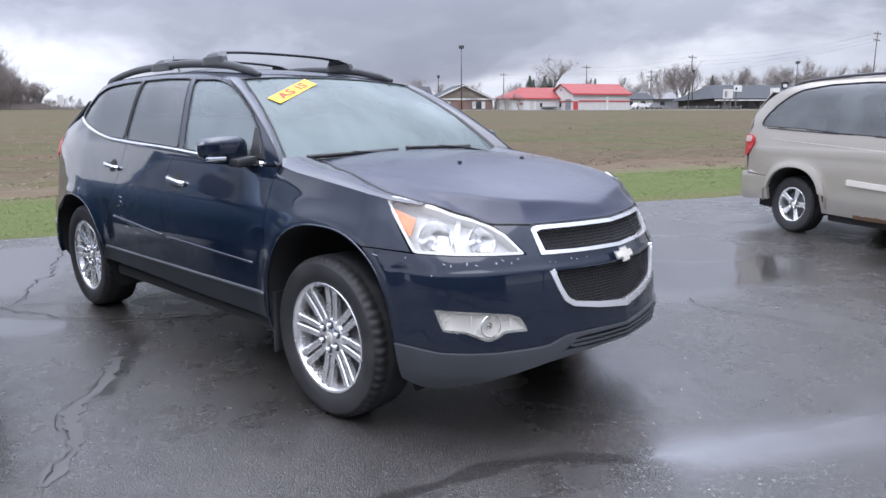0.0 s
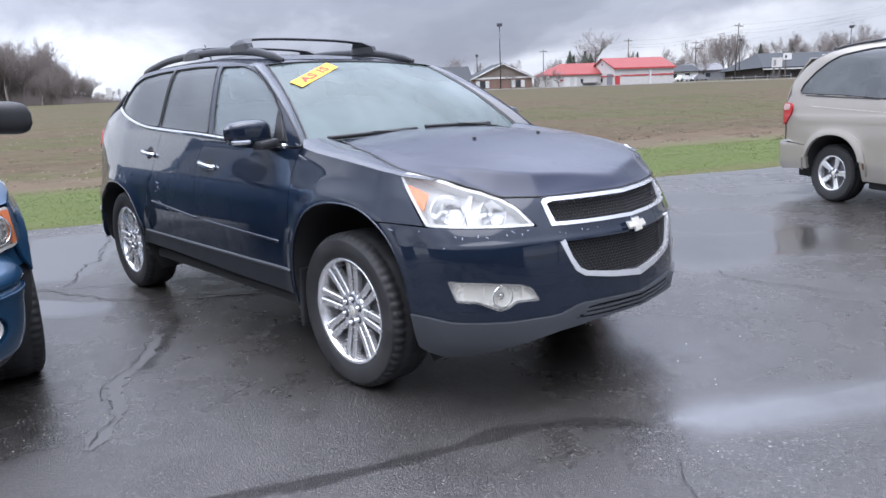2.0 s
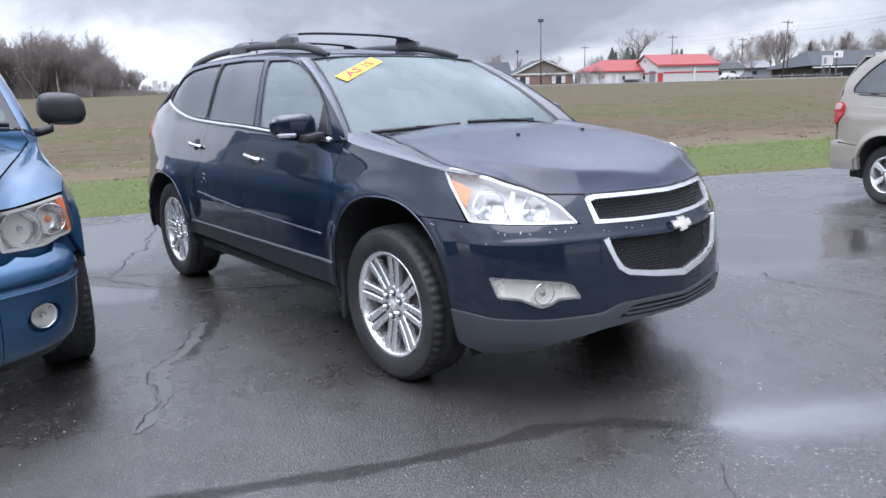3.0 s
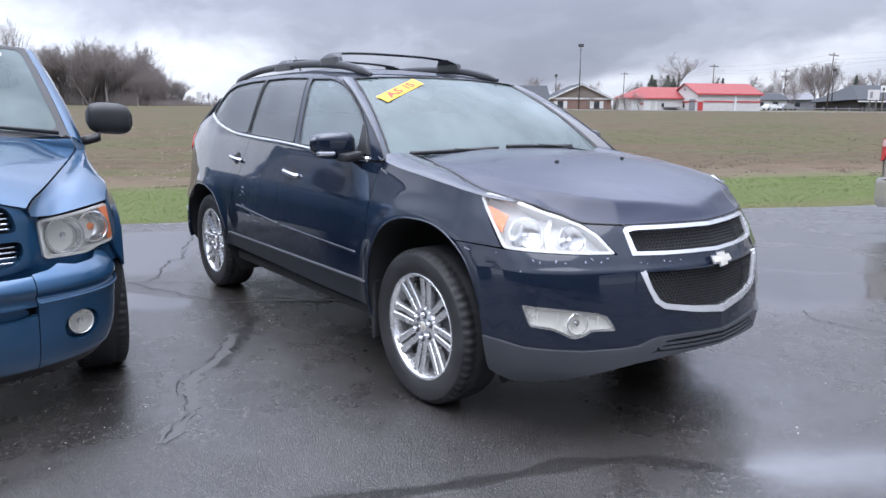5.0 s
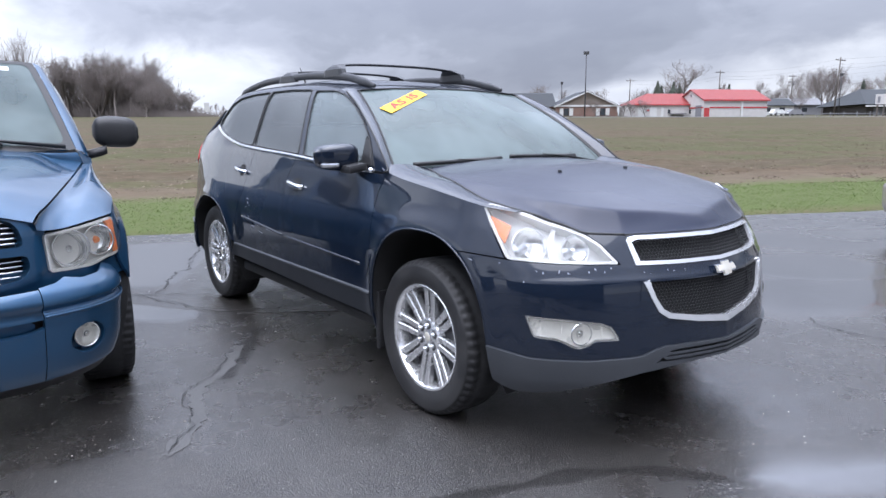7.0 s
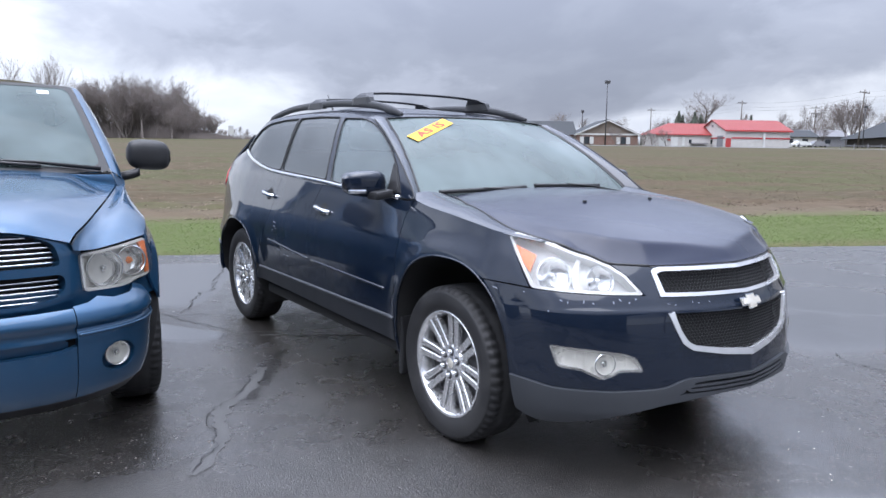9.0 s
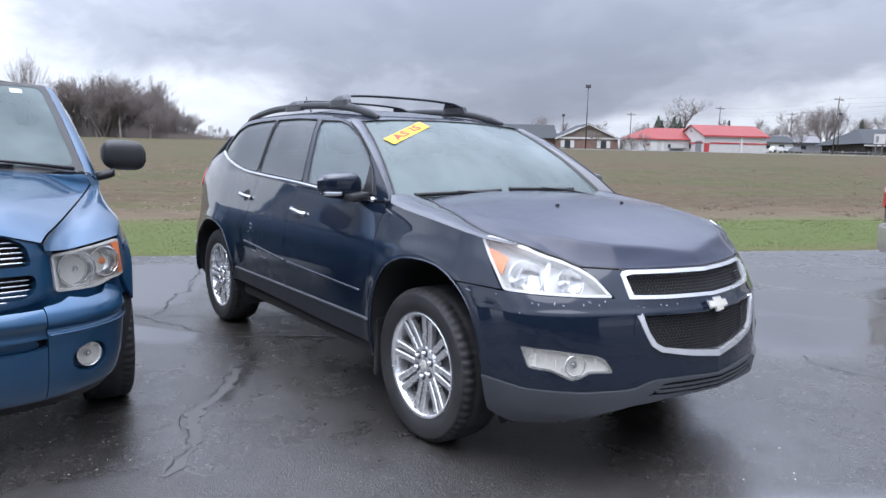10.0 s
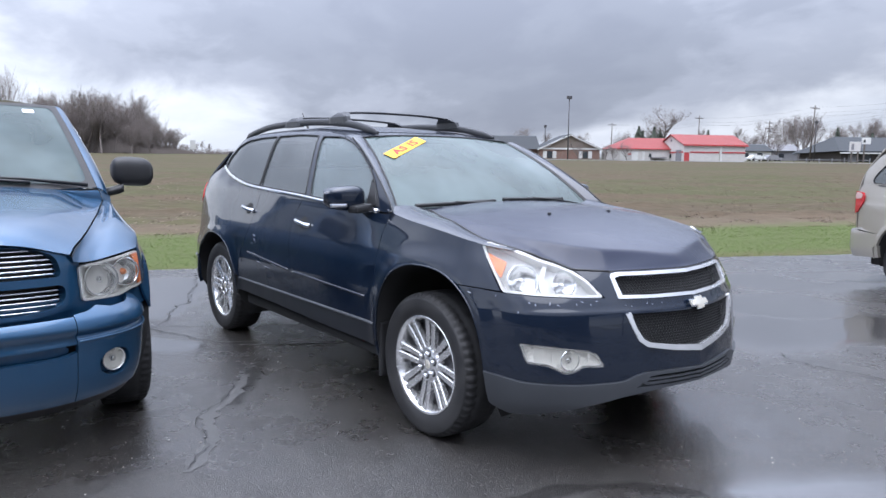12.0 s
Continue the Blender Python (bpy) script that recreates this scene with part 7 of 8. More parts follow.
VS = ((VAN, True), (van_left, False))
v_arch = arch(*VAN_ARCH, 0.30)
v_arch_f = arch(*VAN_ARCH_F, 0.30)
v_belt = pchip([-1.0, -0.62, 0.09, 0.64, 1.48, 1.87, 2.9], [1.275, 1.262, 1.238, 1.195, 1.150, 1.125, 1.08])
v_roof = pchip([-0.95, -0.60, -0.25, 0.10, 0.7, 1.9, 2.6], [1.46, 1.66, 1.755, 1.790, 1.795, 1.765, 1.70])
seam_x = 1.735
two("side_panel", TAN, flank_of(VAN, [(-0.345, 0.66)] + [p for p in v_arch if p[1] > 0.45 or p[0] > 0.2] + [(0.66, 0.300), (1.2, 0.292), (seam_x + 0.02, 0.285), (seam_x - 0.004, 0.70), (seam_x - 0.012, 1.0), (seam_x - 0.012, float(v_belt(seam_x)))] +
    [(x, float(v_belt(x))) for x in np.linspace(1.6, -0.80, 20)] + [(-0.84, 1.20), (-0.80, 0.95), (-0.80, 0.70), (-0.6, 0.685)]), VS, van, step=0.025)
two("front_door", TAN, flank_of(VAN, [(seam_x + 0.026, 0.285), (seam_x + 0.002, 0.70), (seam_x - 0.006, float(v_belt(seam_x)))] + [(x, float(v_belt(x))) for x in np.linspace(1.8, 2.75, 8)] + [(2.78, 0.80), (2.62, 0.50), (2.60, 0.27)]), VS, van, step=0.03)
two("front_wing", TAN, flank_of(VAN, [(2.605, 0.30)] + v_arch_f + [(3.6, 0.30), (3.75, 0.6), (3.6, 0.85), (3.2, 0.95), (2.79, 1.02), (2.785, 0.80), (2.625, 0.50)]), VS, van, step=0.04)
part("nose", panel_mesh("nose", TAN, mirrored([(0, 0.80), (0.9, 0.80), (1.12, 0.85), (1.1, 0.3), (0, 0.28)]), VAN, step=0.06, flip=True), van)
part("bonnet", grid_mesh("bonnet", TAN, np.array([[(3.85 - 1.1 * u - 0.10 * abs(v) ** 2, v * (0.78 + 0.12 * u), 0.85 + 0.25 * u ** 0.7 - 0.05 * abs(v) ** 3) for v in np.linspace(-1, 1, 15)] for u in np.linspace(0, 1, 12)])), van)
part("windscreen", grid_mesh("windscreen", PRIVACY, np.array([[(2.80 - 0.95 * u - 0.08 * abs(v) ** 2, v * (0.86 - 0.15 * u), 1.08 + 0.64 * u) for v in np.linspace(-1, 1, 15)] for u in np.linspace(0, 1, 8)]), flip=True), van)
# window band with one long dark pane and the front door's clear pane
w_dark = round_corners(flank_of(VAN, [(-0.635, 1.285), (-0.60, 1.39), (-0.46, 1.525), (-0.27, 1.642), (-0.09, 1.708), (0.32, 1.752), (0.80, 1.755), (1.76, 1.715), (1.86, 1.14), (1.48, 1.165), (0.64, 1.208), (0.09, 1.252), (-0.45, 1.276)]), 0.04)
w_clear = round_corners(flank_of(VAN, [(1.82, 1.70), (2.05, 1.66), (2.66, 1.14), (2.64, 1.10), (1.92, 1.135)]), 0.03)
band = [(x, float(v_belt(x)) + 0.0005) for x in np.linspace(-0.80, 2.70, 30)] + [(2.78, 1.10), (2.2, 1.60), (1.95, 1.745)] + [(x, float(v_roof(x))) for x in np.linspace(1.8, -0.55, 26)] + [(-0.72, 1.60), (-0.86, 1.44)]
two("window_band", TAN, flank_of(VAN, band), VS, van, holes=(w_dark, w_clear), step=0.022)
for o, mt, nm in ((w_dark, PRIVACY, "long dark tinted side window"), (w_clear, GLASS, "clear front side window")):
    for ob in two("side_window", mt, grow(o, 0.012), VS, van, nm, off=-0.006, fold=0, step=0.05):
        ob.visible_shadow = False
    ring = along(np.vstack([o, o[:1]]), 120)[:-1]
    for skin, fl in VS:
        part("window_seal", tube_mesh("window_seal", SEAL, skin(ring[:, 0], ring[:, 1]), 0.007, 6, closed=True), van)
two("slide_rail", BLACK, flank_of(VAN, [(-0.52, 1.262), (0.64, 1.205), (0.64, 1.190), (-0.50, 1.246)]), VS, van, "black sliding door rail", off=0.004, fold=0.01, step=0.012, stretch=4)
two("door_pillar", PIANO, flank_of(VAN, [(1.765, 1.712), (1.815, 1.700), (1.915, 1.138), (1.868, 1.142)]), VS, van, "gloss black door pillar", off=0.003, step=0.03)
# raised lips round the rear arches
lip_o = arch(VAN_ARCH[0], VAN_ARCH[1], VAN_ARCH[2] + 0.065, VAN_ARCH[3] + 0.070, 2.3, 0.50)
lip_i = [p for p in v_arch if p[1] > 0.50]
two("arch_lip", TAN, flank_of(VAN, lip_o + lip_i[::-1]), VS, van, off=0.022, fold=0.022, step=0.012)
# lines, mouldings, handles
for za, zb, tk in ((1.130, 0.985, 0.006),):
    two("body_crease", PALE_STRIP, flank_of(VAN, [(-0.38, za), (1.0, 1.045), (2.3, zb), (2.3, zb - tk), (1.0, 1.045 - tk), (-0.38, za - tk)]), VS, van, off=0.003, fold=0.003, step=0.006, stretch=8)
for a, b_ in ((0.86, seam_x - 0.02), (seam_x + 0.02, 2.7)):
    xs2 = np.linspace(a, b_, 12)
    zz = np.interp(xs2, [0.7, 1.72, 2.7], [0.688, 0.640, 0.585])
    two("side_moulding", PALE_STRIP, flank_of(VAN, list(zip(xs2, zz + 0.030)) + list(zip(xs2[::-1], zz[::-1] - 0.030))), VS, van, "protective side moulding", off=0.016, fold=0.018, step=0.015, stretch=3)
for x, z in ((1.55, 0.918), (1.93, 0.904)):
    for skin, fl in VS:
        hx = [(float(VAN.sx(x)) + 0.115 * math.cos(a), z + 0.036 * math.sin(a)) for a in np.linspace(0, 2 * math.pi, 26, endpoint=False)]
        hd = part("door_handle", panel_mesh("door_handle", TAN, hx, skin, off=0.012, fold=0.014, step=0.015, flip=fl), van, "body-coloured door handle")
        part("handle_recess", panel_mesh("handle_recess", CLAD, [(float(VAN.sx(x)) + 0.06 * math.cos(a) + 0.02, z - 0.006 + 0.010 * math.sin(a)) for a in np.linspace(0, 2 * math.pi, 18, endpoint=False)], skin, off=0.0135, fold=0, step=0.01, flip=fl), hd)
# rear lamp, bumper, tailgate
two("rear_lamp", RED_LENS, round_corners([(float(VAN.sx(-0.86)), 0.895), (float(VAN.sx(-0.78)), 0.93), (float(VAN.sx(-0.69)), 1.03), (float(VAN.sx(-0.68)), 1.12), (float(VAN.sx(-0.73)), 1.165), (float(VAN.sx(-0.86)), 1.17), (float(VAN.sx(-0.98)), 1.15), (float(VAN.sx(-0.98)), 0.90)], 0.03), VS, van, "rounded red rear lamp", off=0.018, fold=0.03, step=0.02)
two("reversing_lens", PINK_LENS, round_corners([(float(VAN.sx(-0.735)), 1.085), (float(VAN.sx(-0.725)), 1.135), (float(VAN.sx(-0.76)), 1.155), (float(VAN.sx(-0.86)), 1.160), (float(VAN.sx(-0.90)), 1.10), (float(VAN.sx(-0.84)), 1.075)], 0.01), VS, van, "pale clear top of the rear lamp", off=0.022, fold=0.006, step=0.012)
round_tail = lambda s, z: VAN(np.where(np.asarray(s) > VAN.s[-1], np.asarray(s) - 2 * VAN.s[-1], s), z)
S2 = 2 * VAN.s[-1]
part("rear_bumper", panel_mesh("rear_bumper", TAN, [(float(VAN.sx(-0.31)), 0.655), (float(VAN.sx(-0.60)), 0.672), (float(VAN.sx(-0.95)), 0.68), (S2 - float(VAN.sx(-0.95)), 0.68), (S2 - float(VAN.sx(-0.31)), 0.655), (S2 - float(VAN.sx(-0.31)), 0.38), (S2 - float(VAN.sx(-0.95)), 0.33), (float(VAN.sx(-0.95)), 0.33), (float(VAN.sx(-0.31)), 0.38)],
                              round_tail, off=0.006, fold=0.04, step=0.03, flip=True), van, "champagne rear bumper with scrapes")
part("tailgate", panel_mesh("tailgate", TAN, [(float(VAN.sx(-0.88)), 0.70), (S2 - float(VAN.sx(-0.88)), 0.70), (S2 - float(VAN.sx(-0.88)), 1.72), (float(VAN.sx(-0.88)), 1.72)], round_tail, off=-0.006, step=0.05, flip=True), van)
part("rear_window", panel_mesh("rear_window", PRIVACY, [(float(VAN.sx(-1.0)), 1.18), (S2 - float(VAN.sx(-1.0)), 1.18), (S2 - float(VAN.sx(-1.0)), 1.62), (float(VAN.sx(-1.0)), 1.62)], round_tail, off=0.004, step=0.06, flip=True), van)
# roof
rows = []
for u in np.linspace(0, 1, 40):
    xe = 1.95 - 2.55 * u
    ye, ze = -float(VAN(VAN.sx(xe), v_roof(xe))[1]), float(v_roof(xe))
    rows.append([(xe + (0.10 * (1 - u) - 0.22 * u) * (1 - abs(v) ** 2), ye * v, ze + (0.055 + 0.03 * math.sin(math.pi * u)) * (1 - abs(v) ** 2.8) ** 0.85) for v in np.linspace(-1, 1, 31)])
part("roof", grid_mesh("roof", TAN, np.array(rows), flip=False), van)
for sg in (-1, 1):
    rp = spline([(-0.35, 0.64 * sg, 1.775), (-0.15, 0.635 * sg, 1.815), (0.5, 0.63 * sg, 1.845), (1.4, 0.63 * sg, 1.835), (1.75, 0.63 * sg, 1.79)])
    part("roof_rail", tube_mesh("roof_rail", RAILS, rp, 0.016, 8), van, "black roof rail")
for x in (0.35, 1.45):
    part("cross_bar", tube_mesh("cross_bar", RAILS, [(x, y, 1.868 - 0.02 * abs(y / 0.62) ** 4) for y in np.linspace(-0.62, 0.62, 16)], 0.026, 8, squash=0.5), van)
# rust along the sill and the arch's rear edge
rs = np.random.default_rng(9)
xs3 = np.linspace(0.95, 1.42, 40)
two("rusty_sill", RUST, flank_of(VAN, list(zip(xs3, 0.325 + 0.012 * rs.random(40))) + list(zip(xs3[::-1], np.full(40, 0.290)))), VS, van, "rust-eaten sill edge", off=0.004, fold=0.02, step=0.01, stretch=2)
two("rusty_arch", RUST, flank_of(VAN, [(0.535, 0.60), (0.545, 0.52), (0.555, 0.44), (0.575, 0.43), (0.57, 0.52), (0.558, 0.61)]), VS, van, "rust on the wheel arch", off=0.004, fold=0, step=0.01)
for (cx, cz, rx, rz, q) in (VAN_ARCH, VAN_ARCH_F):
    line = np.array(arch(cx, cz, rx, rz, q, 0.27, 36))
    for sg in (-1, 1):
        y0 = np.array([-float(VAN(VAN.sx(x), z)[1]) for x, z in line]) - 0.01
        rows = [np.stack([line[:, 0], (y0 - d) * sg, line[:, 1]], 1) for d in (0.0, 0.03, 0.4)] + [np.stack([np.full(len(line), cx), np.full(len(line), 0.5 * sg), np.full(len(line), 0.45)], 1)]
        part("wheel_well", grid_mesh("wheel_well", LINER, np.array(rows), flip=sg > 0), van)
part("underbody", box_mesh("underbody", LINER, 0.55, 2.60, -0.90, 0.90, 0.21, 0.50, 0.03), van)
part("rear_axle", box_mesh("rear_axle", LINER, -0.85, 0.60, -0.62, 0.62, 0.22, 0.50, 0.03), van)
part("cabin_floor", box_mesh("cabin_floor", LINER, 0.6, 2.5, -0.92, 0.92, 0.30, 0.42, 0.02), van)
for x in (0.55, 1.45, 2.15):
    for y in (-0.42, 0.42):
        car_seat(x, y, 0.80, van, 0.5)
for x in (0.0, 3.03):
    for sg in (-1, 1):
        turn = Matrix.Identity(4) if sg < 0 else Matrix.Rotation(math.pi, 4, "Z")
        alloy_wheel(van, Matrix.Translation((x, 0.79 * sg, 0.340)) @ turn @ Matrix.Rotation(0.3, 4, "Y"), 0.343, 0.205, 0.108, 5, 5, False)


# ---- beyond the field: buildings, poles, wires and bare trees ----
def at_lot(x, y, turn=0.0, z=None, size=1.0):
    return LOT @ pose(x, y, float(land(x, y)) if z is None else z, 0, 0, turn) @ Matrix.Scale(size, 4)


def wall_paint(name, col, scale=1.2):
    k = Mat(name)
    n, f = k.noise(scale, 6, 0.65), k.noise(40, 3, 0.6)
    k.set(Base_Color=k.mix(k.ramp(n, [(0.35, 0.0), (0.75, 0.5)]), col, tuple(c * 0.72 for c in col)), Roughness=0.8)
    k.bump(f, 0.1, 0.01)
    return k.m


def brick_wall(name):
    k = Mat(name)
    b = k.t.nodes.new("ShaderNodeTexBrick")
    b.inputs["Scale"].default_value = 2.2
    b.inputs["Color1"].default_value, b.inputs["Color2"].default_value, b.inputs["Mortar"].default_value = (0.17, 0.095, 0.075, 1), (0.22, 0.13, 0.10, 1), (0.26, 0.235, 0.21, 1)
    b.inputs["Mortar Size"].default_value = 0.012
    mp = k.t.nodes.new("ShaderNodeMapping")
    mp.inputs["Rotation"].default_value = (radians(90), 0, 0)
    k.link(k.c, mp.inputs[0])
    k.link(mp.outputs[0], b.inputs[0])
    k.set(Base_Color=b.outputs[0], Roughness=0.85)
    return k.m


def ribbed_roof(name, col):
    k = Mat(name)
    w = k.t.nodes.new("ShaderNodeTexWave")
    w.inputs["Scale"].default_value, w.inputs["Distortion"].default_value = 1.6, 0.0
    k.link(k.c, w.inputs[0])
    n = k.noise(0.8, 5, 0.6)
    k.set(Base_Color=k.mix(k.ramp(n, [(0.35, 0.0), (0.75, 0.45)]), col, tuple(min(1, c * 1.2 + 0.01) for c in col)), Roughness=0.6)
    k.bump(w.outputs[0], 0.4, 0.03)
    return k.m


CREAM = wall_paint("cream_block", (0.53, 0.51, 0.485))
WHITE = wall_paint("white_trim", (0.62, 0.62, 0.60))
RED_TRIM = wall_paint("red_trim", (0.42, 0.05, 0.05))
RED_ROOF = ribbed_roof("red_metal_roof", (0.195, 0.024, 0.021))
BRICK = brick_wall("red_brick")
GABLE_TAN = wall_paint("tan_siding", (0.20, 0.165, 0.135))
SHINGLE = wall_paint("grey_shingle", (0.030, 0.034, 0.038), 3.0)
DARK_WALL = wall_paint("brown_wall", (0.065, 0.057, 0.052))
GREY_WALL = wall_paint("grey_wall", (0.20, 0.20, 0.21))
PANE_DARK = plastic("dark_window_pane", (0.03, 0.035, 0.04), 0.08, 50, 0.01)
POLE_WOOD = wall_paint("weathered_pole", (0.10, 0.085, 0.072), 3.0)
BARK = wall_paint("bare_bark", (0.15, 0.128, 0.115), 2.0)
TWIG = wall_paint("bare_twigs", (0.20, 0.172, 0.158), 1.0)
NEEDLE = wall_paint("conifer_needles", (0.060, 0.072, 0.052), 4.0)


def gable_block(parent, w, l, eave, ridge, wall, roof, over=0.4, gable=None, name="wall"):
    """Walls and a two-sided roof; the ridge runs along +x, the gables look to -x and +x."""
    V = [(0, 0, -0.6), (l, 0, -0.6), (l, w, -0.6), (0, w, -0.6), (0, 0, eave), (l, 0, eave), (l, w, eave), (0, w, eave)]
    part(name, mesh_from("wall", V, [(0, 1, 5, 4), (1, 2, 6, 5), (2, 3, 7, 6), (3, 0, 4, 7)], wall, flat=True), parent)
    G = [(0, 0, eave), (0, w, eave), (0, w / 2, ridge), (l, 0, eave), (l, w, eave), (l, w / 2, ridge)]
    for tri in ((1, 0, 2), (3, 4, 5)):
        part("gable", mesh_from("gable", [G[i] for i in tri], [(0, 1, 2)], gable or wall, flat=True), parent)
    k = (ridge - eave) / (w / 2)
    th = 0.18
    R = []
    for z in (0.0, th):
        R += [(-over, -over, eave - over * k + z), (l + over, -over, eave - over * k + z), (l + over, w / 2, ridge + z), (-over, w / 2, ridge + z), (-over, w + over, eave - over * k + z), (l + over, w + over, eave - over * k + z)]
    F = [(6, 7, 8, 9), (9, 8, 11, 10), (0, 3, 2, 1), (3, 4, 5, 2), (0, 1, 7, 6), (4, 10, 11, 5), (0, 6, 9, 3), (3, 9, 10, 4), (1, 2, 8, 7), (2, 5, 11, 8)]
    part("roof", mesh_from("roof", R, F, roof, flat=True), parent)


def plate(parent, name, mat, x0, x1, z0, z1, y=-0.04, label="", depth=0.06, side=False, w=0):
    me = box_mesh(name, mat, x0, x1, y - depth, y + 0.02, z0, z1) if not side else box_mesh(name, mat, y - depth, y + 0.02, x0, x1, z0, z1)
    return part(name, me, parent, label)


# red-roofed wash building: a long block with its gable to the left, and a lower wing
b = thing("wash_building", "low cream block building with a bright red metal roof", "building", m=at_lot(54.6, 149.0, 11.0, 2.95))
gable_block(b, 10.2, 15.0, 3.85, 6.05, CREAM, RED_ROOF)
plate(b, "door", RED_TRIM, 0.15, 1.35, 0.0, 2.15, label="red door")
plate(b, "stripe", RED_TRIM, 1.5, 8.6, 2.05, 2.35)
plate(b, "stripe", RED_TRIM, 9.3, 15.0, 2.05, 2.35)
plate(b, "downpipe", WHITE, 8.7, 9.15, 0.0, 3.8, depth=0.2)
plate(b, "fascia", RED_TRIM, -0.4, 15.4, 3.55, 3.78, y=-0.46)
plate(b, "stripe", RED_TRIM, 0.1, 10.1, 2.05, 2.35, side=True)
plate(b, "roller_door", GREY_WALL, 0.7, 3.0, 0.0, 2.7, side=True, label="grey roller door")
plate(b, "vent", GREY_WALL, 4.8, 5.4, 4.6, 5.1, side=True)
plate(b, "window", PANE_DARK, 4.9, 5.8, 1.0, 1.9, side=True)
w2 = thing("wash_wing", "cream wing of the wash building with a red roof", "building", m=at_lot(41.0, 152.0, 11.0, 2.95))
part("wall", box_mesh("wall", CREAM, 0, 14.2, 0, 8.0, -0.6, 3.0), w2)
part("roof", mesh_from("roof", [(-0.3, -0.3, 2.95), (14.4, -0.3, 2.95), (14.4, 4.0, 5.5), (4.6, 4.0, 5.5), (-0.3, 8.3, 2.95), (14.4, 8.3, 2.95)], [(0, 1, 2, 3), (3, 2, 5, 4), (0, 3, 4), (1, 5, 2), (0, 4, 5, 1)], RED_ROOF, flat=True), w2)
plate(w2, "fascia", RED_TRIM, -0.3, 14.4, 2.80, 3.0, y=-0.36)
for i, (a, c) in enumerate(((0.6, 2.4), (3.4, 5.0), (6.0, 6.6))):
    plate(w2, "service_door", WHITE, a, c, 0.0, 2.4)
plate(w2, "stripe", RED_TRIM, 2.5, 3.3, 1.6, 1.9)
plate(w2, "bench", GREY_WALL, 8.0, 11.5, 0.9, 1.1, depth=1.0)
plate(w2, "window", PANE_DARK, 7.6, 8.2, 1.1, 1.9)

# brick house with a white-trimmed gable
h = thing("brick_house", "red brick house with grey shingle roofs and white trim", "house", m=at_lot(24.6, 157.0, 4.0, 3.1, 1.06))
V = [(0, 0, -0.6), (13.2, 0, -0.6), (13.2, 9, -0.6), (0, 9, -0.6), (0, 0, 2.75), (13.2, 0, 2.75), (13.2, 9, 2.75), (0, 9, 2.75)]
part("wall", mesh_from("wall", V, [(0, 1, 5, 4), (1, 2, 6, 5), (2, 3, 7, 6), (3, 0, 4, 7)], BRICK, flat=True), h)
part("gable", mesh_from("gable", [(0.5, 0, 2.75), (12.7, 0, 2.75), (6.6, 0, 5.5)], [(0, 1, 2)], GABLE_TAN, flat=True), h)
part("roof", mesh_from("roof", [(-0.6, -0.6, 2.55), (6.6, -0.6, 5.75), (13.8, -0.6, 2.55), (-0.6, 9.6, 2.55), (6.6, 9.6, 5.75), (13.8, 9.6, 2.55)], [(0, 1, 4, 3), (1, 2, 5, 4)], SHINGLE, flat=True), h)
for p0, p1 in (((-0.6, 2.45), (6.6, 5.65)), ((6.6, 5.65), (13.8, 2.45))):
    part("barge_board", mesh_from("barge_board", [(p0[0], -0.64, p0[1]), (p1[0], -0.64, p1[1]), (p1[0], -0.64, p1[1] - 0.24), (p0[0], -0.64, p0[1] - 0.24)], [(0, 3, 2, 1)], WHITE, flat=True), h)
plate(h, "frieze", WHITE, -0.2, 13.4, 2.45, 2.8, depth=0.15)
for a in (0.8, 8.6):
    wn = plate(h, "window", PANE_DARK, a + 0.9, a + 2.0, 0.6, 2.1)
    for q in (a, a + 2.1):
        part("shutter", box_mesh("shutter", WHITE, q, q + 0.8, -0.14, -0.04, 0.6, 2.1), wn)
hl = part("side_wing", box_mesh("side_wing", BRICK, -17, 0, 2, 9, -0.6, 2.6), h)
part("side_roof", mesh_from("side_roof", [(-17.6, 1.2, 2.5), (0.5, 1.2, 2.5), (0.5, 5.5, 5.5), (-15.5, 5.5, 5.5), (-17.6, 9.8, 2.5), (0.5, 9.8, 2.5)], [(0, 1, 2, 3), (3, 2, 5, 4), (0, 3, 4)], SHINGLE, flat=True), h)

# long dark building and low houses on the right
d = thing("long_low_building", "long dark commercial building with a broad grey roof", "building", m=at_lot(104.5, 175.0, 8.0, 3.2))
part("wall", box_mesh("wall", DARK_WALL, 0, 62, 0, 16, -0.6, 2.9), d)
part("roof", mesh_from("roof", [(-1.5, -1.5, 2.8), (63.5, -1.5, 2.8), (58, 8, 7.2), (4, 8, 7.2), (-1.5, 17.5, 2.8), (63.5, 17.5, 2.8), (-1.5, -1.5, 3.2), (63.5, -1.5, 3.2)], [(6, 7, 2, 3), (3, 2, 5, 4), (6, 3, 4), (7, 5, 2), (0, 1, 7, 6)], SHINGLE, flat=True), d)
for i in range(14):
    plate(d, "window", PANE_DARK if i % 3 else GREY_WALL, 2 + i * 4.2, 4.6 + i * 4.2, 0.2, 2.3)
part("fascia", box_mesh("fascia", WHITE, -1.5, 63.5, -1.62, -1.52, 2.55, 2.85), d)
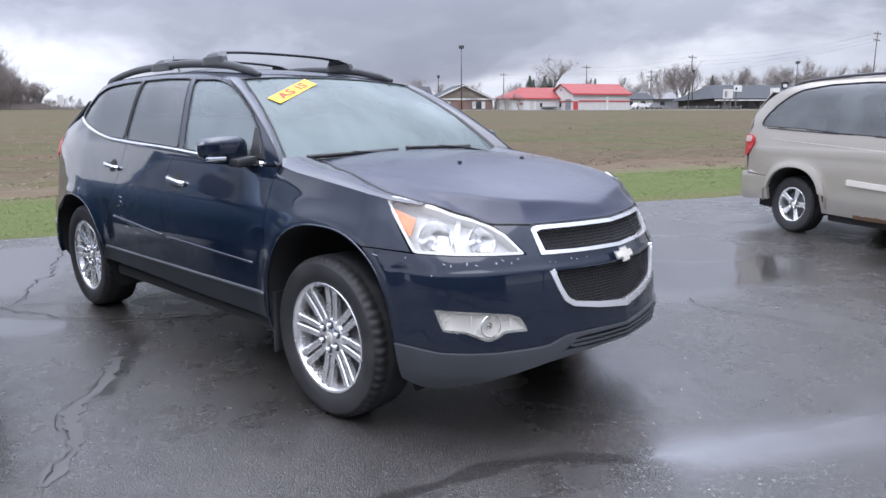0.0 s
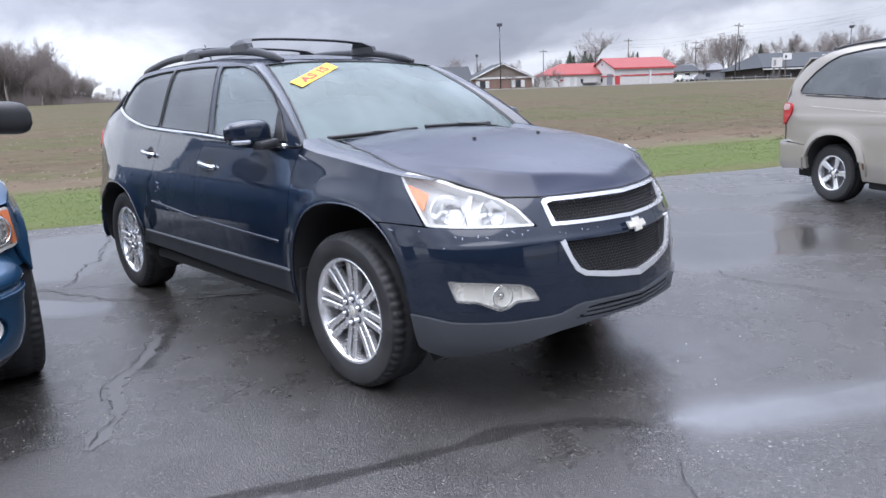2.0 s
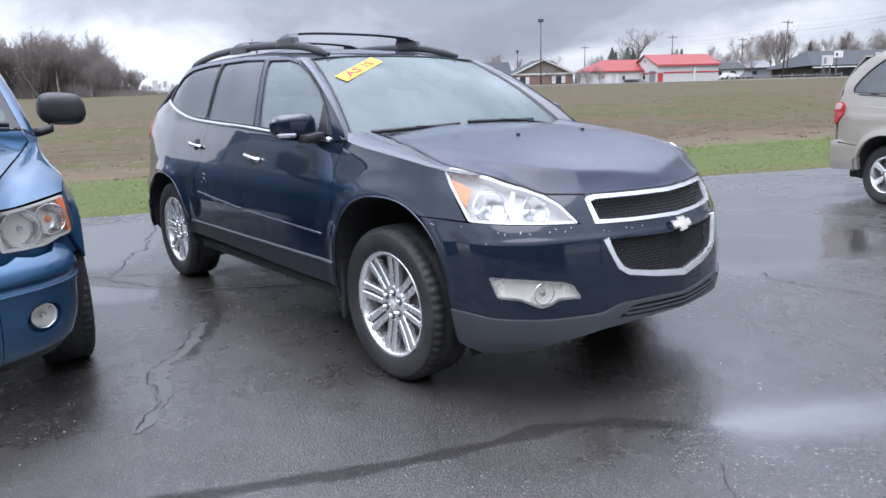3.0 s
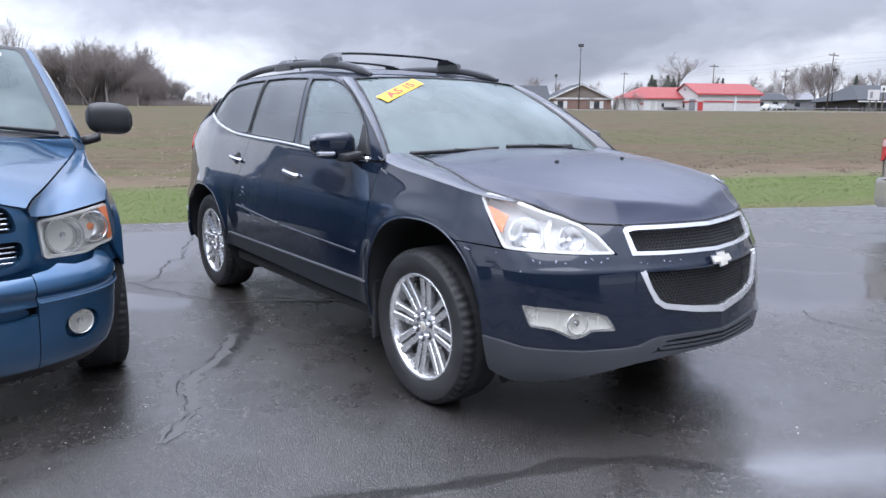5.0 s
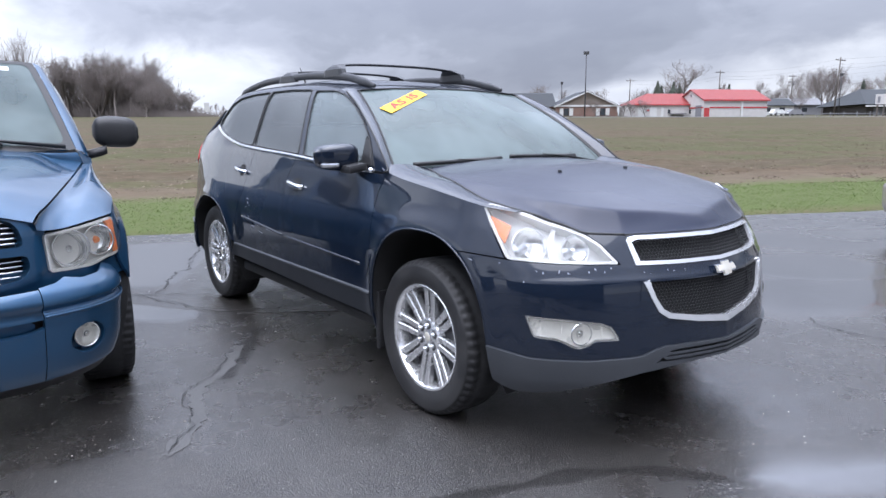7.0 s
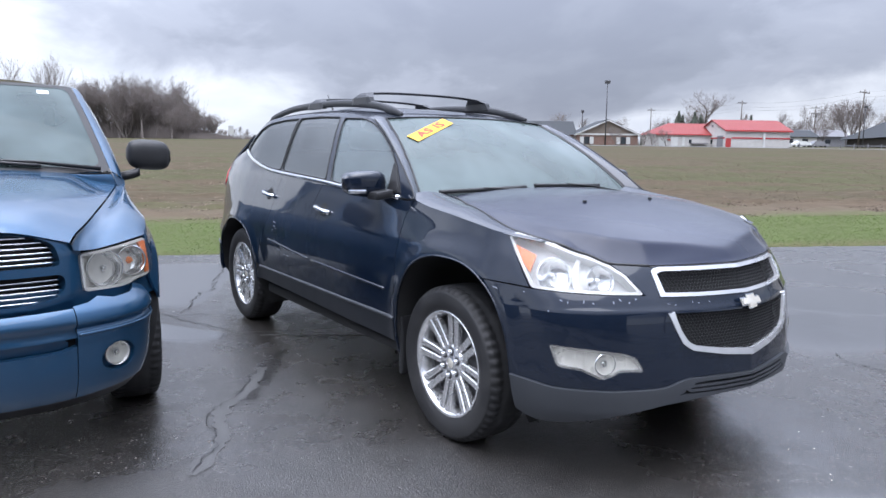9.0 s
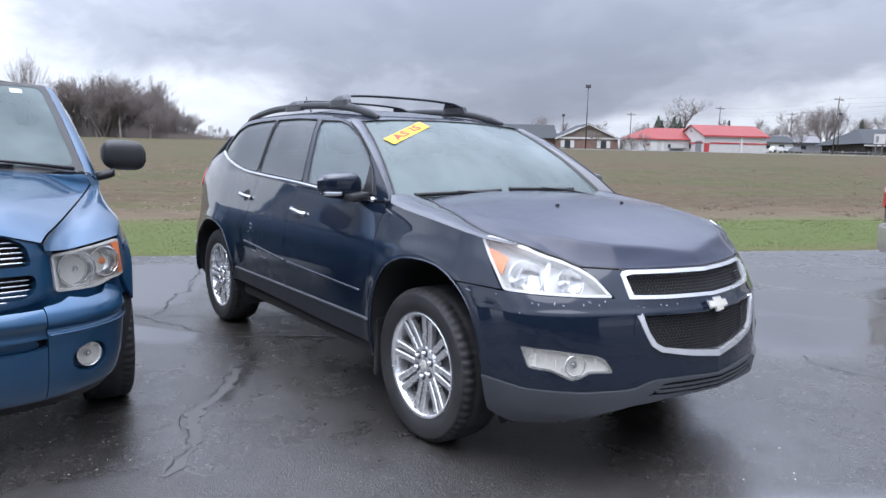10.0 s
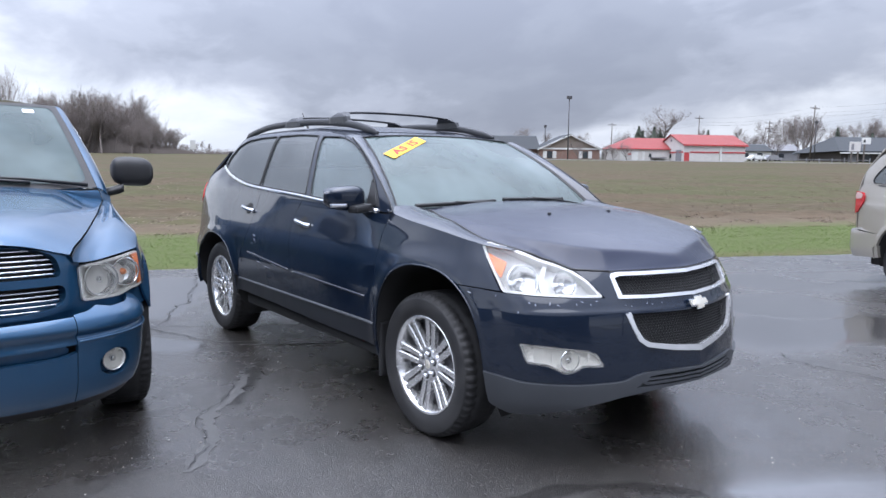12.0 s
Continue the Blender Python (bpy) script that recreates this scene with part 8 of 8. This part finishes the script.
for x, y, wd_, hh, mt in ((83.0, 186.0, 9.5, 2.6, WHITE), (94.0, 196.0, 12.0, 2.9, GREY_WALL), (74.5, 205.0, 10.0, 3.4, WHITE)):
    q = thing("far_house", "low pale house with a shallow roof", "house", "far houses", m=at_lot(x, y, 6.0))
    gable_block(q, 8.0, wd_, hh, hh + 1.7, mt, SHINGLE if mt is WHITE else GREY_WALL, 0.5)
    for i in range(2):
        plate(q, "window", PANE_DARK, 1.5 + i * 4.0, 3.0 + i * 4.0, 0.9, 2.0)


# white guard rail between the road and the far yard
gr_rail = thing("guard_rail", "low grey guard rail on short posts beside the road", "fence", m=at_lot(70.5, 149.5, 5.0))
for z in (0.55,):
    part("rail", box_mesh("rail", GREY_WALL, 0, 27, -0.06, 0.06, z, z + 0.16, 0.02), gr_rail)
for i in range(10):
    part("post", box_mesh("post", GREY_WALL, 3 * i - 0.08, 3 * i + 0.08, 0.07, 0.22, -0.4, 1.05, 0.02), gr_rail)


# boards on posts beside the far road
for x, w, z0, z1, posts, face, patch, label in ((92.6, 2.4, 2.6, 4.7, (-0.7, 0.7), CREAM, GREY_WALL, "pale sign board on two posts beside the road"),
                                                (95.0, 1.9, 4.2, 5.6, (-0.35,), WHITE, SHINGLE, "white sign board with a dark patch on one post")):
    sign = thing("road_sign", label, "sign", "road signs", m=at_lot(x, 150.0))
    part("board", box_mesh("board", face, -w / 2, w / 2, -0.12, 0.12, z0, z1, 0.03), sign)
    part("panel", box_mesh("panel", patch, -w * 0.36, -w * 0.12, -0.16, -0.122, z0 + 0.35, z1 - 0.45), sign)
    for u in posts:
        part("post", box_mesh("post", POLE_WOOD, u - 0.14, u + 0.14, -0.1, 0.1, -0.4, z0 + 0.02, 0.02), sign)


# poles
def light_pole(x, y, height, head=0.55):
    p = thing("street_lamp", "tall dark parking lot lamp post", "lamp post", "lamp posts", m=at_lot(x, y))
    part("post", tube_mesh("post", STEEL, [(0, 0, -0.5), (0, 0, height * 0.5), (0, 0, height)], [0.14, 0.12, 0.09], 8), p)
    part("lamp_head", box_mesh("lamp_head", STEEL, -head, head, -0.3, 0.3, height - 0.1, height + 0.55, 0.08), p)


light_pole(29.7, 150.0, 13.0)
light_pole(28.3, 172.0, 7.6, 0.3)


def utility_pole(x, y, height, lean=0.0, arms=1, box=False, turn=20):
    p = thing("utility_pole", "weathered wooden utility pole with a cross arm", "pole", "utility poles", m=at_lot(x, y, turn) @ Matrix.Rotation(radians(lean), 4, "Y"))
    part("post", tube_mesh("post", POLE_WOOD, [(0, 0, -0.8), (0, 0, height)], [0.19, 0.12], 8), p)
    for i in range(arms):
        z = height - 0.7 - 1.6 * i
        part("cross_arm", box_mesh("cross_arm", POLE_WOOD, -1.5, 1.5, -0.07, 0.07, z - 0.08, z + 0.08), p)
        for u in (-1.35, -0.6, 0.6, 1.35):
            part("insulator", tube_mesh("insulator", STEEL, [(u, 0, z + 0.08), (u, 0, z + 0.3)], 0.06, 6), p)
    if box:
        part("transformer", tube_mesh("transformer", GREY_WALL, [(0.38, 0, height - 3.4), (0.38, 0, height - 2.3)], 0.28, 10), p)
    return (x, y, float(land(x, y)) + height - 0.5)


tops = [utility_pole(91.0, 165.0, 13.4, 3.0), utility_pole(143.0, 165.0, 20.0, 1.0, 2), utility_pole(77.4, 200.0, 12.6), utility_pole(102.8, 210.0, 12.0, 0, 2, True), utility_pole(60.0, 230.0, 12.0)]
light_pole(96.0, 172.0, 9.5, 0.3)
light_pole(126.0, 172.0, 12.0, 0.5)


def wire(a, b, sag, k):
    t = np.linspace(0, 1, 14)
    P = np.outer(1 - t, a) + np.outer(t, b)
    P[:, 2] -= sag * 4 * t * (1 - t)
    thing("power_line", "thin dark overhead power line", "cable", "power lines", m=LOT, me=tube_mesh("power_line", STEEL, P, 0.012, 4))


for dz in (0.0, -1.2, -2.0):
    up3 = lambda q: (q[0], q[1], q[2] + dz)
    wire(up3(tops[0]), up3(tops[1]), 1.2, 0)
    wire(up3(tops[2]), up3(tops[0]), 1.0, 0)
    wire(up3(tops[3]), up3(tops[1]), 1.4, 0)
    wire(up3(tops[4]), up3(tops[2]), 1.0, 0)
# roadside signs
for x, y, z0, w_, h_, mt in ((118.5, 170.0, 3.6, 2.6, 1.9, WHITE), (122.0, 171.0, 5.2, 1.9, 1.9, BLACK), (-58.5, 172.0, 1.2, 1.3, 2.2, WHITE)):
    s = thing("roadside_sign", "plain roadside sign board on posts", "sign", "roadside signs", m=at_lot(x, y))
    part("board", box_mesh("board", mt, -w_ / 2, w_ / 2, -0.1, 0.1, z0, z0 + h_, 0.03), s)
    if mt is BLACK:
        part("face", box_mesh("face", WHITE, -0.6, 0.6, -0.14, -0.101, z0 + 0.5, z0 + 1.3), s)
    for u in (-0.4, 0.4):
        part("leg", tube_mesh("leg", STEEL, [(u * w_ * 0.8, 0, -0.3), (u * w_ * 0.8, 0, z0)], 0.07, 6), s)
# road and low parked cars far off
road = thing("far_road", "grey road running past the far buildings", "road", kind="structure", m=LOT,
             me=grid_mesh("far_road", GREY_WALL, np.array([[(x, y0 + 0.08 * x, float(land(x, y0 + 0.08 * x)) + 0.06) for x in np.linspace(20, 260, 30)] for y0 in (142.5, 137.0)])))
for x, y, c in ((80.5, 170.0, WHITE), (86.5, 174.0, GREY_WALL), (75.0, 178.0, RED_TRIM)):
    v = thing("parked_car", "small distant parked car beside the road", "car", "far parked cars", m=at_lot(x, y, 10))
    rings = [[(a, -0.85, z0), (a, 0.85, z0), (a, 0.75, z1), (a, -0.75, z1)] for a, z0, z1 in ((-2.2, 0.4, 0.8), (-2.0, 0.3, 0.95), (-1.2, 0.3, 1.45), (0.6, 0.3, 1.45), (1.2, 0.3, 0.95), (2.2, 0.35, 0.75))]
    part("body", loft_mesh("body", c, rings, smooth_faces=False), v)
    for u in (-1.35, 1.35):
        for sy in (-0.8, 0.8):
            part("wheel", lathe_mesh("wheel", TYRE, [(0.02, -0.1), (0.32, -0.1), (0.32, 0.1), (0.02, 0.1)], 14), v, "", Matrix.Translation((u, sy, 0.32)))


# ---- bare trees ----
def bare_tree_meshes(name, seed, height, spread=0.55, limbs=9, levels=4, trunk=0.20, start=0.25):
    r = np.random.default_rng(seed)
    wood, twigs = ([], []), ([], [])

    def strut(store, p0, p1, r0, r1, sides):
        d = p1 - p0
        d = d / max(np.linalg.norm(d), 1e-6)
        a = np.cross(d, (0.3, 0.9, 0.2))
        a /= max(np.linalg.norm(a), 1e-6)
        c = np.cross(d, a)
        V, F = store
        base = len(V)
        for p, rr in ((p0, r0), (p1, r1)):
            for k in range(sides):
                g = 2 * math.pi * k / sides
                V.append(p + rr * (math.cos(g) * a + math.sin(g) * c))
        for k in range(sides):
            m = (k + 1) % sides
            F.append((base + k, base + m, base + sides + m, base + sides + k))

    def branch(p, d, length, rad, level):
        seg = 3 if level < 3 else 2
        pts = [p]
        for i in range(seg):
            d = d + r.normal(0, 0.16, 3) + np.array((0, 0, 0.10 if level else 0.0))
            d /= np.linalg.norm(d)
            q = pts[-1] + d * length / seg
            if level >= 3:
                w = max(rad, 0.014) * (1.0 - 0.3 * i)
                sd = np.cross(d, r.normal(0, 1, 3))
                sd /= max(np.linalg.norm(sd), 1e-6)
                b_ = len(twigs[0])
                twigs[0].extend([pts[-1] - sd * w, pts[-1] + sd * w, q])
                twigs[1].append((b_, b_ + 1, b_ + 2))
                pts.append(q)
                continue
            strut(wood if level < 2 else twigs, pts[-1], q, rad * (1 - 0.75 * i / seg), rad * (1 - 0.75 * (i + 1) / seg), 6 if level < 1 else 4 if level < 2 else 3)
            pts.append(q)
        if level >= levels:
            return
        n = limbs if level == 0 else int(r.integers(5, 9))
        for i in range(n):
            t = start + (1 - start) * (i + r.random()) / n if level == 0 else 0.25 + 0.75 * (i + r.random()) / n
            k = min(int(t * seg), seg - 1)
            q = pts[k] + (pts[k + 1] - pts[k]) * (t * seg - k)
            az = r.uniform(0, 2 * math.pi)
            side = np.array((math.cos(az), math.sin(az), 0))
            nd = d * (1 - spread) + side * spread * (1.25 if level == 0 else 1.0) + np.array((0, 0, 0.25))
            nd /= np.linalg.norm(nd)
            branch(q, nd, length * (r.uniform(0.42, 0.62) if level == 0 else r.uniform(0.40, 0.66)) * (1.15 - 0.5 * t if level == 0 else 1.0), max(rad * 0.42 * (1.1 - 0.5 * t), 0.016), level + 1)
    branch(np.array((0, 0, -0.4)), np.array((0, 0, 1.0)), height * 0.74, trunk, 0)
    return mesh_from(name + "_trunk", wood[0], wood[1], BARK), mesh_from(name + "_crown", twigs[0], twigs[1], TWIG)


def tree(meshes, m, label, group):
    t = thing("bare_tree", label, "tree", group, m=m)
    part("trunk", meshes[0], t)
    part("crown", meshes[1], t)
    return t


KINDS = [bare_tree_meshes("oak", 3, 10.0, 0.62, 11, 4, 0.30, 0.2), bare_tree_meshes("ash", 8, 12.0, 0.42, 10, 4, 0.20, 0.3), bare_tree_meshes("maple", 15, 11.0, 0.5, 12, 4, 0.22, 0.25), bare_tree_meshes("birch", 21, 12.0, 0.34, 9, 4, 0.14, 0.35),
         bare_tree_meshes("poplar", 31, 12.0, 0.36, 8, 3, 0.17, 0.40), bare_tree_meshes("elm", 44, 12.0, 0.46, 9, 3, 0.20, 0.42)]
tree(KINDS[0], at_lot(60.2, 186.0, 0, size=1.5), "broad bare tree with a rounded crown", "bare trees")
rng = np.random.default_rng(77)
# wood on the left skyline: tall in the middle, falling to the right
for i in range(125):
    x = rng.uniform(-81.5, -59)
    y = 150 + rng.uniform(-3, 18)
    hgt = float(np.interp(x, [-81.5, -79, -75, -69, -66, -62, -59], [11.0, 12.0, 12.0, 12.6, 11.0, 7.4, 4.2])) * rng.uniform(0.74, 1.06)
    k = int(rng.integers(0, 6))
    tree(KINDS[k], at_lot(x, y, rng.uniform(0, 360), size=hgt / 11.5), "leafless grey-brown woodland tree", "woodland trees")
for x, y, hgt, k in ((-88.2, 146, 16.0, 5), (-90.6, 149, 15.0, 4), (-82.4, 148, 14.2, 0), (-80.2, 150, 13.0, 2), (-93, 150, 16, 4), (-96, 150, 17, 5), (-68.6, 146, 14.0, 2)):
    tree(KINDS[k], at_lot(x, y, x * 17, size=hgt / 11.5), "tall sparse bare tree at the wood's edge", "woodland trees")
for i in range(46):
    x = rng.uniform(84, 190)
    y = 196 + rng.uniform(-6, 30)
    tree(KINDS[int(rng.integers(0, 4))], at_lot(x, y, rng.uniform(0, 360), size=rng.uniform(0.55, 0.85) * (1.0 if x < 100 else 1.6)), "bare tree behind the far buildings", "roadside trees")
for i in range(22):
    x = rng.uniform(5, 110)
    y = 225 + rng.uniform(-8, 50)
    tree(KINDS[int(rng.integers(0, 4))], at_lot(x, y, rng.uniform(0, 360), size=rng.uniform(0.6, 1.0)), "bare tree behind the far buildings", "roadside trees")
for i in range(10):
    tree(KINDS[int(rng.integers(0, 4))], at_lot(rng.uniform(-78, -66), rng.uniform(208, 216), rng.uniform(0, 360), size=rng.uniform(0.25, 0.36)), "low bare scrub tree on the skyline", "scrub trees")
for x, y, s in ((42.8, 150.5, 0.42), (40.0, 151, 0.36), (33.0, 153.5, 0.46), (38.6, 153, 0.40)):
    tree(KINDS[0], at_lot(x, y, x * 40, size=s), "dense bare shrub beside a house", "shrubs")


def brush(name, n, box, hmin, hmax, seed, label):
    r = np.random.default_rng(seed)
    V, F = [], []
    for i in range(n):
        x, y = r.uniform(box[0], box[1]), r.uniform(box[2], box[3])
        hh = r.uniform(hmin, hmax) * float(np.interp((x - box[0]) / (box[1] - box[0]), [0, 0.45, 0.7, 0.88, 1.0], [1, 1, 0.7, 0.35, 0.15]))
        z = float(land(x, y)) - 0.1
        for k in range(3):
            dx, dy = r.normal(0, 0.10 * hh), r.normal(0, 0.10 * hh)
            w = r.uniform(0.012, 0.036)
            b_ = len(V)
            V += [(x - w, y, z), (x + w, y, z), (x + dx, y + dy, z + hh * r.uniform(0.6, 1))]
            F.append((b_, b_ + 1, b_ + 2))
    thing(name, label, "undergrowth", kind="stuff", m=LOT, me=mesh_from(name, V, F, TWIG, flat=True))


brush("woodland_undergrowth", 12000, (-85, -56, 148, 168), 1.4, 6.0, 3, "dense leafless undergrowth along the wood")
brush("hedgerow", 2500, (-80, -40, 206, 216), 0.8, 2.6, 4, "low bare hedgerow on the skyline")
brush("roadside_scrub", 4000, (70, 200, 198, 240), 1.0, 4.5, 6, "bare scrub behind the far buildings")
brush("far_scrub", 3000, (0, 100, 222, 250), 1.0, 4.0, 8, "bare scrub behind the far buildings")


def conifer(x, y, height, seed):
    r = np.random.default_rng(seed)
    t = thing("conifer", "dark green conifer behind the buildings", "tree", "conifers", m=at_lot(x, y))
    part("trunk", tube_mesh("trunk", BARK, [(0, 0, -0.3), (0, 0, height * 0.95)], [0.2, 0.03], 6), t)
    V, F = [], []
    for i in range(900):
        f = r.random() ** 0.8
        z = height * (0.1 + 0.9 * f)
        rad = (1 - f ** 1.5) * height * 0.34 * r.uniform(0.25, 1.25) * (0.8 + 0.3 * math.sin(9 * f + seed)) + 0.15
        a = r.uniform(0, 2 * math.pi)
        c, s = math.cos(a), math.sin(a)
        w = 0.25 + 0.5 * (1 - f)
        b_ = len(V)
        V += [(c * rad * 0.3 - s * w, s * rad * 0.3 + c * w, z + 0.25), (c * rad * 0.3 + s * w, s * rad * 0.3 - c * w, z + 0.25), (c * rad, s * rad, z - 0.25 * rad)]
        F.append((b_, b_ + 1, b_ + 2))
    part("crown", mesh_from("crown", V, F, NEEDLE, flat=True), t)


for x, y, hgt, sd in ((54.6, 182, 8.4, 1), (58.0, 180, 8.2, 2), (56.2, 184, 7.4, 3), (60.2, 182, 7.6, 7), (85.0, 212, 9.0, 4), (118.0, 200, 9.5, 5), (127, 198, 8.0, 6)):
    conifer(x, y, hgt, sd)

# unseen building and trees added behind the camera: close the place, darken reflections
sb = thing("sales_building", "plain dark unseen building added behind the car park for reflections", "building", m=LOT @ pose(-9.0, -13.0, 0, 0, 0, 8.0))
part("wall", box_mesh("wall", DARK_WALL, -16, 18, -9, 0, -0.1, 4.2), sb)
part("roof", box_mesh("roof", SHINGLE, -17, 19, -10, 1, 4.2, 4.6), sb)
for i in range(6):
    plate(sb, "window", PANE_DARK, -14 + i * 5.2, -11 + i * 5.2, 0.9, 2.6, y=0.06)
for x, y in ((16, -14), (23, -9), (28, 0), (-32, -16), (30, 9)):
    tree(KINDS[2], LOT @ pose(x, y, 0, 0, 0, x * 31), "unseen bare tree added behind the car park for reflections", "yard trees")
